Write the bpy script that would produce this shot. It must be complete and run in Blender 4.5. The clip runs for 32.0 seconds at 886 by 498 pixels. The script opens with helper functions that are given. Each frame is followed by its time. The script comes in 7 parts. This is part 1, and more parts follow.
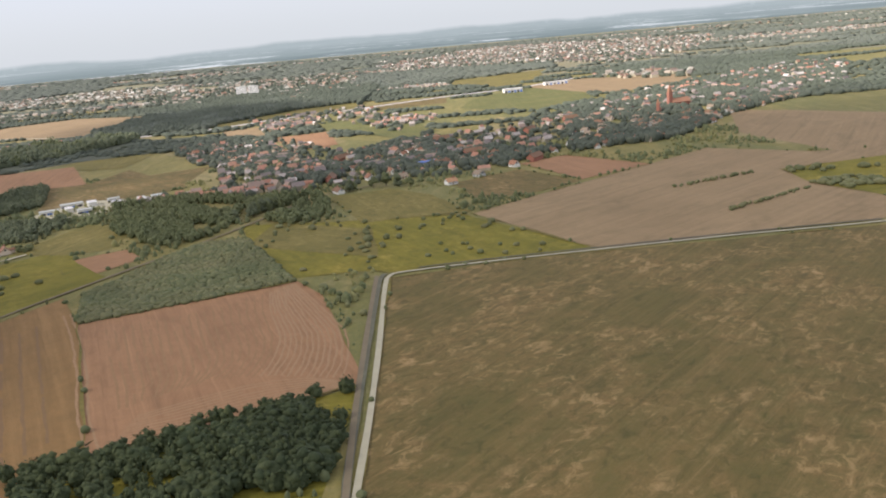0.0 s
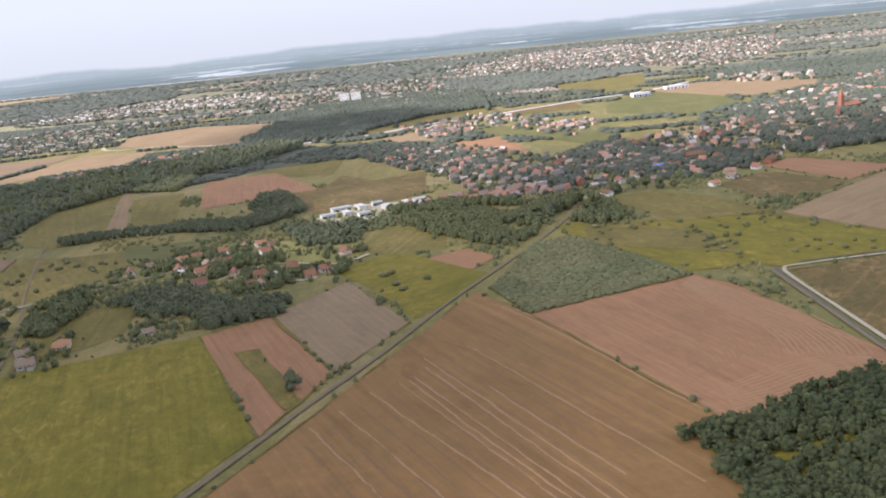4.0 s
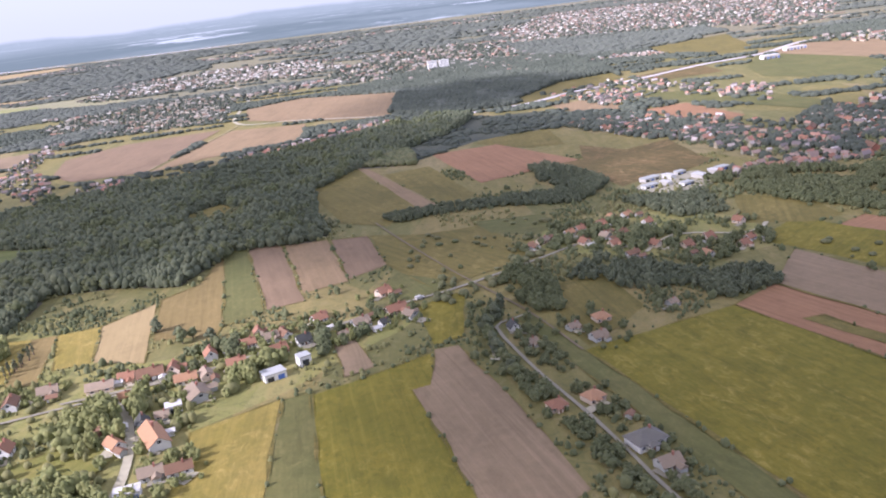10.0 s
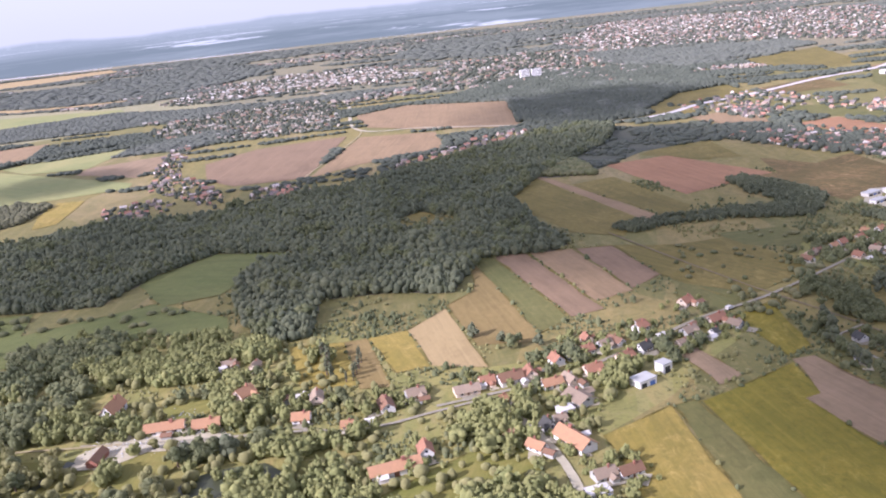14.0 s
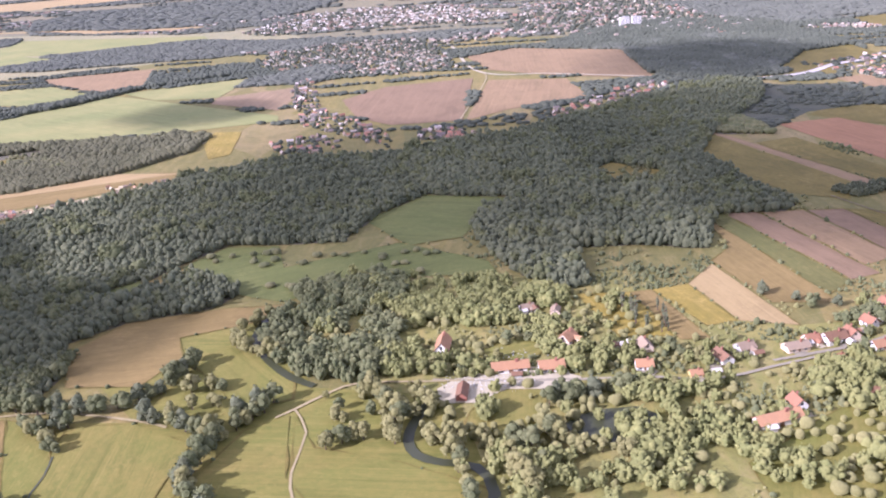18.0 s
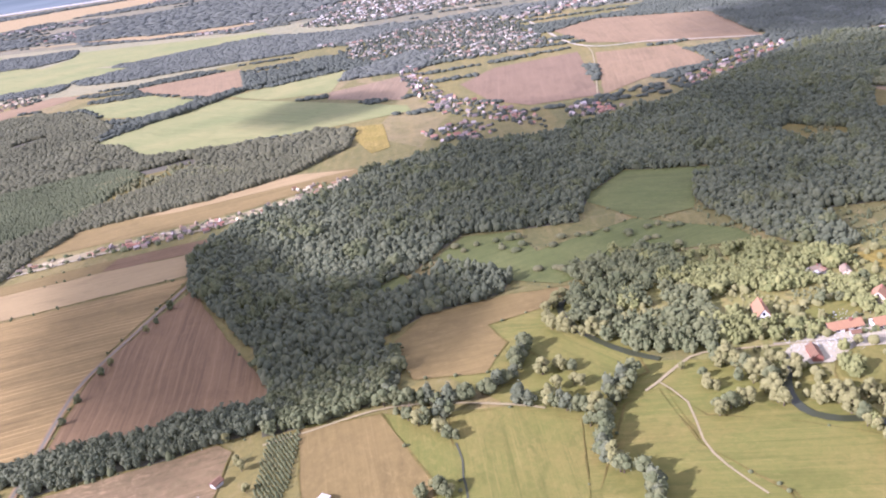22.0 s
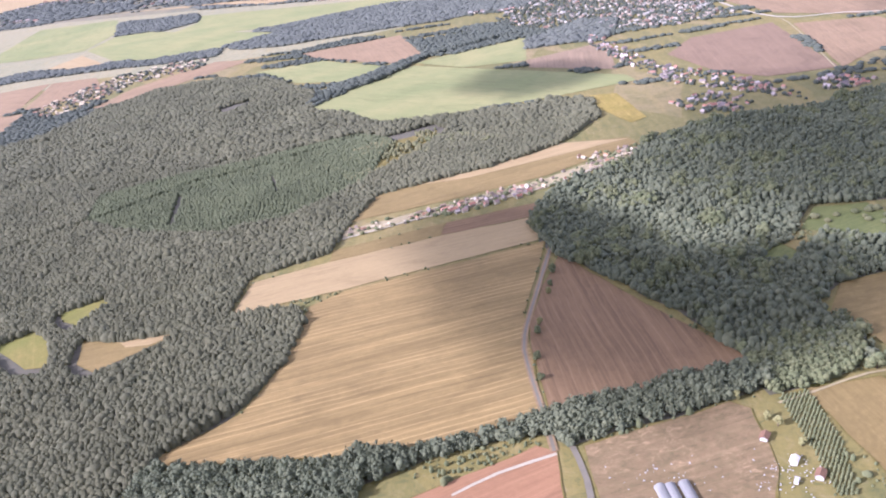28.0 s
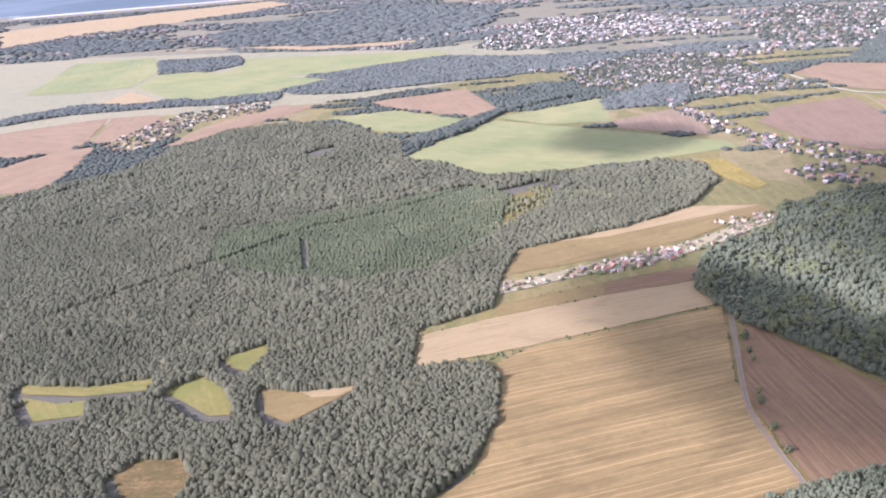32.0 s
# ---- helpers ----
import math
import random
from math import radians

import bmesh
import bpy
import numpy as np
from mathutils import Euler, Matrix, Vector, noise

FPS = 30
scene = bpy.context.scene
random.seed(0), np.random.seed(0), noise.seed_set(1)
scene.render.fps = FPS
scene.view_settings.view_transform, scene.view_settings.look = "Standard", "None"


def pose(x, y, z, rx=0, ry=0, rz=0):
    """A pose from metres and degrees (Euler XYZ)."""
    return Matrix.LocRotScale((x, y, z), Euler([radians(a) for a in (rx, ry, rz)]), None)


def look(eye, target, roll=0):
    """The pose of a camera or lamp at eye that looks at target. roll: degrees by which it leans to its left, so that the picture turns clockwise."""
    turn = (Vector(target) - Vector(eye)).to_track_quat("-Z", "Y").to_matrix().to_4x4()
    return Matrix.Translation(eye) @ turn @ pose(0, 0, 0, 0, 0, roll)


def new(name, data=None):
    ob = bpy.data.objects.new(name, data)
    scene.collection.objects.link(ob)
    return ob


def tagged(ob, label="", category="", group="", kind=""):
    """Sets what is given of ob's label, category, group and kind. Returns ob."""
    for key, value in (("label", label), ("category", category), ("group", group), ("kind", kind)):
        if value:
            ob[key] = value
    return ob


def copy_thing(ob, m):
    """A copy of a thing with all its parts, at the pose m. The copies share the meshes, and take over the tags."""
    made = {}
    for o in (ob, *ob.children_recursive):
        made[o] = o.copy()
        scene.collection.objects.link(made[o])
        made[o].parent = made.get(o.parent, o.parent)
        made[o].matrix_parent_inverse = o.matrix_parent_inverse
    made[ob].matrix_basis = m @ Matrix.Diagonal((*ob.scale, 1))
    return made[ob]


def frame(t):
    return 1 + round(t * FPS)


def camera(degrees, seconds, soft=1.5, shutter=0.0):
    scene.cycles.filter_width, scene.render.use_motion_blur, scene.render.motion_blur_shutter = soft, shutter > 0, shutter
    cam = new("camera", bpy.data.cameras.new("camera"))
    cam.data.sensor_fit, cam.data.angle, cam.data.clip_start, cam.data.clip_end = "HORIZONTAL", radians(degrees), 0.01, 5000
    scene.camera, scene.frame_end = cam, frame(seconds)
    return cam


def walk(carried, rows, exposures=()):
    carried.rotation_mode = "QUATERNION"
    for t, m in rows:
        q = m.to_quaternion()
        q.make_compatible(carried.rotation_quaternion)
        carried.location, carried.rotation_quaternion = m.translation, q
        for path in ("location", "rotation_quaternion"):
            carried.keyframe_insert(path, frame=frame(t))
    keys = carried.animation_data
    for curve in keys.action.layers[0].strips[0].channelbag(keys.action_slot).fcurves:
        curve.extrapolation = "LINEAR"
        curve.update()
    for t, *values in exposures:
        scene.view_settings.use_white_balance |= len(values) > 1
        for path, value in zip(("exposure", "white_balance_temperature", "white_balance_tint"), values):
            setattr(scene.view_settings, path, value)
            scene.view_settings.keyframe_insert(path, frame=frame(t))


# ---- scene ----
cam = camera(55.2, 32.0, soft=2.0)
PATH = [
    (0, (-4.306, 10.71, 85.594), (-7.82, 204.391, 35.84), -5.144),
    (0.5, (-22.131, 5.088, 87.366), (-28.071, 198.525, 36.903), -4.970),
    (1, (-40.252, -0.022, 89.378), (-48.161, 193.089, 37.944), -5.062),
    (1.5, (-58.624, -4.654, 91.593), (-67.399, 188.321, 39.791), -5.309),
    (2, (-77.201, -8.842, 93.981), (-86.8, 184.286, 42.897), -5.689),
    (2.5, (-95.944, -12.617, 96.512), (-105.143, 180.703, 46.089), -5.723),
    (3, (-114.817, -16.013, 99.16), (-124.318, 177.471, 49.424), -5.952),
    (3.5, (-133.786, -19.061, 101.902), (-142.624, 174.647, 52.92), -5.900),
    (5.5, (-210.084, -28.351, 113.407), (-215.23, 165.641, 65.026), -5.987),
    (6, (-229.152, -30.088, 116.339), (-233.569, 163.614, 66.742), -5.833),
    (6.5, (-248.183, -31.643, 119.269), (-251.346, 161.775, 68.482), -5.426),
    (7, (-267.163, -33.04, 122.188), (-269.822, 160.039, 70.099), -5.394),
    (7.5, (-286.082, -34.303, 125.089), (-288.312, 158.459, 71.816), -5.463),
    (8, (-304.932, -35.454, 127.965), (-307.228, 157.007, 73.617), -5.751),
    (8.5, (-323.705, -36.513, 130.814), (-325.737, 155.676, 75.503), -6.018),
    (9, (-342.398, -37.502, 133.631), (-344.527, 154.397, 77.327), -6.410),
    (9.5, (-361.008, -38.439, 136.417), (-362.687, 153.205, 79.236), -6.662),
    (10, (-379.534, -39.343, 139.169), (-381.271, 152.14, 81.451), -7.060),
    (10.5, (-397.976, -40.229, 141.889), (-399.152, 151.146, 83.802), -7.083),
    (11, (-416.337, -41.114, 144.579), (-417.359, 150.163, 86.169), -7.250),
    (11.5, (-434.619, -42.013, 147.242), (-435.225, 149.24, 88.744), -7.161),
    (12, (-452.827, -42.938, 149.88), (-453.684, 148.383, 91.607), -7.101),
    (12.5, (-470.967, -43.901, 152.498), (-471.786, 147.467, 94.381), -6.869),
    (13, (-489.045, -44.915, 155.101), (-490.961, 146.608, 97.522), -6.687),
    (13.5, (-507.067, -45.987, 157.692), (-509.687, 145.711, 100.73), -6.306),
    (14, (-525.042, -47.128, 160.279), (-529.318, 144.808, 104.222), -6.367),
    (14.5, (-542.977, -48.344, 162.866), (-548.417, 143.78, 107.559), -5.818),
    (15, (-560.881, -49.641, 165.459), (-568.044, 142.392, 110.03), -5.618),
    (15.5, (-578.764, -51.023, 168.064), (-586.861, 140.622, 111.437), -5.227),
    (17.5, (-650.25, -57.456, 178.717), (-659.056, 130.899, 112.047), -4.005),
    (18, (-668.153, -59.29, 181.463), (-676.022, 128.152, 112.155), -3.681),
    (18.5, (-686.084, -61.209, 184.251), (-692.241, 125.463, 112.728), -3.222),
    (19, (-704.05, -63.209, 187.084), (-709.162, 122.835, 113.861), -3.081),
    (19.5, (-722.057, -65.283, 189.964), (-726.582, 120.211, 115.321), -3.508),
    (20, (-740.11, -67.423, 192.893), (-745.338, 117.734, 117.465), -4.555),
    (20.5, (-758.212, -69.621, 195.871), (-764.312, 115.364, 120.085), -5.532),
    (21, (-776.367, -71.865, 198.898), (-784.261, 113.102, 123.233), -6.800),
    (21.5, (-794.576, -74.143, 201.971), (-803.717, 110.937, 126.725), -7.764),
    (22, (-812.839, -76.442, 205.088), (-823.762, 108.991, 130.958), -8.693),
    (22.5, (-831.154, -78.747, 208.243), (-843.237, 107.042, 135.19), -9.196),
    (23, (-849.518, -81.039, 211.431), (-863.296, 104.947, 139.186), -9.638),
    (23.5, (-867.925, -83.303, 214.643), (-882.892, 102.715, 142.718), -9.646),
    (24, (-886.368, -85.516, 217.871), (-902.82, 100.271, 145.673), -9.622),
    (24.5, (-904.837, -87.658, 221.103), (-922.118, 97.759, 148.151), -9.470),
    (25, (-923.322, -89.706, 224.325), (-941.391, 95.265, 150.44), -9.397),
    (25.5, (-941.808, -91.635, 227.523), (-960.158, 92.781, 152.329), -9.265),
    (27.5, (-1015.39, -97.605, 239.682), (-1033.294, 84.602, 159.181), -8.673),
    (28, (-1033.578, -98.508, 242.447), (-1051.025, 83.779, 162.028), -8.451),
    (28.5, (-1051.626, -99.108, 245.046), (-1068.178, 83.671, 165.56), -8.122),
    (29, (-1069.498, -99.368, 247.447), (-1085.533, 84.054, 169.349), -7.770),
    (29.5, (-1087.158, -99.251, 249.614), (-1102.257, 84.815, 172.856), -7.323),
    (30, (-1104.564, -98.715, 251.508), (-1118.761, 86.045, 176.259), -6.783),
    (30.5, (-1121.67, -97.718, 253.09), (-1134.304, 87.668, 179.115), -6.109),
    (31, (-1138.429, -96.218, 254.312), (-1150.17, 89.862, 181.95), -5.568),
    (31.5, (-1154.786, -94.168, 255.128), (-1165.589, 92.458, 184.037), -5.161),
    (32, (-1170.686, -91.521, 255.486), (-1181.528, 95.585, 185.673), -4.899),
]
EXPOSURES = [(0, 0.68, 5500, 23), (3, 0.85, 5340, 26), (6, 0.81, 5170, 33), (8, 0.88, 5060, 37), (11, 0.89, 5010, 40), (13, 0.85, 5040, 42), (16, 0.87, 5030, 45), (19, 1.05, 4990, 49), (25, 1.10, 4870, 48), (32, 1.08, 4790, 46)]
walk(cam, [(t, look(eye, target, roll)) for t, eye, target, roll in PATH], EXPOSURES)

# ---- light ----
SUN_EL, SUN_AZ = 29.0, 242.0        # the sun stands behind the camera, over its left shoulder (azimuth from +y, clockwise)
world = bpy.data.worlds.new("world")
scene.world = world
world.use_nodes = True
wn, wl = world.node_tree.nodes, world.node_tree.links
wn.clear()


def configure(n, values):
    """Sets the modes of a node."""
    for key, value in values.items():
        if key == "operation":
            n.operation = value
        elif key == "data_type":
            n.data_type = value
        elif key == "blend_type":
            n.blend_type = value
        elif key == "distance":
            n.distance = value
        elif key == "bands_direction":
            n.bands_direction = value


def wnode(kind, **values):
    n = wn.new(kind)
    configure(n, values)
    return n


def wmath(op, a, b=None):
    n = wnode("ShaderNodeMath", operation=op)
    for i, v in enumerate((a, b)):
        if v is None:
            continue
        if isinstance(v, (int, float)):
            n.inputs[i].default_value = v
        else:
            wl.new(v, n.inputs[i])
    return n.outputs[0]


sky = wnode("ShaderNodeTexSky")
sky.sky_type, sky.sun_disc, sky.sun_elevation, sky.sun_rotation = "NISHITA", False, radians(SUN_EL), radians(SUN_AZ)
sky.air_density, sky.dust_density, sky.ozone_density, sky.altitude = 1.0, 4.0, 1.0, 200
sky_white = wnode("ShaderNodeMix", data_type="RGBA")
sky_white.inputs["Factor"].default_value = 0.8
wl.new(sky.outputs[0], sky_white.inputs[6])
sky_shader = wnode("ShaderNodeBackground")
wl.new(sky_white.outputs[2], sky_shader.inputs[0])
# backdrop of far land below the horizon: dark woods, pale fields and roofs, haze painted in by angle
coord = wnode("ShaderNodeTexCoord")
sep = wnode("ShaderNodeSeparateXYZ")
wl.new(coord.outputs["Generated"], sep.inputs[0])
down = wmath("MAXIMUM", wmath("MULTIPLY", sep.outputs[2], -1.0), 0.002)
comb = wnode("ShaderNodeCombineXYZ")
wl.new(wmath("DIVIDE", sep.outputs[0], down), comb.inputs[0])
wl.new(wmath("DIVIDE", sep.outputs[1], down), comb.inputs[1])
flatten = wnode("ShaderNodeMapping")
flatten.inputs["Scale"].default_value = (1.0, 0.55, 1.0)
wl.new(comb.outputs[0], flatten.inputs["Vector"])


def wnoise(scale, detail, rough):
    n = wnode("ShaderNodeTexNoise")
    n.inputs["Scale"].default_value, n.inputs["Detail"].default_value, n.inputs["Roughness"].default_value = scale, detail, rough
    wl.new(flatten.outputs[0], n.inputs["Vector"])
    return n.outputs[0]


def wmix(fac, a, b):
    n = wnode("ShaderNodeMix", data_type="RGBA")
    for key, value in (("Factor", fac), (6, a), (7, b)):
        if isinstance(value, tuple):
            n.inputs[key].default_value = (*value, 1)
        else:
            wl.new(value, n.inputs[key])
    return n.outputs[2]


def wspan(value, a, b, lo=0.0, hi=1.0):
    n = wnode("ShaderNodeMapRange")
    for i, v in enumerate((a, b, lo, hi)):
        n.inputs[i + 1].default_value = v
    wl.new(value, n.inputs[0])
    return n.outputs[0]


wl.new(wmix(wspan(sep.outputs[2], 0.02, 0.3), (4.8, 4.80, 3.95), (4.95, 4.72, 4.5)), sky_white.inputs[7])     # milky towards the horizon, bluer overhead
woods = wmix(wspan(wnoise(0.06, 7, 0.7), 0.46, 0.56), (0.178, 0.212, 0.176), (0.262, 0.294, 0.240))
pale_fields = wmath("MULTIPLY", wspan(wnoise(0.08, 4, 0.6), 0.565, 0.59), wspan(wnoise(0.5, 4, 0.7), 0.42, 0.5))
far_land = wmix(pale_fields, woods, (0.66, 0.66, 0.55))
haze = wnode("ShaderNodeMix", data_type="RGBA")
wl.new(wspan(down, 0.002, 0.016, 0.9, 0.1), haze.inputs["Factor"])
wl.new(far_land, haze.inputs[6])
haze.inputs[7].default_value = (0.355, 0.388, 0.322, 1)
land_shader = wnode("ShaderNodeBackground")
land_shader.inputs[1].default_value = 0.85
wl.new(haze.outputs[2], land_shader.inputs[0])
above = wnode("ShaderNodeMapRange")
above.inputs[1].default_value, above.inputs[2].default_value = -0.001, 0.003
hills = wnode("ShaderNodeTexNoise")
hills.inputs["Scale"].default_value, hills.inputs["Detail"].default_value = 5.0, 5.0
wl.new(coord.outputs["Generated"], hills.inputs["Vector"])
wl.new(wmath("ADD", sep.outputs[2], wspan(hills.outputs[0], 0.3, 0.7, 0.005, -0.006)), above.inputs[0])
wl.new(wspan(sep.outputs[2], 0.0, 1.0, 0.116, 0.150), sky_shader.inputs[1])
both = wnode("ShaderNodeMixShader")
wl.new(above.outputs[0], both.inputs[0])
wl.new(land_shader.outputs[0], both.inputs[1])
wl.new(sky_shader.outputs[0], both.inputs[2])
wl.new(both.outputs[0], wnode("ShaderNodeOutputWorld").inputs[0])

az, el = radians(SUN_AZ), radians(SUN_EL)
SUN_WAY = Vector((-math.sin(az) * math.cos(el), -math.cos(az) * math.cos(el), -math.sin(el)))   # the way that the light goes
sun = new("sun", bpy.data.lights.new("sun", "SUN"))
sun.data.energy, sun.data.angle, sun.data.color = 5.0, radians(0.6), (1.0, 0.872, 0.70)
sun.matrix_world = look((0, 0, 900), Vector((0, 0, 900)) + SUN_WAY)

# ---- materials ----


class Mat:
    """A node material under construction, with short ways to add nodes."""

    def __init__(self, name, rough=0.9, metal=0.0, spec=0.2):
        self.m = bpy.data.materials.new(name)
        self.m.use_nodes = True
        self.n, self.l = self.m.node_tree.nodes, self.m.node_tree.links
        self.b = self.n["Principled BSDF"]
        self.b.inputs["Roughness"].default_value, self.b.inputs["Metallic"].default_value = rough, metal
        self.b.inputs["Specular IOR Level"].default_value = spec

    def node(self, kind, ins=(), **values):
        n = self.n.new(kind)
        configure(n, values)
        for key, value in dict(ins).items():
            if hasattr(value, "is_linked"):
                self.l.new(value, n.inputs[key])
            else:
                n.inputs[key].default_value = value
        return n

    def place(self):
        return self.node("ShaderNodeNewGeometry").outputs["Position"]

    def noise(self, scale, detail=4, rough=0.6, vector=None, distortion=0.0):
        return self.node("ShaderNodeTexNoise", {"Vector": vector or self.place(), "Scale": scale, "Detail": detail, "Roughness": rough, "Distortion": distortion}).outputs[0]

    def span(self, value, a, b, lo=0.0, hi=1.0):
        return self.node("ShaderNodeMapRange", {0: value, 1: a, 2: b, 3: lo, 4: hi}).outputs[0]

    def mix(self, fac, a, b, kind="MIX"):
        n = self.node("ShaderNodeMix", data_type="RGBA", blend_type=kind)
        for key, value in (("Factor", fac), (6, a), (7, b)):
            if hasattr(value, "is_linked"):
                self.l.new(value, n.inputs[key])
            else:
                n.inputs[key].default_value = value if key == "Factor" else (*value, 1)
        return n.outputs[2]

    def math(self, op, a, b=0.0):
        return self.node("ShaderNodeMath", {0: a, 1: b}, operation=op).outputs[0]

    def color(self, socket):
        self.l.new(socket, self.b.inputs["Base Color"])
        return self

    def bump(self, height, strength, distance):
        self.l.new(self.node("ShaderNodeBump", {"Height": height, "Strength": strength, "Distance": distance}).outputs[0], self.b.inputs["Normal"])
        return self


def field_mat(name, c1, c2, c3, rows=0.0, gap=5.0, patch=0.02, mottle=0.55, fine=0.25, tram=0.45, fleck=0.0, swaths=1.0):
    """Crop, grass or stubble: patches of several sizes and, where rows > 0, tractor rows and streaks."""
    k = Mat(name)
    big = k.span(k.noise(patch, 5, 0.65, distortion=0.6), 0.36, 0.66)
    small = k.span(k.noise(fine, 6, 0.75, distortion=0.4), 0.38, 0.68)
    c = k.mix(big, c1, c2)
    c = k.mix(k.math("MULTIPLY", small, mottle), c, c3)
    grain = k.noise(1.5, 3, 0.7)
    turned = k.node("ShaderNodeTexCoord").outputs["Object"]     # x runs along the rows of each field
    flat = k.node("ShaderNodeMapping", {"Vector": turned, "Scale": (0.035, 1.0, 1.0)}).outputs[0]
    if rows > 0:
        wav = k.node("ShaderNodeTexWave", {"Vector": turned, "Scale": 0.314 / gap, "Distortion": 5.0, "Detail": 3.0, "Detail Scale": 0.25}, bands_direction="Y").outputs[1]
        thin = k.noise(1.4 / gap, 5, 0.75, vector=flat)
        wide = k.noise(0.3 / gap, 4, 0.6, vector=flat)
        line = k.math("MULTIPLY", k.span(wav, 0.82, 1.0), k.span(wide, 0.35, 0.55))
        c = k.mix(k.math("MULTIPLY", line, min(1.0, rows * tram)), c, tuple(min(1, v * 1.35 + 0.02) for v in c2))
        c = k.mix(k.math("MULTIPLY", k.span(thin, 0.48, 0.66), rows), c, tuple(v * 0.7 for v in c1))
        c = k.mix(k.math("MULTIPLY", k.span(wide, 0.5, 0.7), rows * 0.6), c, tuple(v * 1.2 for v in c2))
    else:
        wide = k.noise(0.08, 4, 0.6, vector=flat)
    # worn and darker patches at many sizes
    worn = k.span(k.noise(0.06, 7, 0.72, vector=k.node("ShaderNodeMapping", {"Vector": turned, "Location": (37, 11, 5), "Scale": (0.4, 1.0, 1.0)}).outputs[0], distortion=1.0), 0.5, 0.68)
    c = k.mix(k.math("MULTIPLY", worn, 0.42), c, tuple(v * 0.64 for v in c3))
    # faint tracks and swaths that cross the whole field
    swath = k.noise(0.35, 6, 0.8, vector=k.node("ShaderNodeMapping", {"Vector": turned, "Location": (3, 17, 9), "Scale": (0.02, 1.0, 1.0)}).outputs[0], distortion=0.15)
    c = k.mix(k.math("MULTIPLY", k.span(swath, 0.54, 0.66), 0.38 * swaths), c, tuple(v * 1.22 + 0.012 for v in c2))
    c = k.mix(k.math("MULTIPLY", k.span(swath, 0.45, 0.34), 0.42 * swaths), c, tuple(v * 0.62 for v in c3))
    if fleck > 0:
        tuft = k.noise(0.3, 5, 0.7, vector=k.node("ShaderNodeMapping", {"Vector": turned, "Location": (7, 91, 2), "Scale": (0.6, 1.0, 1.0)}).outputs[0], distortion=0.8)
        zone = k.span(k.noise(0.03, 5, 0.65, distortion=0.8), 0.42, 0.6)
        straw = k.math("MULTIPLY", k.span(tuft, 0.52, 0.66), k.math("MULTIPLY", zone, fleck))
        c = k.mix(straw, c, tuple(v * 1.25 + 0.1 * w for v, w in zip(c2, (1.0, 0.75, 0.4))))
        c = k.mix(k.math("MULTIPLY", k.span(tuft, 0.46, 0.36), 0.55 * fleck), c, tuple(v * 0.6 for v in c3))
    c = k.mix(k.math("MULTIPLY", k.span(grain, 0.3, 0.75), 0.3), c, tuple(v * 0.66 for v in c1))
    return k.color(c).bump(grain, 0.4, 0.3).m


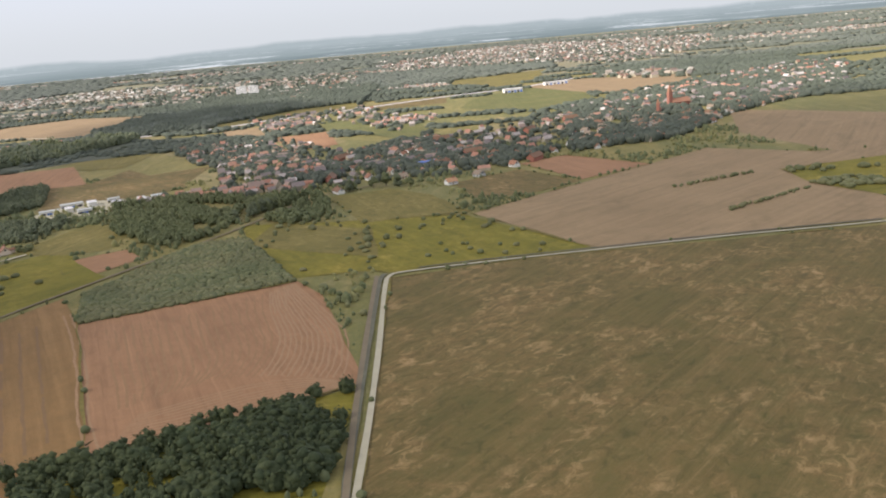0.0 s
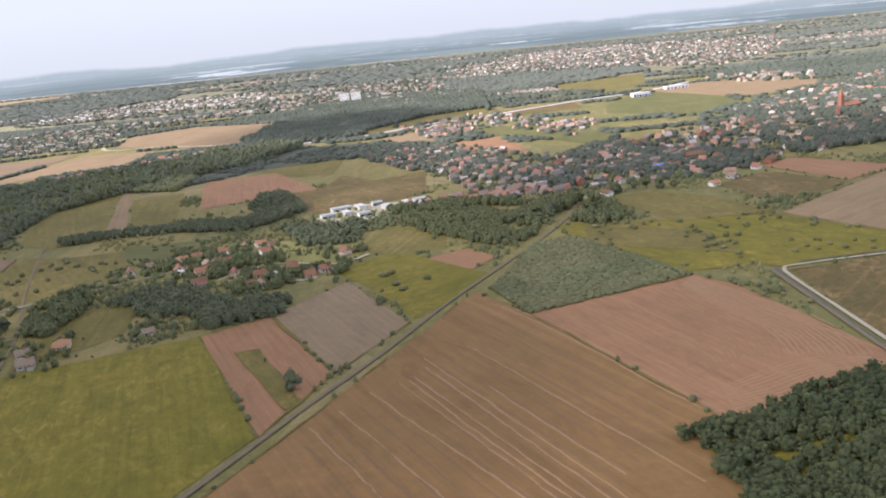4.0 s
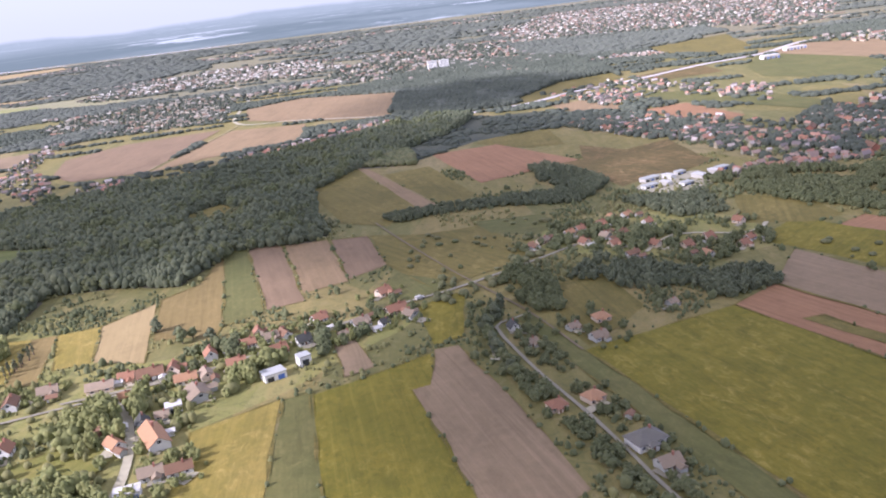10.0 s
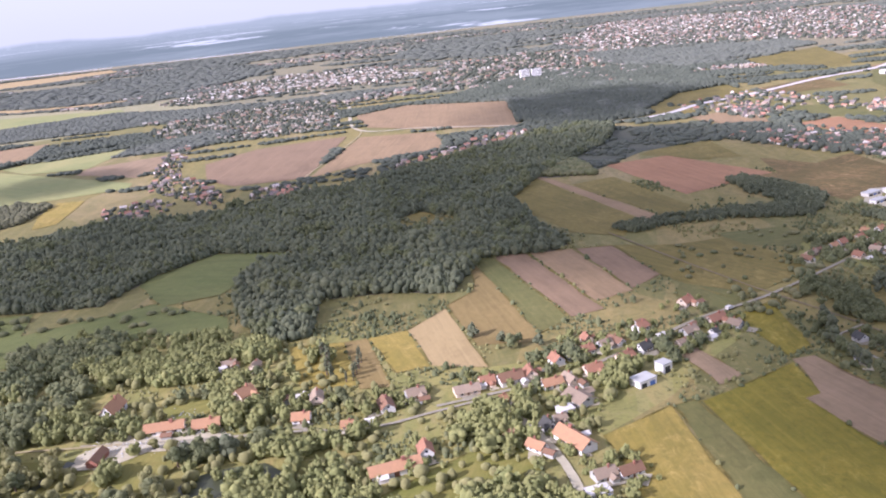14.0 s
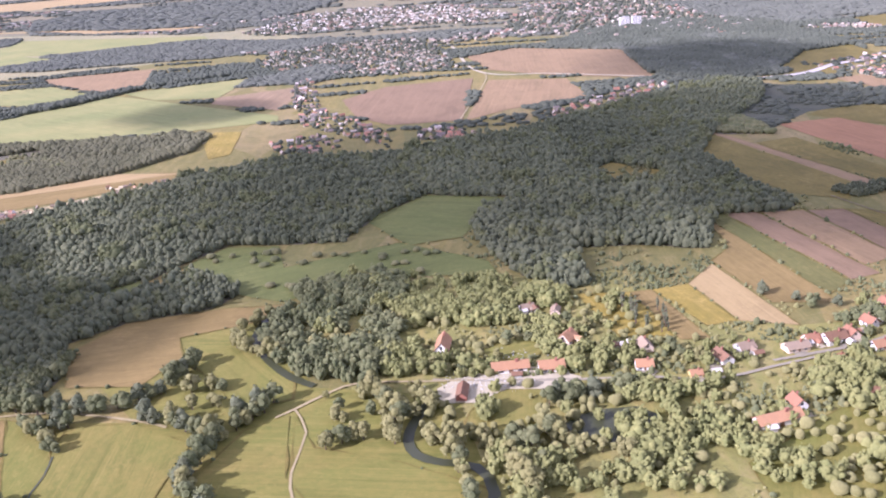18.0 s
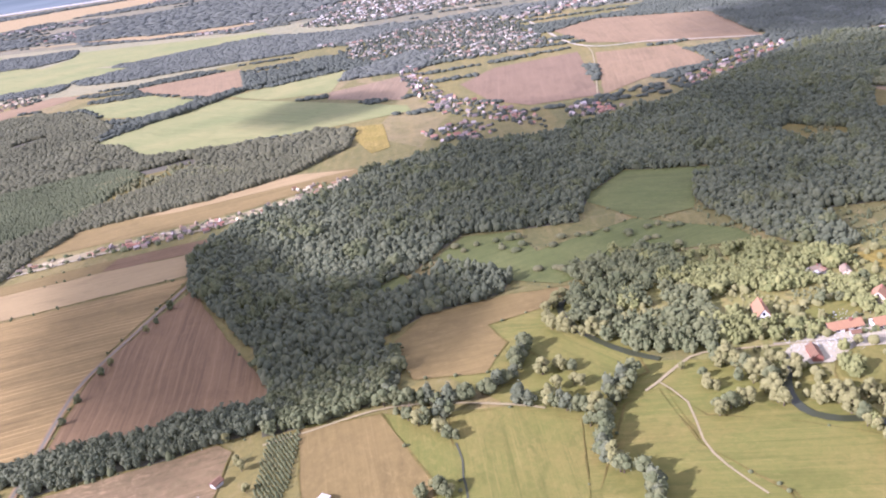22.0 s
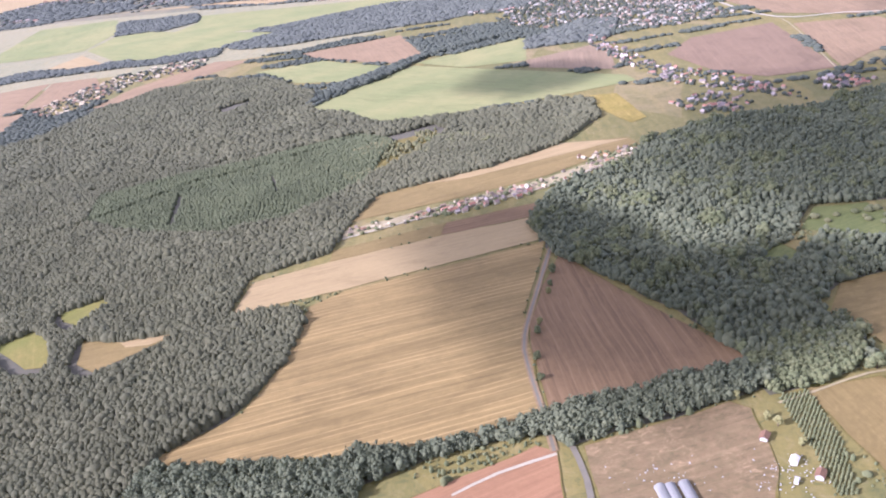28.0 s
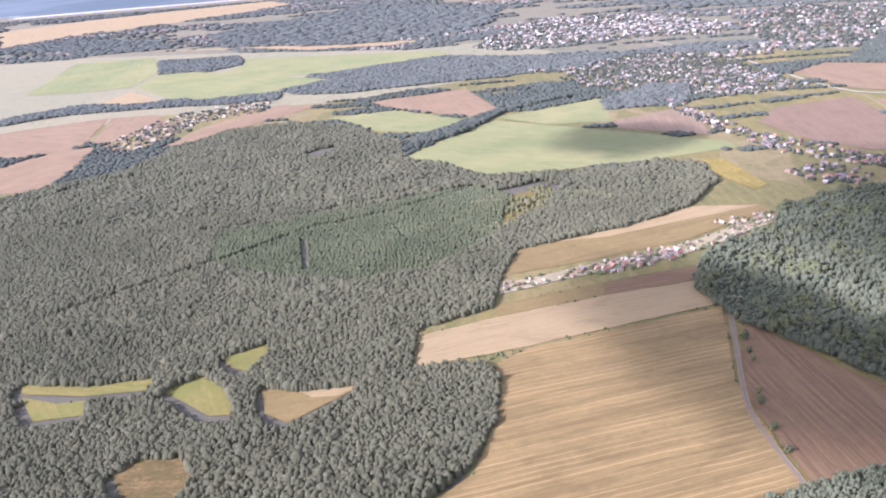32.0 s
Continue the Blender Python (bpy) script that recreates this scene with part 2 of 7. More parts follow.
FIELD = {
    "meadow_dry": field_mat("dry_meadow", (0.130, 0.100, 0.027), (0.196, 0.128, 0.042), (0.088, 0.088, 0.022), 0.25, 4, 0.03, 0.7, 0.16, fleck=0.9),
    "meadow_yellow": field_mat("yellow_green_meadow", (0.164, 0.146, 0.013), (0.218, 0.175, 0.016), (0.104, 0.111, 0.013), 0.2, 5, 0.03, 0.6, fleck=0.55),
    "meadow_bright": field_mat("flowering_meadow", (0.244, 0.198, 0.030), (0.316, 0.239, 0.052), (0.155, 0.143, 0.030), 0.2, 3, fleck=0.45),
    "meadow_olive": field_mat("olive_meadow", (0.155, 0.132, 0.027), (0.202, 0.160, 0.036), (0.099, 0.099, 0.023), 0.2, 5, 0.03, 0.6, fleck=0.5),
    "meadow_green": field_mat("green_meadow", (0.117, 0.125, 0.032), (0.164, 0.150, 0.042), (0.087, 0.097, 0.024), 0.12, 5, fleck=0.25),
    "meadow_valley": field_mat("valley_meadow", (0.112, 0.138, 0.032), (0.158, 0.170, 0.046), (0.088, 0.110, 0.028), 0.12, 5, fleck=0.2),
    "meadow_lush": field_mat("mown_meadow", (0.165, 0.175, 0.033), (0.262, 0.206, 0.054), (0.122, 0.144, 0.025), 0.1, 3, patch=0.011, fleck=0.2),
    "crop_green": field_mat("pale_green_crop", (0.198, 0.223, 0.071), (0.305, 0.286, 0.100), (0.183, 0.210, 0.064), 0.08, 8, patch=0.006, mottle=0.4),
    "stubble_orange": field_mat("orange_stubble", (0.276, 0.154, 0.068), (0.328, 0.186, 0.082), (0.226, 0.134, 0.058), 0.35, 3),
    "stubble_brown": field_mat("brown_stubble", (0.216, 0.128, 0.041), (0.275, 0.162, 0.055), (0.166, 0.112, 0.036), 0.3, 6, swaths=0.8),
    "stubble_tan": field_mat("tan_stubble", (0.246, 0.174, 0.080), (0.292, 0.208, 0.098), (0.200, 0.149, 0.066), 0.2, 5),
    "stubble_pale": field_mat("pale_stubble", (0.322, 0.247, 0.101), (0.368, 0.286, 0.119), (0.281, 0.214, 0.086), 0.2, 5),
    "stubble_gold": field_mat("golden_stubble", (0.230, 0.168, 0.054), (0.300, 0.220, 0.072), (0.180, 0.132, 0.045), 1.0, 4.5, tram=0.8),
    "soil_pink": field_mat("pinkish_ploughed_soil", (0.206, 0.144, 0.074), (0.239, 0.166, 0.086), (0.173, 0.129, 0.064), 0.2, 3),
    "soil_grey": field_mat("grey_brown_soil", (0.236, 0.174, 0.088), (0.284, 0.210, 0.110), (0.180, 0.140, 0.070), 0.35, 3.5),
    "soil_brown": field_mat("brown_ploughed_soil", (0.180, 0.120, 0.050), (0.216, 0.143, 0.060), (0.149, 0.101, 0.043), 0.9, 4.5),
    "waste": field_mat("waste_ground", (0.190, 0.138, 0.060), (0.250, 0.178, 0.080), (0.138, 0.122, 0.046), 0.2, 4, 0.05, 0.7, fleck=0.7),
    "scrub_green": field_mat("scrub_floor", (0.060, 0.078, 0.037), (0.090, 0.105, 0.050), (0.050, 0.065, 0.034)),
    "scrub_dark": field_mat("dark_scrub_floor", (0.075, 0.085, 0.050), (0.105, 0.110, 0.063), (0.060, 0.070, 0.043)),
    "wood_floor": field_mat("wood_floor", (0.119, 0.107, 0.066), (0.139, 0.139, 0.084), (0.092, 0.090, 0.054)),
    "grass_gold": field_mat("golden_grass", (0.208, 0.158, 0.049), (0.250, 0.187, 0.060), (0.167, 0.130, 0.040), 0.2, 4, fleck=0.25),
    "garden": field_mat("garden_grass", (0.165, 0.148, 0.052), (0.245, 0.190, 0.080), (0.118, 0.116, 0.042), patch=0.09),
}


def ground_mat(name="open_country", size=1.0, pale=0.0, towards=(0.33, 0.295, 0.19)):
    """Open country: a patchwork of plots, in grass, stubble and soil."""
    k = Mat(name)
    warped = k.node("ShaderNodeMapping", {"Vector": k.place(), "Rotation": (0, 0, 0.5), "Scale": (0.018 / size, 0.0072 / size, 1)}).outputs[0]
    cell = k.node("ShaderNodeTexVoronoi", {"Vector": warped, "Scale": 1.0, "Randomness": 0.8}, distance="CHEBYCHEV").outputs["Color"]
    pick = k.node("ShaderNodeSeparateColor", {0: cell}).outputs[0]
    r = k.node("ShaderNodeValToRGB", {0: pick})
    r.color_ramp.interpolation = "CONSTANT"
    for n, (at, col) in enumerate(((0.0, (0.173, 0.154, 0.043)), (0.22, (0.218, 0.180, 0.047)), (0.42, (0.270, 0.212, 0.088)), (0.55, (0.158, 0.150, 0.043)), (0.75, (0.257, 0.200, 0.064)), (0.88, (0.140, 0.138, 0.040)))):
        e = r.color_ramp.elements[n] if n < 2 else r.color_ramp.elements.new(at)
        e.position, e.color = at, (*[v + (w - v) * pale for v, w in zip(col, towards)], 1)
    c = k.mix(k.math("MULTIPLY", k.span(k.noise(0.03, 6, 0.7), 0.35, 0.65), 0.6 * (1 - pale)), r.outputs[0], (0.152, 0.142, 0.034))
    long = k.noise(0.12, 5, 0.7, vector=k.node("ShaderNodeMapping", {"Vector": k.place(), "Rotation": (0, 0, 0.5), "Scale": (1.0, 0.12, 1)}).outputs[0])
    c = k.mix(k.math("MULTIPLY", k.span(long, 0.5, 0.65), 0.45), c, (0.314, 0.245, 0.083))
    c = k.mix(k.math("MULTIPLY", k.span(long, 0.45, 0.34), 0.4), c, (0.124, 0.126, 0.041))
    worn = k.noise(0.11, 8, 0.75, distortion=1.2)
    c = k.mix(k.math("MULTIPLY", k.span(worn, 0.52, 0.66), 0.55 * (1 - 0.5 * pale)), c, (0.282, 0.228, 0.103))
    c = k.mix(k.math("MULTIPLY", k.span(worn, 0.47, 0.36), 0.6), c, (0.079, 0.091, 0.032))
    tuft = k.noise(0.7, 5, 0.8, distortion=0.5)
    c = k.mix(k.math("MULTIPLY", k.span(tuft, 0.54, 0.66), 0.5), c, (0.070, 0.082, 0.030))
    g = k.noise(0.5, 4, 0.7)
    c = k.mix(k.math("MULTIPLY", k.span(g, 0.35, 0.7), 0.4 * (1 - pale)), c, (0.149, 0.148, 0.047))
    return k.color(c).bump(g, 0.4, 0.4).m


def leaf_mat(name, c1, c2, c3):
    """Foliage: every crown or head of leaves has its own tint, stands vary over tens of metres, and tufts are painted
    lighter and darker, partly for lit clumps and shaded gaps.
    """
    k = Mat(name, 0.8, spec=0.12)
    k.b.inputs["Diffuse Roughness"].default_value = 0.5
    r = k.node("ShaderNodeNewGeometry").outputs["Random Per Island"]
    o = k.node("ShaderNodeObjectInfo").outputs["Random"]
    pick = k.math("POWER", k.math("FRACT", k.math("ADD", r, o)), 1.4)
    c = k.mix(pick, c1, c2)
    c = k.mix(k.math("MULTIPLY", k.span(k.noise(0.025, 5, 0.65), 0.42, 0.62), 0.75), c, c3)
    c = k.mix(k.math("MULTIPLY", k.span(k.noise(0.011, 4, 0.6, distortion=1.0), 0.46, 0.6), 0.5), c, tuple(v * 0.76 for v in c1))
    t = k.noise(0.62, 5, 0.72)
    c = k.mix(k.math("MULTIPLY", k.span(t, 0.46, 0.62), 0.4), c, tuple(v * 0.78 for v in c1))
    c = k.mix(k.math("MULTIPLY", k.span(t, 0.46, 0.34), 0.35), c, tuple(v * 1.12 for v in c2))
    return k.color(c).bump(t, 0.3, 0.7).m


LEAF = {
    "mixed": leaf_mat("mixed_foliage", (0.116, 0.137, 0.058), (0.168, 0.179, 0.076), (0.141, 0.152, 0.065)),
    "dark": leaf_mat("dark_foliage", (0.105, 0.125, 0.067), (0.159, 0.172, 0.087), (0.128, 0.143, 0.075)),
    "pine": leaf_mat("pine_foliage", (0.108, 0.114, 0.058), (0.141, 0.141, 0.069), (0.123, 0.125, 0.063)),
    "plantation": leaf_mat("plantation_foliage", (0.101, 0.119, 0.054), (0.132, 0.148, 0.067), (0.116, 0.132, 0.060)),
    # garden and olive are paler partly for sunlight, put into the leaf colour
    "garden": leaf_mat("garden_foliage", (0.171, 0.192, 0.063), (0.260, 0.262, 0.088), (0.214, 0.224, 0.076)),
    "olive": leaf_mat("pale_olive_foliage", (0.185, 0.188, 0.068), (0.251, 0.242, 0.093), (0.215, 0.210, 0.078)),
    "scrub": leaf_mat("scrub_foliage", (0.110, 0.128, 0.053), (0.193, 0.195, 0.083), (0.184, 0.168, 0.074)),
    # leaf colour tinted bluer for distance haze, here and in plain
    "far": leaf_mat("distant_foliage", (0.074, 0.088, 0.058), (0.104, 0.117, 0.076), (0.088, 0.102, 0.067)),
    "hedge": leaf_mat("hedge_wood_foliage", (0.046, 0.062, 0.026), (0.090, 0.106, 0.040), (0.066, 0.080, 0.032)),
    # paler still: the haze over the far plain painted into the leaves
    "plain": leaf_mat("hazed_woods_foliage", (0.105, 0.118, 0.084), (0.126, 0.138, 0.096), (0.115, 0.128, 0.090)),
}


def plain_mat(name, c, rough=0.85, spec=0.3, vary=0.3, scale=0.6, metal=0.0, bump=0.2):
    k = Mat(name, rough, metal, spec)
    o = k.node("ShaderNodeObjectInfo").outputs["Random"]
    n = k.noise(scale, 5, 0.65)
    col = k.mix(k.math("MULTIPLY", k.span(n, 0.35, 0.7), vary), c, tuple(v * 0.6 for v in c))
    col = k.mix(k.math("MULTIPLY", o, vary * 0.6), col, tuple(v * 0.75 for v in c))
    return k.color(col).bump(n, bump, 0.1).m


def roof_mat(name, c, dark):
    """Tiled roof: courses of tiles, weathered patches, and another tint on each roof."""
    k = Mat(name, 0.8, spec=0.25)
    pos = k.node("ShaderNodeTexCoord").outputs["Object"]
    o = k.node("ShaderNodeObjectInfo").outputs["Random"]
    wav = k.node("ShaderNodeTexWave", {"Vector": pos, "Scale": 0.9, "Distortion": 0.6}, bands_direction="Z").outputs[1]
    n = k.noise(0.5, 5, 0.7)
    col = k.mix(k.math("MULTIPLY", k.span(n, 0.38, 0.68), 0.6), c, dark)
    col = k.mix(k.math("MULTIPLY", o, 0.5), col, tuple(v * 0.6 for v in c))
    col = k.mix(k.math("MULTIPLY", k.span(wav, 0.6, 1.0), 0.25), col, tuple(v * 0.5 for v in c))
    return k.color(col).bump(wav, 0.5, 0.06).m


def island_mat(name, colors, rough=0.8):
    """For many small things in one mesh: each takes one of several colours."""
    k = Mat(name, rough)
    r = k.node("ShaderNodeValToRGB", {0: k.node("ShaderNodeNewGeometry").outputs["Random Per Island"]})
    r.color_ramp.interpolation = "CONSTANT"
    for n, col in enumerate(colors):
        e = r.color_ramp.elements[n] if n < 2 else r.color_ramp.elements.new(n / len(colors))
        e.position, e.color = n / len(colors), (*col, 1)
    c = k.mix(k.math("MULTIPLY", k.span(k.noise(0.4, 4), 0.4, 0.7), 0.4), r.outputs[0], (0.2, 0.17, 0.14))
    return k.color(c).m


ROADS = {
    "path_tan": plain_mat("trodden_path", (0.34, 0.295, 0.142), 0.95, vary=0.5, scale=0.3),
    "gravel_white": plain_mat("pale_gravel", (0.41, 0.380, 0.240), 0.95, vary=0.4, scale=0.25),
    "dirt": plain_mat("dirt_track", (0.19, 0.155, 0.085), 0.95, vary=0.5, scale=0.2),
    "asphalt": plain_mat("worn_asphalt", (0.180, 0.166, 0.105), 0.85, vary=0.35, scale=0.2),
    "concrete": plain_mat("concrete_road", (0.52, 0.49, 0.42), 0.9, vary=0.3, scale=0.1),
    "concrete_tan": plain_mat("pale_village_road", (0.275, 0.255, 0.165), 0.9, vary=0.4, scale=0.15),
    "water": plain_mat("river_water", (0.056, 0.064, 0.030), 0.4, spec=0.2, vary=0.3, scale=0.05, bump=0.02),
}
# near-white base colour stands in for the shine of sky on water
LAKE = plain_mat("whitened_lake_water", (0.62, 0.62, 0.60), 0.35, vary=0.2, scale=0.004, bump=0.0)
STRAW = plain_mat("straw", (0.315, 0.200, 0.092), 0.95, vary=0.45, scale=0.5)
BROWN_STRAW = plain_mat("weathered_straw", (0.205, 0.128, 0.052), 0.95, vary=0.45, scale=0.5)
THIN_STRAW = plain_mat("thin_straw", (0.262, 0.158, 0.066), 0.95, vary=0.45, scale=0.5)
PLASTER = [plain_mat("white_render", (0.73, 0.73, 0.63)), plain_mat("cream_render", (0.66, 0.56, 0.40)), plain_mat("yellow_render", (0.62, 0.47, 0.18)), plain_mat("grey_render", (0.44, 0.45, 0.38)), plain_mat("brick_wall", (0.30, 0.135, 0.085))]
ROOF = [roof_mat("orange_roof_tiles", (0.44, 0.255, 0.122), (0.33, 0.200, 0.105)), roof_mat("red_roof_tiles", (0.33, 0.172, 0.092), (0.25, 0.142, 0.080)), roof_mat("brown_roof_tiles", (0.24, 0.140, 0.074), (0.16, 0.102, 0.058)), roof_mat("dark_roof_sheets", (0.078, 0.080, 0.064), (0.11, 0.112, 0.088)), roof_mat("weathered_roof_tiles", (0.32, 0.252, 0.158), (0.235, 0.192, 0.124)), roof_mat("grey_roof_tiles", (0.19, 0.182, 0.138), (0.14, 0.136, 0.106))]
WHITE_METAL = plain_mat("white_sheet_metal", (0.60, 0.585, 0.49), 0.45, vary=0.2)
BLUE_METAL = plain_mat("blue_sheet_metal", (0.10, 0.18, 0.42), 0.5, vary=0.2)
GLASS = plain_mat("window_glass", (0.03, 0.035, 0.045), 0.08, spec=0.6, vary=0.1)
FRAME = plain_mat("white_window_frame", (0.75, 0.74, 0.71), 0.5)
WOOD = plain_mat("brown_door_wood", (0.17, 0.09, 0.045), 0.6)
BARK = plain_mat("tree_bark", (0.10, 0.075, 0.05), 0.95)
BRICK = plain_mat("chimney_brick", (0.34, 0.16, 0.10), 0.9)
ROW_ROOF = island_mat("row_house_roofs", [(0.528, 0.466, 0.269), (0.352, 0.211, 0.109), (0.493, 0.440, 0.260), (0.299, 0.229, 0.134), (0.581, 0.528, 0.319), (0.229, 0.185, 0.118)])
FAR_WALL = island_mat("distant_walls", [(0.389, 0.360, 0.238), (0.284, 0.266, 0.180), (0.348, 0.309, 0.194), (0.219, 0.206, 0.137)])
FAR_ROOF = island_mat("distant_roofs", [(0.360, 0.180, 0.105), (0.290, 0.215, 0.155), (0.215, 0.180, 0.150), (0.400, 0.225, 0.135), (0.180, 0.155, 0.130), (0.520, 0.480, 0.400), (0.330, 0.165, 0.100), (0.420, 0.370, 0.300)])
BRIGHT_ROOF = island_mat("cream_brown_roofs", [(0.325, 0.313, 0.220), (0.256, 0.216, 0.138), (0.418, 0.409, 0.310), (0.232, 0.152, 0.090), (0.286, 0.265, 0.186), (0.185, 0.168, 0.124)])
# glare of far roofs put into whiter base colours
GLARE_ROOF = island_mat("glare_painted_roofs", [(0.595, 0.586, 0.468), (0.281, 0.238, 0.162), (0.493, 0.476, 0.374), (0.204, 0.145, 0.093), (0.391, 0.374, 0.281), (0.170, 0.153, 0.111)])
CITY_ROOF = island_mat("city_roofs", [(0.27, 0.15, 0.095), (0.32, 0.30, 0.235), (0.19, 0.14, 0.10), (0.22, 0.19, 0.145), (0.60, 0.58, 0.46), (0.15, 0.14, 0.11)])
TOWN_ROOF = island_mat("town_roofs", [(0.284, 0.169, 0.104), (0.242, 0.196, 0.142), (0.393, 0.391, 0.301), (0.275, 0.257, 0.198), (0.209, 0.160, 0.111), (0.334, 0.293, 0.214)])

# ---- building blocks ----


def link_mesh(name, verts, faces, mats, parent=None, label="", index=None, smooth=False):
    me = bpy.data.meshes.new(name)
    me.from_pydata(verts, [], faces)
    for m in mats:
        me.materials.append(m)
    if index is not None:
        me.polygons.foreach_set("material_index", index)
    if smooth:
        me.polygons.foreach_set("use_smooth", [True] * len(me.polygons))
    ob = new(name, me)
    ob.parent = parent
    if label:
        ob["label"] = label
    return ob


def part(name, bm, material, parent, label=""):
    me = bpy.data.meshes.new(name)
    bmesh.ops.recalc_face_normals(bm, faces=bm.faces)
    bm.to_mesh(me)
    bm.free()
    me.materials.append(material)
    ob = new(name, me)
    ob.parent = parent
    if label:
        ob["label"] = label
    return ob


def box(bm, x0, x1, y0, y1, z0, z1):
    v = [bm.verts.new(p) for p in ((x0, y0, z0), (x1, y0, z0), (x1, y1, z0), (x0, y1, z0), (x0, y0, z1), (x1, y0, z1), (x1, y1, z1), (x0, y1, z1))]
    for f in ((0, 3, 2, 1), (4, 5, 6, 7), (0, 1, 5, 4), (1, 2, 6, 5), (2, 3, 7, 6), (3, 0, 4, 7)):
        bm.faces.new([v[i] for i in f])
    return v


def inside(pts, poly):
    """Which of the points (n, 2) lie inside the polygon."""
    x, y = pts[:, 0], pts[:, 1]
    ok = np.zeros(len(pts), bool)
    p = np.array(poly, float)
    for (x0, y0), (x1, y1) in zip(p, np.roll(p, -1, 0)):
        if y0 != y1:
            ok ^= ((y0 > y) != (y1 > y)) & (x < (x1 - x0) * (y - y0) / (y1 - y0) + x0)
    return ok


def uneven(poly, step=14.0, amount=1.6):
    """The outline with its sides cut into short lengths that wander a little."""
    out = []
    for (x0, y0), (x1, y1) in zip(poly, poly[1:] + poly[:1]):
        n = min(24, max(1, int(math.hypot(x1 - x0, y1 - y0) / step)))
        for i in range(n):
            x, y = x0 + (x1 - x0) * i / n, y0 + (y1 - y0) * i / n
            w = amount if i else 0.3
            out.append((x + w * noise.noise((x * 0.06, y * 0.06, 1.0)) * 2, y + w * noise.noise((x * 0.06, y * 0.06, 7.0)) * 2))
    return out


def sheet(name, mat, z, poly, label, category, amount=1.6, turn=0.0):
    """A flat piece of land of any outline."""
    bm = bmesh.new()
    ca, sa = math.cos(turn), math.sin(turn)
    face = bm.faces.new([bm.verts.new((x * ca + y * sa, y * ca - x * sa, z)) for x, y in uneven(poly, amount=amount)])
    if face.normal.z < 0:
        face.normal_flip()
    bm.normal_update()
    bmesh.ops.triangulate(bm, faces=bm.faces)
    for f in bm.faces:
        if f.normal.z < 0:
            f.normal_flip()
    me = bpy.data.meshes.new(name)
    bm.to_mesh(me)
    bm.free()
    me.materials.append(mat)
    ob = new(name, me)
    ob.matrix_basis = pose(0, 0, 0, 0, 0, math.degrees(turn))
    return tagged(ob, label, category, kind="structure")


FIELD_WORDS = {
    "meadow_dry": "dry olive-brown meadow grass with worn patches", "meadow_valley": "fresh green valley meadow between woods", "meadow_olive": "olive-green rough meadow with darker tufts", "meadow_yellow": "yellow-green meadow of rough grass and weeds", "meadow_bright": "bright yellow flowering meadow beside the village",
    "meadow_green": "green pasture with darker tufts of grass", "meadow_lush": "sunlit mown green meadow between tree rows",
    "grass_gold": "golden sunlit grass strip behind the house row", "crop_green": "wide pale green crop field", "stubble_orange": "harvested orange-tan stubble field with faint rows", "stubble_brown": "harvested brown stubble field with pale tractor rows",
    "stubble_tan": "harvested tan stubble field", "stubble_pale": "pale harvested stubble strip", "stubble_gold": "golden stubble field with long pale rows", "soil_pink": "pinkish bare ploughed strip",
    "waste": "patchy waste ground of bare soil and weeds", "soil_grey": "grey-brown bare ploughed field", "soil_brown": "brown ploughed field with fine furrows", "scrub_green": "dense green scrub patch", "scrub_dark": "dark green overgrown field"}


FIELD_OUTLINES = []


MARGIN_BUSHES = []


def margin(poly):
    """A strip of rough grass round a field, of uneven width, with places for bushes."""
    line = uneven(poly, 7.0, 0.6)
    verts, faces, n = [], [], len(line)
    for i, (x, y) in enumerate(line):
        (xa, ya), (xb, yb) = line[i - 1], line[(i + 1) % n]
        d = math.hypot(xb - xa, yb - ya) or 1.0
        nx, ny = -(yb - ya) / d, (xb - xa) / d
        w = max(0.02, 0.15 + 0.9 * noise.noise((x * 0.05, y * 0.05, 3.0)))
        z = 0.40 + 0.0005 * len(FIELD_OUTLINES)
        verts += [(x + nx * w, y + ny * w, z), (x - nx * w, y - ny * w, z)]
        a, b = 2 * i, 2 * ((i + 1) % n)
        faces.append((a, a + 1, b + 1, b))
        if noise.noise((x * 0.03, y * 0.03, 8.0)) > 0.12 and i % 2:
            MARGIN_BUSHES.append((x + 1.5 * noise.noise((x, y, 1.0)), y + 1.5 * noise.noise((x, y, 5.0))))
    tagged(link_mesh("field_margin", verts, faces, [FIELD["meadow_olive"]]), "strip of rough dark grass along a field edge", "grass", kind="structure")


def field(mat, layer, poly, rows=None):
    """A field; those drawn later lie a few millimetres higher, so that no two share a plane."""
    FIELD_OUTLINES.append(poly)
    dx, dy = max(((x1 - x0, y1 - y0) for (x0, y0), (x1, y1) in zip(poly, poly[1:] + poly[:1])), key=lambda d: math.hypot(*d))
    if max(y for x, y in poly) < 620 and layer > 1:
        margin(poly)
    sheet("field", FIELD[mat], 0.02 * layer + 0.004 * len(FIELD_OUTLINES), poly, FIELD_WORDS[mat], "field", 0.6, math.atan2(dy, dx) if rows is None else radians(rows))


ROAD_POINTS = []


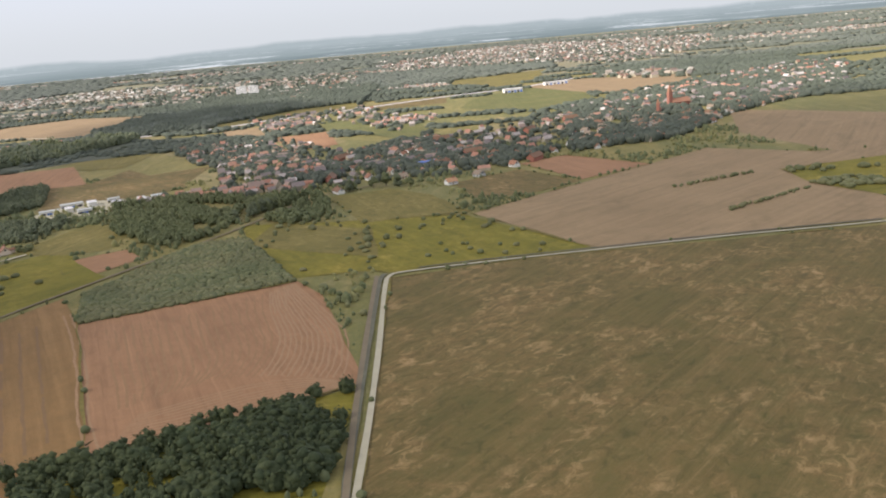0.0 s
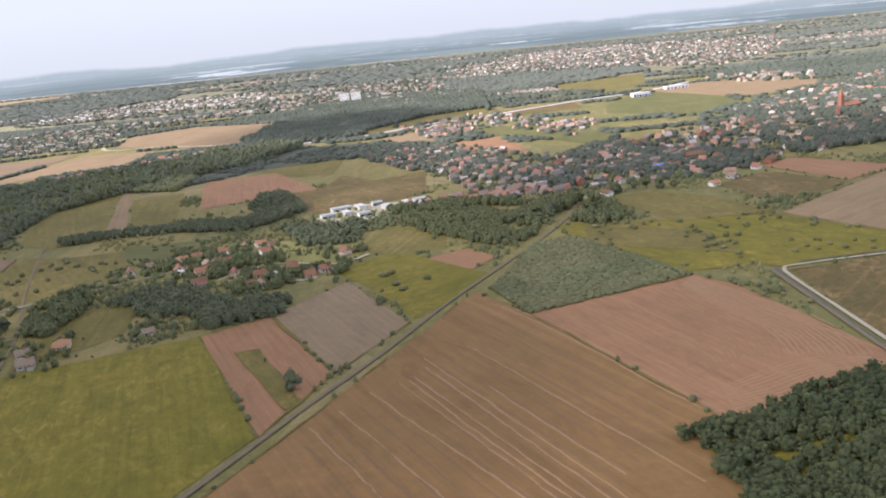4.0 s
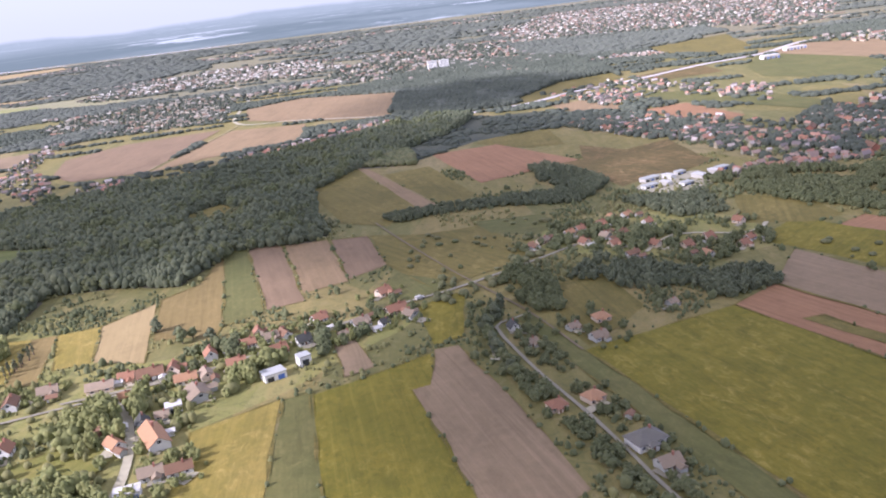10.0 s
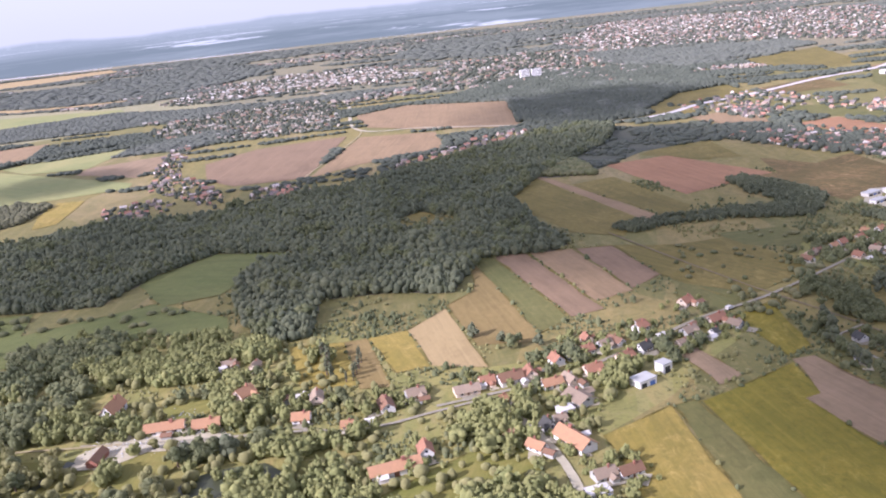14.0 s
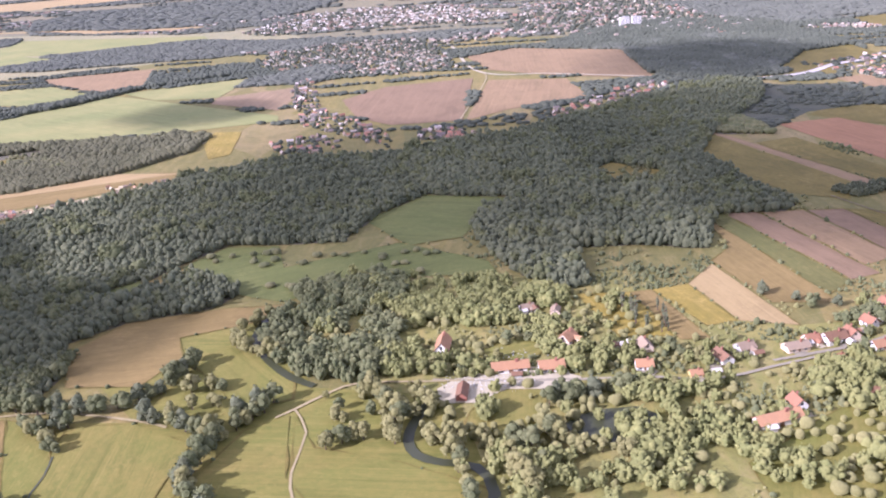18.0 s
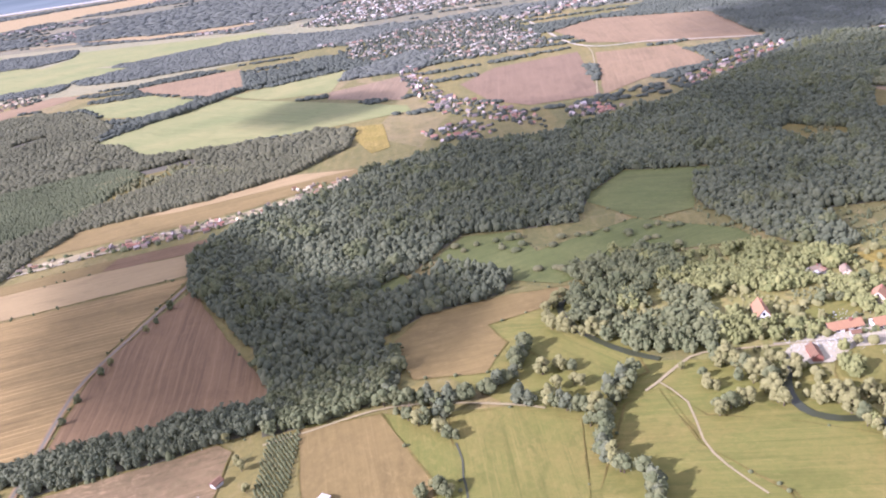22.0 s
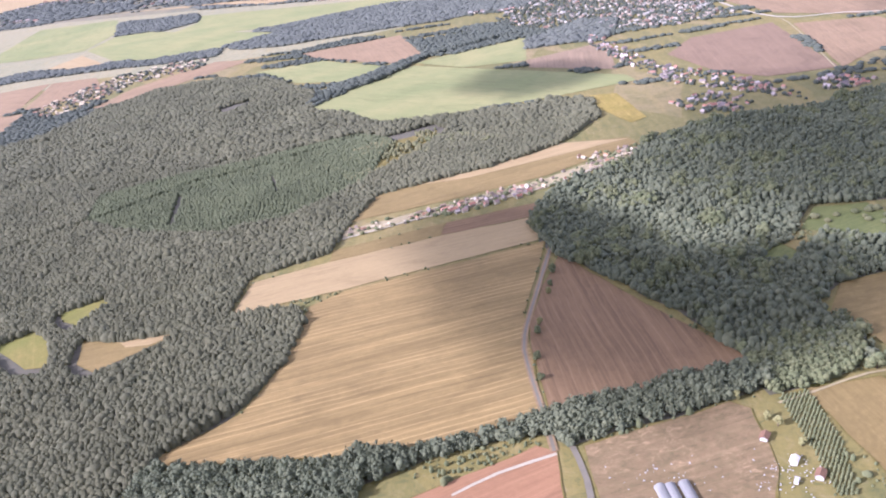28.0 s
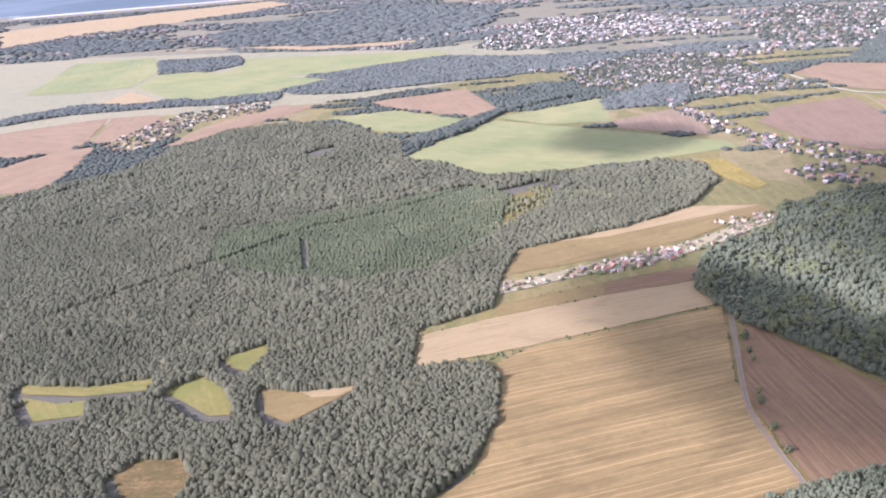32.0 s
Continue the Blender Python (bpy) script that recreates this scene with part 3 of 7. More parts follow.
def ribbon(name, mat, width, line, z, label, category):
    """A road, path or river along a line, with a slightly uneven edge."""
    pts = [Vector((*p, 0)) for p in line]
    fine = []
    for i in range(len(pts) - 1):
        p0, p1, p2, p3 = pts[max(0, i - 1)], pts[i], pts[i + 1], pts[min(len(pts) - 1, i + 2)]
        n = max(2, int((p2 - p1).length / 12))
        for j in range(n):
            u = j / n
            fine.append(0.5 * (2 * p1 + (p2 - p0) * u + (2 * p0 - 5 * p1 + 4 * p2 - p3) * u * u + (3 * p1 - p0 - 3 * p2 + p3) * u ** 3))
    fine.append(pts[-1])
    for p, q in zip(fine, fine[1:]):
        ROAD_POINTS.extend((p.x + (q.x - p.x) * u, p.y + (q.y - p.y) * u) for u in (0.0, 0.25, 0.5, 0.75))
    verts, faces = [], []
    for i, p in enumerate(fine):
        d = (fine[min(i + 1, len(fine) - 1)] - fine[max(i - 1, 0)]).normalized()
        side = Vector((-d.y, d.x, 0))
        w = width / 2 * (1 + 0.25 * noise.noise(p * 0.05))
        verts += [p + side * w + Vector((0, 0, z)), p - side * w + Vector((0, 0, z))]
        if i:
            faces.append((2 * i - 2, 2 * i - 1, 2 * i + 1, 2 * i))
    return tagged(link_mesh(name, verts, faces, [mat]), label, category, kind="structure")


def dome(seg, rings, tip, rng, rough, wild=0.1):
    """A crown of unit width and height: rounded, or narrowing where it has a tip, with broad lumps."""
    levels = {2: ((0.08, 0.78), (0.58, 0.92)), 3: ((0.04, 0.66), (0.38, 1.0), (0.76, 0.74)), 4: ((0.02, 0.5), (0.26, 0.94), (0.56, 1.0), (0.83, 0.66))}[rings]
    if tip:
        levels = {2: ((0.06, 0.86), (0.55, 0.66)), 3: ((0.04, 0.74), (0.36, 0.88), (0.74, 0.5)), 4: ((0.02, 0.62), (0.24, 0.92), (0.54, 0.76), (0.82, 0.42))}[rings]
    v, f = [], []
    phase, lobes = rng.uniform(0, 6.3), int(rng.integers(2, 4))
    for r, (z, rad) in enumerate(levels):
        for s in range(seg):
            a = 2 * math.pi * (s + 0.5 * (r % 2)) / seg
            q = rad * 0.5 * (1 + rough * 0.6 * rng.uniform(-1, 1) + rough * 0.4 * math.cos(lobes * a + phase + 0.8 * r))
            v.append((q * math.cos(a), q * math.sin(a), z + wild * 0.6 * rng.uniform(-1, 1)))
    v.append((0.1 * rng.uniform(-1, 1), 0.1 * rng.uniform(-1, 1), 1.0))
    top = len(v) - 1
    for r in range(rings - 1):
        for s in range(seg):
            a, b, c, d = r * seg + s, r * seg + (s + 1) % seg, (r + 1) * seg + s, (r + 1) * seg + (s + 1) % seg
            f += [(a, b, d), (a, d, c)] if r % 2 else [(a, b, c), (b, d, c)]
    for s in range(seg):
        f.append(((rings - 1) * seg + s, (rings - 1) * seg + (s + 1) % seg, top))
    return np.array(v), np.array(f)


def many(name, shapes, pos, width, height, rng, mat, label, category, z=0.0):
    """One mesh of many crowns, each turned, sized and shaped at random."""
    if len(pos) == 0:
        return None
    vs, fs, base = [], [], 0
    pick = rng.integers(0, len(shapes), len(pos))
    for k, (v, f) in enumerate(shapes):
        sel = np.flatnonzero(pick == k)
        if not len(sel):
            continue
        n = len(sel)
        a = rng.uniform(0, 2 * np.pi, n)
        c, s = np.cos(a)[:, None], np.sin(a)[:, None]
        w, h = width[sel][:, None], height[sel][:, None]
        x = (v[None, :, 0] * c - v[None, :, 1] * s) * w + pos[sel, 0][:, None]
        y = (v[None, :, 0] * s + v[None, :, 1] * c) * w + pos[sel, 1][:, None]
        zz = v[None, :, 2] * h + z
        vs.append(np.stack([x, y, zz], -1).reshape(-1, 3))
        fs.append((f[None] + (base + np.arange(n) * len(v))[:, None, None]).reshape(-1, 3))
        base += n * len(v)
    vs, fs = np.concatenate(vs), np.concatenate(fs)
    me = bpy.data.meshes.new(name)
    me.vertices.add(len(vs))
    me.vertices.foreach_set("co", vs.ravel())
    me.loops.add(len(fs) * 3)
    me.loops.foreach_set("vertex_index", fs.ravel().astype(np.int32))
    me.polygons.add(len(fs))
    me.polygons.foreach_set("loop_start", np.arange(0, len(fs) * 3, 3, dtype=np.int32))
    me.polygons.foreach_set("use_smooth", np.ones(len(fs), bool))
    me.update(calc_edges=True)
    me.materials.append(mat)
    return tagged(new(name, me), label, category, kind="stuff")


def spread(poly, gap, rng, holes=(), jitter=0.55):
    """Scattered places inside the outline, about gap apart, none in the holes."""
    p = np.array(poly, float)
    x0, y0, x1, y1 = p[:, 0].min(), p[:, 1].min(), p[:, 0].max(), p[:, 1].max()
    gx, gy = np.meshgrid(np.arange(x0, x1, gap), np.arange(y0, y1, gap * 0.87))
    gx = gx + (np.arange(gx.shape[0]) % 2)[:, None] * gap / 2
    q = np.stack([gx.ravel(), gy.ravel()], -1) + rng.uniform(-jitter, jitter, (gx.size, 2)) * gap
    ok = inside(q, poly)
    for h in holes:
        ok &= ~inside(q, h)
    return q[ok]


shape_rng = np.random.default_rng(3)
ROUND = [dome(7, 3, False, shape_rng, 0.26, 0.08) for _ in range(10)]
LOW = [dome(5, 2, False, shape_rng, 0.25, 0.08) for _ in range(6)]


def cluster(rng, n, core=(6, 3), tall=1.0):
    """A crown of leaves: a rounded core and smaller heads of leaves that stand out of it all round, with gaps between them."""
    v, f = dome(*core, False, rng, 0.3, 0.1)
    vs, fs, base = [v * (0.74, 0.74, 0.86)], [f], len(v)
    for i in range(n):
        v, f = dome(4, 2, False, rng, 0.35, 0.12)
        a, u = 2.4 * i + rng.uniform(-0.5, 0.5), (i + rng.uniform(0.1, 0.9)) / n
        r = 0.36 * math.sqrt(max(0.0, 1 - (1.9 * u - 0.85) ** 2)) * rng.uniform(0.85, 1.15)
        s = rng.uniform(0.26, 0.44) if n > 5 else rng.uniform(0.4, 0.56)
        vs.append(v * (s, s, s * tall * rng.uniform(0.8, 1.1)) + (r * math.cos(a), r * math.sin(a), 0.04 + 0.68 * u))
        fs.append(f + base)
        base += len(v)
    if n > 5:
        m = 22
        d = rng.normal(size=(m, 3))
        d /= np.linalg.norm(d, axis=1)[:, None]
        at = d * (0.47, 0.47, 0.46) * rng.uniform(0.85, 1.1, m)[:, None] + (0, 0, 0.52)
        e1, e2 = rng.normal(size=(m, 3)) * 0.085, rng.normal(size=(m, 3)) * 0.085
        vs.append(np.stack([at - e1, at + e1, at + e2], 1).reshape(-1, 3))
        fs.append(base + np.arange(3 * m).reshape(-1, 3))
    return np.concatenate(vs), np.concatenate(fs)


CLUSTER = [cluster(shape_rng, 9) for _ in range(16)]
ROUND_LOW = [dome(6, 2, False, shape_rng, 0.28, 0.08) for _ in range(7)]
SLIM = [dome(5, 2, True, shape_rng, 0.3, 0.08) for _ in range(7)]
CANOPY = [cluster(shape_rng, 2, (5, 2), 1.2) for i in range(20)]
CONIFER = [dome(5, 2, i % 3 > 0, shape_rng, 0.34, 0.12) for i in range(14)]


def wood(name, poly, gap, tall, mat, label, shapes=ROUND, holes=(), seed=1, floor=True, clumps=False, size=None, share=0.5, spread_of=0.26):
    """A wood: its dark floor and all its crowns."""
    rng = np.random.default_rng(seed)
    if floor:
        sheet("woodland_floor", FIELD["wood_floor"], 0.012 + 0.0003 * seed, poly, "dark shaded floor of the wood", "ground", 3.0)
    q = spread(poly, gap, rng, holes)
    if clumps and len(q):
        p = np.array(poly, float)
        roads = np.array(ROAD_POINTS)
        roads = roads[(roads > p.min(0) - 5).all(1) & (roads < p.max(0) + 5).all(1)]
        if len(roads):
            q = q[np.array([np.min(np.abs(roads - w).sum(1)) for w in q]) > 3.6]
    if len(q) == 0:
        return
    lump = np.array([noise.noise((x * 0.034, y * 0.034, seed)) for x, y in q]) if len(q) else np.zeros(0)
    rolls = np.array([noise.noise((x * 0.013, y * 0.018, seed + 5)) for x, y in q])
    if clumps:
        keep = lump > (0.5 - share) + rng.uniform(-0.25, 0.25, len(q))
        q, lump, rolls = q[keep], lump[keep], rolls[keep]
    w = (size or gap * 1.5) * np.exp(rng.normal(0.0, spread_of, len(q))).clip(0.45, 1.9) * (1 + 0.2 * lump)
    h = tall * (0.7 + 0.3 * w / np.mean(w)) * rng.uniform(0.88, 1.12, len(q)) * (1 + 0.3 * lump + 0.45 * rolls)
    many(name, shapes, q, w, h, rng, mat, label, "trees")


# ---- ground ----
def build_ground():
    verts = [(-5600, -3000, 0), (4200, -3000, 0), (4200, 4790, 0), (-5600, 4790, 0)]
    ob = link_mesh("ground", verts, [(0, 1, 2, 3)], [ground_mat()])
    tagged(ob, "open country of grass and small plots", "ground", kind="structure")
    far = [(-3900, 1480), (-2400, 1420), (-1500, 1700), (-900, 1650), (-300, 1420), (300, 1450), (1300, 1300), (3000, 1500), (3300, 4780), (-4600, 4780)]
    # field colours mixed towards grey-green: distance haze painted into the ground
    sheet("plain", ground_mat("hazed_far_plain", 6.0, 0.6, (0.17, 0.18, 0.145)), 0.006, far, "wide distant plain, its fields greyed for haze", "ground", 12.0)
    sheet("lake", LAKE, 0.02, [(-3700, 4600), (-2900, 4640), (-2350, 4650), (-2300, 4690), (-2900, 4720), (-3700, 4700)], "pale lake on the distant plain, its shine painted white", "lake", 8.0)
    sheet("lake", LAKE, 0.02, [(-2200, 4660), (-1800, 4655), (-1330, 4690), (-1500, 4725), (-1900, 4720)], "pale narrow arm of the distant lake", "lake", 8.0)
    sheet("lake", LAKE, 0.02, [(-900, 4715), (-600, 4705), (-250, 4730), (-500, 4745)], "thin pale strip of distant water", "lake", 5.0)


build_ground()

# ---- houses: the plan ----
H3 = [(-334, 402), (-328, 411), (-312, 419), (-307, 399), (-305, 424), (-292, 430), (-283, 440), (-274, 442), (-267, 422), (-294, 406), (-293, 390), (-285, 408), (-273, 381), (-259, 374), (-245, 383), (-254, 356), (-233, 365), (-227, 373), (-221, 405), (-288, 370)]
# the long village: place, turn, kind of house, and its length, depth and height against the kind's own
VILLAGE = [
    (-656, 273, 3, 0, 1.8, 0.95, 0.9), (-638, 272, 8, 0, 1.25, 1.0, 0.95), (-628, 298, 60, 8, 1.0, 1.0, 0.95), (-594, 288, 100, 6, 0.85, 0.85, 0.9), (-598, 270, 5, 0, 0.85, 0.9, 0.85),
    (-578, 261, 10, 7, 0.7, 0.7, 0.65), (-557, 223, 12, 0, 2.1, 0.95, 0.9), (-546, 233, 100, 3, 0.9, 0.85, 0.95), (-563, 274, 100, 2, 0.9, 0.95, 0.9), (-551, 282, 15, 4, 0.9, 0.9, 0.9), (-644, 336, 20, 4, 0.8, 0.7, 0.7), (-630, 331, 80, 6, 0.7, 0.7, 0.7),
    (-529, 281, 12, 6, 1.1, 1.0, 0.8), (-520, 287, 15, 1, 0.8, 0.8, 0.8), (-510, 287, 15, 2, 1.0, 1.15, 1.05), (-501, 290, 105, 1, 0.85, 0.8, 0.9), (-515, 269, 20, 7, 0.62, 0.62, 0.7), (-493, 279, 20, 0, 1.0, 0.9, 0.8), (-485, 281, 110, 6, 0.8, 0.8, 0.8),
    (-488, 301, 110, 3, 0.85, 0.8, 0.9), (-474, 288, 25, 1, 0.95, 0.9, 0.85), (-473, 309, 25, 3, 0.75, 0.75, 0.8), (-471, 322, 110, 1, 0.65, 0.65, 0.75), (-464, 314, 30, 4, 0.75, 0.7, 0.8), (-458, 316, 120, 2, 0.7, 0.75, 0.75), (-458, 298, 30, 1, 0.9, 0.85, 0.8),
    (-448, 305, 35, 5, 0.85, 0.8, 0.85), (-444, 329, 35, 3, 0.85, 0.85, 0.85), (-424, 319, 35, 4, 0.9, 0.8, 0.85), (-484, 263, 115, 4, 1.35, 1.2, 0.9), (-499, 242, 110, 5, 0.85, 0.8, 0.9), (-494, 249, 20, 4, 0.6, 0.6, 0.6), (-491, 230, 115, 0, 1.9, 1.15, 1.05),
    (-505, 229, 140, 0, 0.85, 0.8, 0.75), (-485, 206, 20, 4, 0.9, 0.8, 0.85), (-476, 207, 15, 2, 0.8, 0.9, 0.8), (-415, 356, 40, 1, 0.85, 0.85, 0.85), (-408, 330, 35, 1, 1.2, 0.85, 0.8), (-401, 322, 125, 4, 0.75, 0.75, 0.75), (-413, 316, 35, 5, 0.6, 0.6, 0.6), (-430, 308, 30, 6, 0.65, 0.6, 0.6),
]
# the lane: place, turn, kind, size
LANE = [(-366, 273, 100, 5, 0.62), (-352, 275, 20, 4, 0.62), (-357, 293, 110, 5, 0.7), (-350, 220, 15, 9, 0.68), (-337, 223, 25, 10, 0.72), (-327, 191, 28, 11, 0.95), (-324, 177, 20, 4, 0.8), (-320, 292, 20, 10, 0.72), (-333, 286, 30, 4, 0.6), (-325, 273, 25, 4, 0.75), (-288, 300, 40, 4, 0.55)]
VILLAGE_AT, LANE_H = [v[:2] for v in VILLAGE], [v[:2] for v in LANE]
VILLAGE_EAST = [[(112, 849), (271, 1026), (488, 1235), (525, 1143), (390, 854), (231, 708), (153, 594), (76, 572)], [(-82, 671), (-20, 737), (10, 644), (74, 587), (33, 548), (-40, 542), (-65, 578)], [(-273, 811), (-188, 815), (-102, 625), (-65, 578), (-88, 525), (-141, 595)]]
HALLS = [(-244, 504), (-233, 506), (-239, 524), (-226, 523), (-216, 532), (-207, 515), (-221, 500), (-194, 521), (-187, 531)]
VILLA, CASTLE, YARD_SHEDS, SMALL_SHEDS = (-456, 273), [(-686, 295), (-677, 253), (-660, 274), (-637, 271)], [(-985, 176), (-981, 176), (-975, 177)], [(-936, 209), (-929, 192), (-922, 182)]
TREE_PLACES = [(-859, 242), (-853, 237), (-849, 238), (-844, 230), (-837, 222), (-846, 191), (-850, 186), (-839, 186), (-841, 185)]
TREE_PLACES += [(-788, 271), (-782, 266), (-729, 221), (-719, 223), (-735, 255), (-728, 246), (-728, 238), (-725, 236), (-776, 234), (-779, 229), (-772, 226), (-774, 219), (-781, 220), (-762, 243), (-765, 237), (-768, 233), (-719, 254), (-712, 252), (-714, 241), (-707, 229), (-704, 222), (-709, 237), (-696, 238), (-689, 219), (-681, 222), (-696, 259)]
TREE_PLACES += [(-656, 258), (-690, 277), (-684, 272), (-678, 273), (-672, 275), (-661, 284), (-656, 299), (-646, 301), (-626, 319), (-618, 310), (-580, 280), (-583, 285), (-573, 274), (-620, 255), (-630, 252), (-636, 252), (-614, 226), (-669, 219), (-666, 212), (-688, 217)]
HOUSE_GAPS = [[(x - 6, y - 9), (x + 6, y - 9), (x + 6, y + 6), (x - 6, y + 6)] for x, y in H3 + VILLAGE_AT + LANE_H]
YARDS = VILLAGE_AT + H3[::2] + LANE_H[::2]

# ---- the plan: fields ----
FARMLAND = [(-2002, 951), (-1913, 1218), (-1724, 1337), (-1496, 1338), (-1362, 1354), (-1157, 1483), (-1002, 1728), (-1116, 2004), (-1333, 1965), (-1791, 2179), (-2258, 2337), (-2684, 2347), (-2727, 1937)]
FIELD_OUTLINES.append(FARMLAND)
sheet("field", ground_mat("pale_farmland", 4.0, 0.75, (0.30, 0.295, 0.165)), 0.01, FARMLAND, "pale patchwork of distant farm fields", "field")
field("meadow_dry", 2, [(-30, 308), (6, 316), (49, 320), (159, 324), (287, 343), (48, 50), (-21, 53), (-24, 92), (-27, 157)])
field("stubble_orange", 2, [(-135, 283), (-65, 314), (-53, 294), (-31, 214), (-83, 180), (-91, 183)])
field("stubble_brown", 2, [(-155, 318), (-135, 283), (-91, 183), (-101, 179), (-100, 163), (-93, 133), (-108, 95), (-253, 108), (-227, 163)], -62)
field("scrub_green", 2, [(-148, 320), (-135, 283), (-66, 314), (-102, 395), (-124, 389)])
field("meadow_yellow", 2, [(-111, 425), (-72, 416), (0, 407), (49, 324), (-30, 314), (-37, 320), (-71, 318), (-92, 363)])
field("meadow_olive", 2, [(-75, 483), (-40, 493), (-17, 465), (3, 412), (-49, 407)])
field("stubble_tan", 2, [(4, 407), (49, 324), (164, 334), (223, 348), (317, 490), (205, 496), (157, 542)])
field("meadow_yellow", 3, [(168, 451), (230, 465), (239, 412), (183, 372), (167, 409)])
field("stubble_tan", 2, [(233, 731), (271, 694), (336, 609), (236, 431), (212, 506), (196, 595)])
field("stubble_orange", 2, [(39, 544), (71, 562), (112, 502), (67, 471)])
field("meadow_dry", 2, [(-4, 494), (37, 522), (66, 467), (33, 442), (7, 446)])
field("stubble_orange", 2, [(-184, 376), (-158, 393), (-143, 372), (-157, 349), (-171, 354)])
field("stubble_orange", 2, [(-264, 291), (-240, 309), (-204, 240), (-219, 197)])
field("soil_grey", 2, [(-240, 310), (-213, 351), (-181, 285), (-203, 240)])
field("meadow_olive", 3, [(-245, 269), (-236, 270), (-211, 219), (-215, 214)])
field("meadow_yellow", 2, [(-332, 264), (-264, 291), (-220, 197), (-235, 165), (-246, 128), (-286, 134)])
field("meadow_green", 2, [(-355, 307), (-349, 312), (-302, 176), (-288, 134), (-302, 136)])
field("soil_grey", 2, [(-391, 282), (-381, 283), (-362, 224), (-348, 170), (-376, 148), (-388, 202), (-400, 247), (-393, 250)])
field("meadow_yellow", 2, [(-439, 252), (-407, 269), (-392, 279), (-393, 250), (-400, 247), (-387, 202), (-378, 156), (-421, 151)])
field("meadow_green", 2, [(-449, 252), (-438, 254), (-421, 151), (-442, 155)])
field("meadow_bright", 2, [(-480, 234), (-450, 252), (-447, 211), (-442, 155), (-473, 160), (-477, 217)])
field("soil_grey", 3, [(-434, 299), (-425, 302), (-415, 272), (-427, 265)])
field("meadow_lush", 1, [(-875, 314), (-780, 346), (-742, 265), (-679, 253), (-666, 185), (-691, 120), (-882, 142), (-910, 247), (-813, 242)])
field("meadow_olive", 1, [(-408, 455), (-357, 463), (-338, 397), (-362, 380), (-380, 385)])
field("meadow_yellow", 1, [(-224, 371), (-190, 404), (-175, 376), (-147, 342), (-164, 309), (-179, 288), (-195, 326), (-215, 359)])
field("meadow_green", 1, [(-365, 473), (-323, 472), (-308, 446), (-332, 429), (-354, 443)])
field("meadow_olive", 1, [(-203, 462), (-168, 434), (-168, 396), (-186, 391), (-220, 403)])
field("meadow_olive", 1, [(-336, 292), (-333, 341), (-308, 355), (-299, 302), (-316, 281), (-330, 267)])
field("meadow_olive", 1, [(-346, 750), (-294, 807), (-277, 743), (-297, 693)])
field("meadow_dry", 1, [(-282, 608), (-188, 661), (-184, 561), (-227, 540), (-259, 517), (-269, 559)])
field("meadow_olive", 1, [(-94, 425), (-43, 392), (-36, 339), (-98, 377)])
field("soil_pink", 2, [(-506, 475), (-484, 471), (-455, 361), (-473, 355)])
field("stubble_tan", 2, [(-482, 470), (-455, 471), (-435, 384), (-457, 374)])
field("soil_pink", 2, [(-453, 470), (-430, 469), (-415, 405), (-435, 388)])
field("meadow_olive", 2, [(-428, 468), (-385, 454), (-339, 389), (-389, 353), (-415, 405)])
field("meadow_green", 2, [(-520, 474), (-507, 474), (-474, 353), (-491, 338)])
field("grass_gold", 2, [(-520, 411), (-520, 471), (-492, 339), (-492, 328), (-522, 331), (-536, 390)])
field("stubble_pale", 2, [(-557, 359), (-537, 386), (-518, 304), (-544, 312)])
field("meadow_bright", 2, [(-577, 354), (-557, 359), (-545, 312), (-561, 308)])
field("grass_gold", 2, [(-589, 352), (-577, 354), (-562, 294), (-576, 295)])
field("meadow_bright", 2, [(-617, 353), (-589, 352), (-578, 299), (-603, 300)])
field("meadow_green", 3, [(-409, 388), (-387, 370), (-380, 358), (-404, 342), (-416, 372)])
field("meadow_yellow", 3, [(-399, 333), (-375, 348), (-378, 292), (-391, 286)])
field("meadow_olive", 2, [(-486, 620), (-455, 705), (-431, 622), (-376, 505), (-411, 506), (-417, 487), (-449, 508)])
field("stubble_tan", 3, [(-455, 705), (-441, 685), (-376, 505), (-392, 505)])
field("meadow_olive", 2, [(-427, 653), (-389, 667), (-357, 546), (-375, 511), (-419, 626)])
field("stubble_orange", 2, [(-386, 718), (-326, 732), (-269, 620), (-351, 580)])
field("meadow_olive", 2, [(-336, 761), (-271, 782), (-269, 694), (-312, 705)])
field("meadow_dry", 2, [(-267, 619), (-259, 679), (-178, 566), (-236, 519), (-252, 528), (-312, 611)])
field("scrub_dark", 2, [(-449, 788), (-343, 919), (-233, 896), (-275, 785), (-341, 764), (-399, 699)])
field("meadow_olive", 2, [(-283, 1018), (-202, 1151), (-119, 1191), (-120, 1106), (-241, 954)])
field("stubble_tan", 2, [(-247, 932), (-161, 971), (-188, 837), (-229, 868)])
field("stubble_orange", 2, [(-172, 825), (-119, 838), (-98, 728), (-132, 706)])
field("meadow_green", 2, [(-136, 949), (-44, 893), (-12, 764), (-37, 710), (-85, 801), (-133, 864)])
field("meadow_green", 2, [(28, 1064), (88, 1183), (160, 1136), (160, 945), (84, 857), (11, 966)])
field("stubble_tan", 2, [(99, 1226), (197, 1271), (331, 1175), (288, 1052), (178, 990)])
field("meadow_olive", 2, [(12, 1505), (188, 1601), (131, 1310), (75, 1262), (0, 1373)])
field("meadow_dry", 2, [(-120, 1106), (-3, 1167), (-3, 1057), (-92, 1038)])
field("meadow_valley", 2, [(-737, 506), (-703, 549), (-627, 528), (-660, 506), (-676, 451), (-711, 440), (-741, 489)])
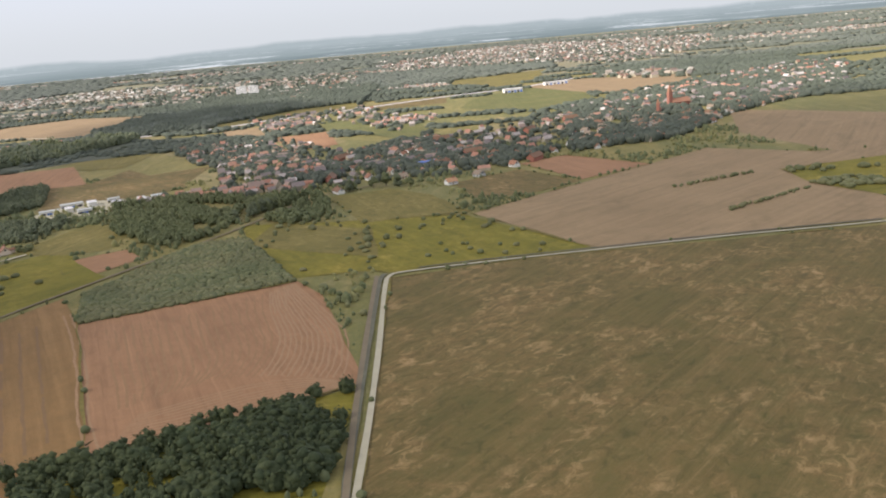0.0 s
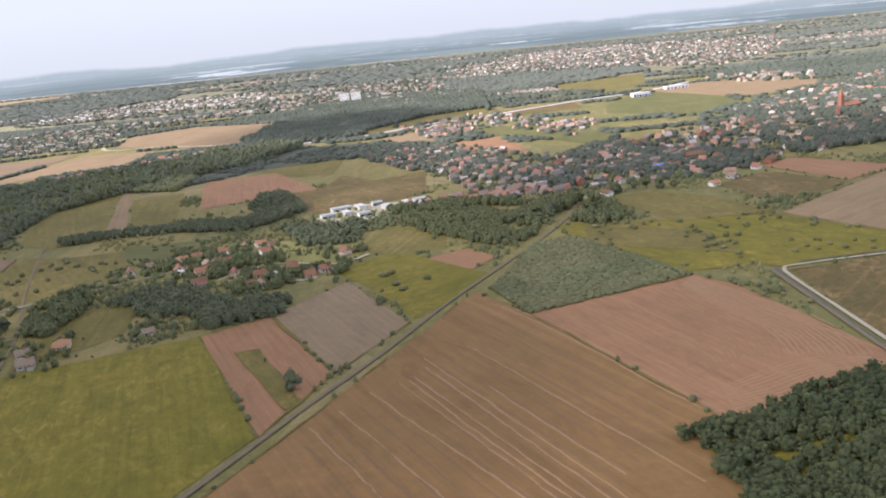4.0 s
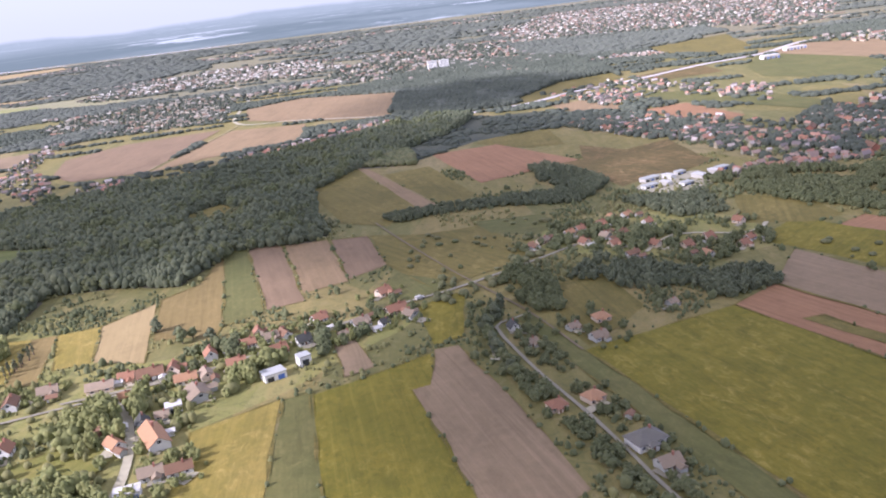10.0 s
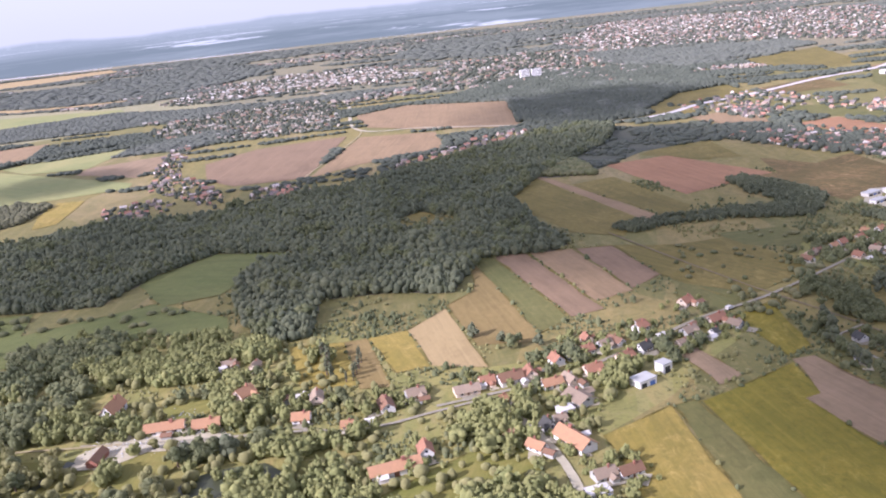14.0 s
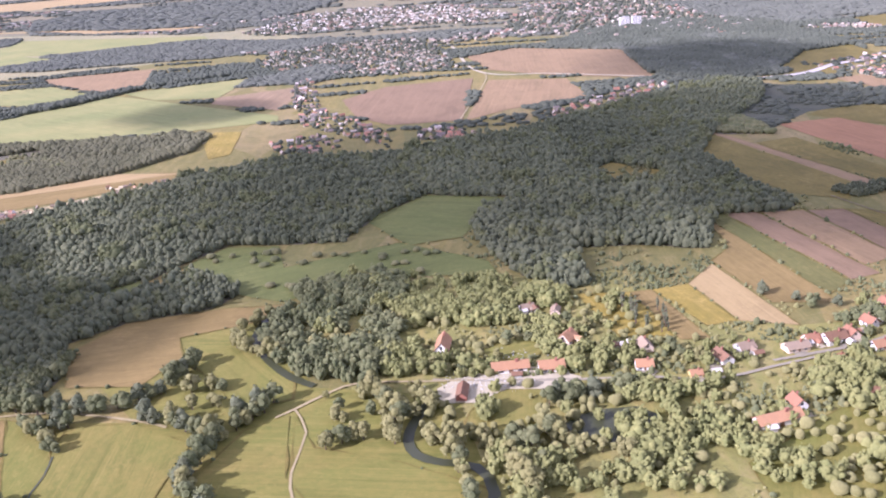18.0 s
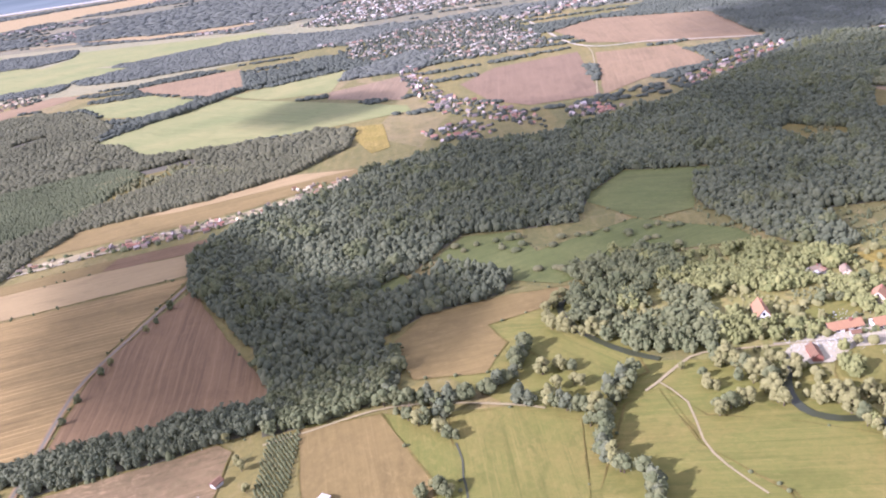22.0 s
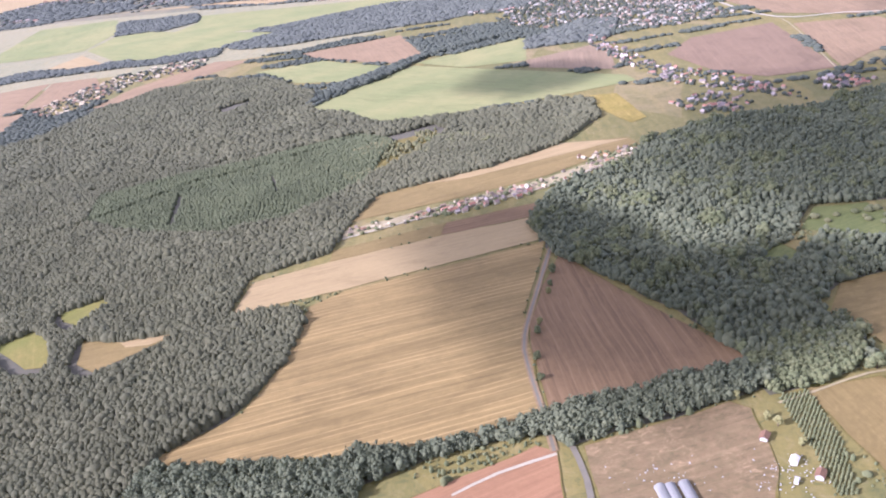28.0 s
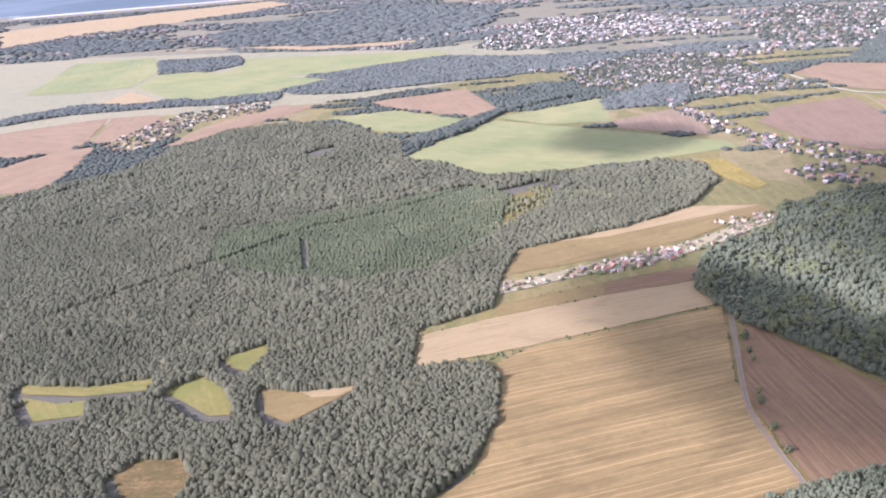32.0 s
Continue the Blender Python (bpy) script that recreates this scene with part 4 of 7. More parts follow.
field("meadow_valley", 2, [(-849, 420), (-829, 453), (-795, 451), (-784, 412), (-717, 447), (-661, 407), (-656, 386), (-712, 388), (-776, 361), (-805, 374), (-826, 405)])
field("grass_gold", 2, [(-871, 310), (-854, 342), (-805, 355), (-767, 357), (-777, 338), (-819, 321), (-810, 300), (-822, 273), (-857, 274)])
field("meadow_lush", 2, [(-807, 294), (-784, 313), (-779, 306), (-751, 269), (-749, 256), (-769, 246), (-788, 274)])
field("meadow_valley", 2, [(-892, 380), (-868, 403), (-858, 380), (-871, 371)])
field("grass_gold", 2, [(-908, 243), (-871, 248), (-846, 195), (-839, 105), (-883, 109)])
field("meadow_lush", 2, [(-870, 248), (-845, 239), (-835, 211), (-836, 177), (-838, 137), (-841, 137), (-846, 195)])
field("meadow_lush", 2, [(-840, 240), (-813, 241), (-784, 225), (-788, 176), (-795, 132), (-838, 136), (-835, 180)])
field("meadow_lush", 2, [(-765, 232), (-748, 242), (-742, 200), (-720, 167), (-719, 123), (-777, 130), (-784, 179)])
field("meadow_lush", 2, [(-745, 241), (-734, 218), (-699, 206), (-669, 189), (-646, 151), (-664, 117), (-717, 123), (-718, 166), (-740, 196)])
field("meadow_lush", 2, [(-678, 223), (-674, 239), (-666, 256), (-642, 258), (-645, 220)])
field("meadow_lush", 2, [(-576, 197), (-530, 231), (-498, 236), (-519, 174), (-555, 150), (-574, 178)])
field("meadow_lush", 2, [(-669, 292), (-650, 305), (-634, 300), (-643, 284), (-663, 283)])
field("meadow_olive", 2, [(-696, 346), (-678, 344), (-675, 330), (-692, 325)])
field("soil_brown", 2, [(-1006, 422), (-974, 360), (-923, 273), (-957, 258), (-997, 250), (-1027, 245), (-1032, 300), (-1031.5, 330), (-1021, 376)], 98)
field("stubble_pale", 2, [(-1222, 379), (-1220, 428), (-1168, 449), (-1089, 475), (-1003, 496), (-1011, 451), (-1150, 402), (-1201, 387)], 17)
field("stubble_gold", 2, [(-1171, 382), (-1150, 399), (-1013, 446), (-1034, 344), (-1030, 243), (-1062, 227), (-1122, 224), (-1217, 226), (-1224, 232), (-1186, 267), (-1173, 314)], 17)
field("soil_brown", 2, [(-1086, 499), (-989, 528), (-1001, 496), (-1089, 475)], 17)
field("grass_gold", 2, [(-1169, 469), (-1087, 499), (-1089, 475), (-1168, 449)])
field("grass_gold", 2, [(-1146, 582), (-984, 660), (-923, 658), (-917, 639), (-1003, 579), (-1085, 547), (-1163, 523)])
field("stubble_pale", 3, [(-1146, 588), (-984, 663), (-923, 654), (-990, 628), (-1068, 597)])
field("meadow_bright", 2, [(-939, 821), (-909, 817), (-895, 715), (-912, 701), (-933, 760)])
field("crop_green", 2, [(-1276, 914), (-1202, 1035), (-1150, 1100), (-886, 894), (-880, 863), (-974, 835), (-1088, 818), (-1164, 810)])
field("crop_green", 2, [(-1408, 1204), (-1304, 1229), (-1191, 1120), (-1235, 1049), (-1319, 1087)])
field("stubble_tan", 2, [(-1362, 1314), (-1193, 1374), (-1134, 1151), (-1166, 1119), (-1305, 1238)])
field("crop_green", 2, [(-1150, 1119), (-987, 1204), (-995, 1043), (-1079, 1048)])
field("soil_grey", 2, [(-995, 1043), (-879, 1100), (-892, 927), (-993, 996)])
field("stubble_tan", 2, [(-2063, 1159), (-1952, 1292), (-1814, 1350), (-1765, 1131), (-1834, 1071)])
field("stubble_tan", 2, [(-1808, 1347), (-1728, 1348), (-1679, 1253), (-1728, 1136), (-1755, 1138)])
field("stubble_tan", 2, [(-1888, 897), (-1824, 1053), (-1788, 1115), (-1736, 1115), (-1714, 976), (-1705, 896), (-1732, 880)])
field("crop_green", 2, [(-2137, 1693), (-2261, 2222), (-2038, 2215), (-1924, 1924), (-1906, 1697), (-2011, 1674)])
field("stubble_pale", 2, [(-1902, 1496), (-1881, 1633), (-1761, 1473), (-1827, 1469)])
field("crop_green", 2, [(-1897, 1693), (-1902, 1863), (-1817, 1866), (-1455, 1594), (-1495, 1555), (-1579, 1475), (-1686, 1457), (-1759, 1506)])
field("crop_green", 2, [(-1755, 2044), (-1259, 1896), (-1226, 1819), (-1476, 1682), (-1597, 1688), (-1745, 1781), (-1720, 1913)])
field("stubble_tan", 2, [(-1629, 1069), (-1606, 1205), (-1513, 1350), (-1444, 1320), (-1480, 1257), (-1551, 1161), (-1589, 1092)])
field("soil_pink", 2, [(-823, 971), (-776, 1052), (-661, 1083), (-676, 812), (-751, 809), (-792, 858)])
field("stubble_tan", 2, [(-641, 1060), (-542, 1037), (-532, 906), (-624, 859), (-673, 811)])
field("stubble_tan", 2, [(-669, 1296), (-592, 1368), (-429, 1278), (-436, 1006), (-557, 1071), (-638, 1145)])
field("stubble_pale", 2, [(-2806, 2841), (-2650, 3173), (-2427, 3352), (-2213, 3575), (-1994, 3942), (-2188, 4342), (-2573, 4174), (-2990, 3953), (-3245, 3664)])
field("stubble_pale", 3, [(-2145, 2401), (-1824, 2261), (-1603, 2100), (-1370, 2065), (-1289, 2144), (-1408, 2161), (-1592, 2193), (-1733, 2278)])
field("waste", 2, [(-1014, 215), (-943, 238), (-935, 232), (-936, 189), (-950, 152), (-1010, 158)])
field("stubble_orange", 2, [(-1100, 185), (-1035, 218), (-1026, 213), (-1025, 160), (-1094, 152)])
field("meadow_lush", 3, [(-1482, 391), (-1435, 381), (-1393, 388), (-1387, 373), (-1432, 369), (-1476, 377)])
field("meadow_lush", 3, [(-1473, 372), (-1446, 362), (-1428, 364), (-1417, 346), (-1451, 342)])
field("meadow_lush", 3, [(-1380, 369), (-1360, 388), (-1340, 368), (-1325, 337), (-1342, 337), (-1360, 353)])
field("meadow_lush", 3, [(-1353, 411), (-1328, 428), (-1321, 417), (-1331, 389), (-1346, 398)])
field("grass_gold", 3, [(-1317, 367), (-1292, 360), (-1254, 363), (-1266, 350), (-1292, 325), (-1308, 337)])
field("meadow_dry", 3, [(-1378, 283), (-1367, 295), (-1345, 295), (-1331, 274), (-1334, 260), (-1364, 260)])
field("stubble_pale", 3, [(-1292, 362), (-1253, 364), (-1268, 352), (-1283, 352)])
field("meadow_olive", 3, [(-1207, 659), (-1155, 733), (-1103, 756), (-1110, 700), (-1167, 617)])
field("meadow_olive", 3, [(-576, 588), (-556, 615), (-519, 580), (-531, 552), (-565, 558)])

# ---- roads, tracks and the river ----
ribbon("track", ROADS["gravel_white"], 1.6, [(-25, 96), (-27, 116), (-28, 157), (-28, 186), (-29, 236), (-31, 296), (-30, 310), (-24, 314), (6, 318), (49, 322), (102, 326), (161, 328), (239, 338)], 0.450, "white gravel farm track with a sharp bend", "track")
ribbon("ditch", FIELD["wood_floor"], 1.9, [(-27, 100), (-29, 144), (-30.4, 163), (-31, 185), (-31.6, 208), (-32.4, 239), (-33, 278), (-33.5, 305), (-32, 313)], 0.446, "dark weedy ditch beside the gravel track", "ditch")
ribbon("ditch", FIELD["wood_floor"], 1.3, [(-20, 318), (6, 321.5), (49, 325), (102, 329), (161, 331.5)], 0.446, "dark weedy ditch beside the gravel track", "ditch")


def windrows(lines, wide, tall, mat, label, share=1.0, seed=3):
    """Low ridges of cut straw along the given lines, broken here and there and slightly wavering."""
    rng = np.random.default_rng(seed)
    verts, faces = [], []
    for n, line in enumerate(lines):
        p = np.array(line, float)
        u = np.concatenate([[0], np.cumsum(np.linalg.norm(np.diff(p, axis=0), axis=1))])
        at = np.arange(0, u[-1], 1.2)
        q = np.stack([np.interp(at, u, p[:, k]) for k in (0, 1)], -1)
        for _ in range(12):
            q[1:-1] = (q[:-2] + q[1:-1] * 2 + q[2:]) / 4
        d = np.gradient(q, axis=0)
        d /= np.linalg.norm(d, axis=1, keepdims=True)
        side = np.stack([-d[:, 1], d[:, 0]], -1)
        wave = np.array([noise.noise((a * 0.12, n * 3.1, 1.0)) * 0.45 + noise.noise((a * 0.5, n * 5.3, 4.0)) * 0.15 for a in at])
        q = q + side * wave[:, None]
        body = np.array([noise.noise((a * 0.09, n * 1.7, 8.0)) for a in at]) * 0.5 + rng.uniform(-0.12, 0.12, len(at)) + 0.5
        for i in range(len(at)):
            w, h, b = wide * (0.5 + body[i]) / 2, tall * (0.5 + body[i]), len(verts)
            verts += [(*(q[i] + side[i] * w), 0.058), (*q[i], 0.066 + h), (*(q[i] - side[i] * w), 0.058)]
            if i and body[i] > 1 - share and body[i - 1] > 1 - share:
                faces += [(b - 3, b - 2, b + 1, b), (b - 2, b - 1, b + 2, b + 1)]
    return tagged(link_mesh("straw_rows", verts, faces, [mat], smooth=True), label, "straw", kind="stuff")


def between(a, b, n):
    a, b = np.array(a, float), np.array(b, float)
    return [a + (b - a) * (i / (n - 1)) for i in range(n)]


BEND = [[(-66, 312), (-57, 293), (-48, 272), (-41, 256), (-38, 241), (-37, 226), (-38, 217)], [(-73, 303), (-69, 282), (-64, 266), (-61, 256), (-59, 245), (-59, 233), (-60, 223)], [(-90, 287), (-83, 265), (-78, 252), (-75, 244), (-73, 238), (-73, 231), (-75, 223)], [(-122, 275), (-112, 252), (-107, 240), (-103, 231), (-99, 223), (-96, 216), (-93, 208)]]
windrows(between(BEND[0], BEND[1], 13), 0.6, 0.035, STRAW, "pale straw rows bending round the stubble field", 0.86, 3)
windrows(between(BEND[1], BEND[2], 8)[1:], 0.6, 0.02, THIN_STRAW, "thin straw rows on the stubble field", 0.75, 4)
windrows(between(BEND[2], BEND[3], 14)[1:], 0.7, 0.02, THIN_STRAW, "faint straw rows on the stubble field", 0.7, 5)
windrows(between([(-87, 204), (-74, 212), (-62, 218), (-49, 220), (-38, 216)], [(-88, 190), (-72, 193), (-61, 200), (-49, 205), (-36, 212)], 10), 0.55, 0.03, STRAW, "pale straw rows along the hedge", 0.8, 6)
windrows(between([(-145, 295), (-132, 271), (-115, 235), (-103, 206), (-91, 184)], [(-143, 296), (-130, 272), (-112.6, 236), (-100.6, 207), (-89, 185)], 2), 0.7, 0.03, STRAW, "pale double track across the stubble", 1.0, 7)
windrows([[(-181, 227), (-162, 193), (-146, 164), (-125, 125)], [(-178, 229), (-159, 192), (-140, 158), (-118, 118)], [(-177, 232), (-156, 193), (-137, 158), (-114, 115)], [(-173, 239), (-152, 197), (-131, 157), (-110, 117)], [(-174, 247), (-148, 197), (-127, 156), (-105, 115)], [(-159, 255), (-138, 216), (-123, 187), (-105, 154)], [(-153, 219), (-136, 186), (-122, 160)], [(-190, 222), (-170, 190), (-152, 162), (-133, 128)], [(-198, 210), (-178, 177), (-160, 147)], [(-205, 200), (-186, 168), (-170, 140)]], 0.6, 0.03, STRAW, "long pale straw rows on the brown stubble", 0.9, 8)
windrows(between([(-150, 285), (-128, 240), (-104, 192)], [(-205, 190), (-170, 130), (-150, 100)], 18), 0.8, 0.02, BROWN_STRAW, "faint straw rows on the brown stubble", 0.7, 9)
ribbon("lane", ROADS["dirt"], 1.5, [(-28, 100), (-29, 122), (-30, 157), (-32, 199), (-34, 266), (-35, 311)], 0.454, "bare dirt strip beside the white track", "lane")
ribbon("lane", ROADS["dirt"], 1.7, [(-234, 160), (-220, 190), (-209, 214), (-190, 252), (-164, 310), (-120, 397), (-100, 443), (-83, 485), (-45, 513)], 0.458, "dirt lane along a hedge between fields", "lane")
ribbon("road", ROADS["concrete_tan"], 1.4, [(-320, 141), (-329, 171), (-332, 183), (-340, 212), (-351, 245), (-358, 270), (-364, 297), (-357, 304), (-348, 309)], 0.462, "narrow pale lane between gardens", "road")
ribbon("lane", ROADS["dirt"], 1.0, [(-333, 264), (-349, 312), (-378, 376), (-408, 450), (-426, 498)], 0.466, "dirt lane beside a mown strip", "lane")
ribbon("road", ROADS["concrete_tan"], 2.2, [(-542, 271), (-519, 277), (-495, 284), (-469, 298), (-441, 317), (-410, 338), (-372, 357), (-311, 400)], 0.470, "worn asphalt village road", "road")
ribbon("road", ROADS["concrete_tan"], 2.0, [(-690, 267), (-666, 264), (-627, 262), (-594, 261), (-571, 257), (-546, 265), (-519, 274)], 0.474, "worn asphalt road through the sunlit village", "road")
ribbon("road", ROADS["gravel_white"], 3.5, [(-492, 177), (-495, 207), (-499, 226), (-507, 249), (-519, 271)], 0.478, "pale village street", "road")
ribbon("ditch", FIELD["scrub_dark"], 0.9, [(-837, 219), (-834.5, 206), (-834.5, 196), (-833, 184), (-836, 165)], 0.487, "narrow overgrown ditch across the meadow", "ditch")
ribbon("path", ROADS["path_tan"], 1.5, [(-754, 241), (-747, 247), (-734, 260), (-722, 267), (-697, 266), (-672, 265)], 0.482, "pale gravel path that forks in a meadow", "path")
ribbon("path", ROADS["path_tan"], 1.0, [(-747, 247), (-739, 229), (-740, 202), (-736, 185), (-727, 167)], 0.486, "narrow pale gravel path across a meadow", "path")
ribbon("path", ROADS["path_tan"], 1.4, [(-922, 234), (-902, 241), (-875, 251), (-849, 252), (-812, 243), (-798, 237)], 0.490, "pale gravel path along the tree row", "path")
ribbon("verge", FIELD["stubble_tan"], 3.6, [(-1027, 213), (-1030, 243), (-1035, 289), (-1035, 318), (-1023, 378), (-1009, 445), (-1003, 485)], 0.490, "trodden dry verge beside the road", "verge")
ribbon("road", ROADS["asphalt"], 1.5, [(-1027, 213), (-1030, 243), (-1035, 289), (-1035, 318), (-1023, 378), (-1009, 445), (-1003, 485)], 0.498, "worn grey asphalt road between ploughed fields", "road")
ribbon("road", ROADS["concrete"], 10.5, [(-360, 953), (-268, 976), (-205, 1031), (-124, 1071), (-6, 1151), (101, 1200), (206, 1300), (306, 1310)], 0.506, "pale concrete highway on flat land", "road")
FIELD_OUTLINES.append([(-366, 962), (-274, 985), (-211, 1040), (-130, 1080), (-12, 1160), (95, 1209), (200, 1309), (300, 1319), (312, 1301), (212, 1291), (107, 1191), (0, 1142), (-118, 1062), (-199, 1022), (-262, 967), (-354, 944)])
ribbon("road", ROADS["path_tan"], 1.7, [(-654, 1142), (-644, 1071), (-679, 814)], 0.510, "pale field road between brown fields", "road")
ribbon("road", ROADS["gravel_white"], 5.2, [(-824, 1871), (-706, 1510), (-654, 1142), (-555, 1084), (-428, 1010)], 0.514, "pale field road towards the town", "road")
ribbon("lane", ROADS["gravel_white"], 2.3, [(-280, 373), (-259, 397), (-223, 385), (-208, 399)], 0.518, "pale gravel lane in the hamlet", "lane")
ribbon("road", ROADS["gravel_white"], 1.8, [(-1166, 489), (-1087, 522), (-1007, 552), (-923, 616)], 0.522, "pale street along a row of houses", "road")
ribbon("road", ROADS["asphalt"], 2.9, [(-1015, 156), (-1015, 192), (-1019, 216)], 0.526, "asphalt road leaving the tree row", "road")
ribbon("track", ROADS["gravel_white"], 1.7, [(-1073, 189), (-1053, 201), (-1026, 211)], 0.530, "pale gravel track over a stubble field", "track")
ribbon("water", ROADS["water"], 4.1, [(-743, 361), (-772, 346), (-780, 329), (-777, 310), (-766, 289), (-753, 274), (-742, 266)], 0.534, "dark winding river between trees", "river")
ribbon("water", ROADS["water"], 4.3, [(-688, 254), (-696, 234), (-698, 220), (-694, 210), (-685, 205), (-672, 201), (-666, 185), (-672, 153)], 0.538, "dark winding river bend between meadows", "river")
sheet("water", ROADS["water"], 0.6, [(-637, 227), (-632, 233), (-621, 237), (-607, 238), (-599, 230), (-602, 218), (-613, 212), (-625, 212), (-635, 218)], "small dark green pond among trees", "pond")
sheet("gravel_yard", ROADS["gravel_white"], 0.43, [(-254, 504), (-233, 540), (-202, 535), (-197, 504), (-220, 481), (-237, 478)], "pale paved yard round the white halls", "yard")
GARDEN_PLOTS = ground_mat("garden_plots", 0.22, 0.6, (0.255, 0.262, 0.066))
sheet("garden_land", GARDEN_PLOTS, 0.022, [(-692, 263), (-658, 265), (-565, 256), (-513, 276), (-486, 244), (-531, 148), (-664, 156)], "village gardens of rough grass", "ground")
sheet("garden_land", GARDEN_PLOTS, 0.025, [(-739, 352), (-699, 386), (-636, 369), (-615, 336), (-588, 295), (-594, 259), (-693, 268), (-719, 298)], "village gardens of rough grass", "ground")
sheet("garden_land", GARDEN_PLOTS, 0.028, [(-734, 378), (-589, 383), (-520, 305), (-468, 310), (-409, 342), (-399, 317), (-448, 259), (-480, 234), (-473, 160), (-532, 171), (-685, 197), (-768, 333)], "village gardens of rough grass", "ground")
sheet("garden_land", GARDEN_PLOTS, 0.031, [(-339, 403), (-315, 455), (-271, 458), (-213, 415), (-216, 362), (-251, 350), (-291, 372)], "village gardens of rough grass", "ground")

# ---- woods ----
RIVER = [[(-321, 139), (-331, 172), (-328, 173), (-318, 140)], [(-330, 169), (-334, 184), (-331, 185), (-327, 170)], [(-333, 181), (-342, 213), (-339, 214), (-330, 182)], [(-341, 209), (-354, 246), (-350, 248), (-337, 211)], [(-352, 243), (-360, 271), (-357, 272), (-349, 244)], [(-360, 268), (-366, 299), (-362, 299), (-356, 268)], [(-367, 297), (-357, 307), (-354, 304), (-364, 294)], [(-360, 305), (-347, 312), (-345, 308), (-358, 301)], [(-740, 359), (-772, 342), (-775, 348), (-743, 365)], [(-768, 346), (-778, 326), (-784, 329), (-774, 349)], [(-777, 332), (-773, 309), (-780, 307), (-784, 330)], [(-775, 313), (-762, 289), (-768, 286), (-781, 310)], [(-765, 293), (-749, 275), (-754, 270), (-770, 288)], [(-753, 278), (-738, 268), (-742, 262), (-757, 272)], [(-684, 255), (-693, 231), (-700, 233), (-691, 257)], [(-692, 235), (-695, 218), (-702, 219), (-699, 236)], [(-695, 223), (-690, 209), (-697, 207), (-702, 221)], [(-694, 214), (-682, 207), (-685, 201), (-697, 208)], [(-686, 209), (-669, 204), (-671, 197), (-688, 202)], [(-669, 204), (-662, 184), (-669, 182), (-676, 202)], [(-662, 186), (-669, 150), (-676, 152), (-669, 188)], [(-637, 227), (-620, 241), (-606, 242), (-596, 234), (-600, 217), (-615, 209), (-636, 212)]]
CLEARINGS = [[(-1482, 391), (-1435, 381), (-1393, 388), (-1387, 373), (-1432, 369), (-1476, 377)], [(-1473, 372), (-1446, 362), (-1428, 364), (-1417, 346), (-1451, 342)], [(-1380, 369), (-1360, 388), (-1340, 368), (-1325, 337), (-1342, 337), (-1360, 353)], [(-1353, 411), (-1328, 428), (-1321, 417), (-1331, 389), (-1346, 398)], [(-1317, 367), (-1292, 360), (-1254, 363), (-1266, 350), (-1292, 325), (-1308, 337)], [(-1378, 283), (-1367, 295), (-1345, 295), (-1331, 274), (-1334, 260), (-1364, 260)], [(-1207, 659), (-1155, 733), (-1103, 756), (-1110, 700), (-1167, 617)]]
CLEARINGS += [[(-1551, 680), (-1431, 684), (-1303, 736), (-1243, 776), (-1243, 780), (-1303, 740), (-1431, 688), (-1551, 684)], [(-1460, 997), (-1291, 891), (-1215, 815), (-1215, 820), (-1291, 896), (-1460, 1002)]]
CLEARINGS += [[(x - 2, y - dy) for x, y in c] for c in CLEARINGS[:6] for dy in (5, 10)]
WEST_WOOD = [(-2098, 625), (-1832, 744), (-1716, 887), (-1626, 949), (-1607, 1056), (-1555, 1154), (-1458, 1187), (-1358, 1122), (-1276, 1001), (-1265, 910), (-1220, 875), (-1164, 806), (-1089, 802), (-975, 823), (-935, 807), (-938, 736), (-984, 660), (-1046, 621), (-1146, 579), (-1163, 523), (-1171, 465), (-1223, 437), (-1225, 383), (-1178, 381), (-1169, 359), (-1173, 314), (-1187, 272), (-1221, 234), (-1223, 218), (-1248, 184), (-1841, 235)]
NEAR_BAND, MID_BAND, FAR_BAND = [(-4000, 0), (0, 0), (0, 460), (-4000, 460)], [(-4000, 460), (0, 460), (0, 730), (-4000, 730)], [(-4000, 730), (0, 730), (0, 2000), (-4000, 2000)]
PLANTATION = [(-1415, 590), (-1432, 667), (-1372, 696), (-1297, 725), (-1188, 779), (-1147, 739), (-1163, 614), (-1220, 544), (-1274, 529), (-1352, 554)]
CLEARINGS += [[(-1193, 651), (-1170, 744), (-1109, 781), (-1088, 755), (-1117, 685), (-1151, 667)], [(-1408, 976), (-1369, 1010), (-1358, 991), (-1381, 948)]]
RIDES = [[(-1512, 505), (-1415, 594), (-1371, 643), (-1334, 675), (-1261, 712), (-1182, 782), (-1180, 778), (-1259, 707), (-1332, 670), (-1369, 637), (-1412, 588), (-1509, 499)], [(-1714, 800), (-1667, 900), (-1540, 946), (-1540, 939), (-1665, 893), (-1711, 794)], [(-1345, 640), (-1338, 638), (-1322, 560), (-1327, 560)], [(-1262, 668), (-1258, 668), (-1240, 612), (-1244, 612)]]
wood("pine_wood", WEST_WOOD, 2.35, 4.6, LEAF["pine"], "dense sunlit pine wood with clearings", CONIFER, CLEARINGS + RIDES + [MID_BAND, FAR_BAND], 11, size=4.3)
wood("mixed_wood", WEST_WOOD, 2.8, 5.0, LEAF["pine"], "dense mixed wood beyond the pines", CONIFER, CLEARINGS + RIDES + [NEAR_BAND, FAR_BAND, PLANTATION], 12, floor=False, size=5.2)
wood("plantation", PLANTATION, 2.5, 4.3, LEAF["plantation"], "even young conifer plantation inside the wood", SLIM, RIDES + [[(-4000, 730), (0, 730), (0, 731)]], 14, floor=False, size=4.2, spread_of=0.12)
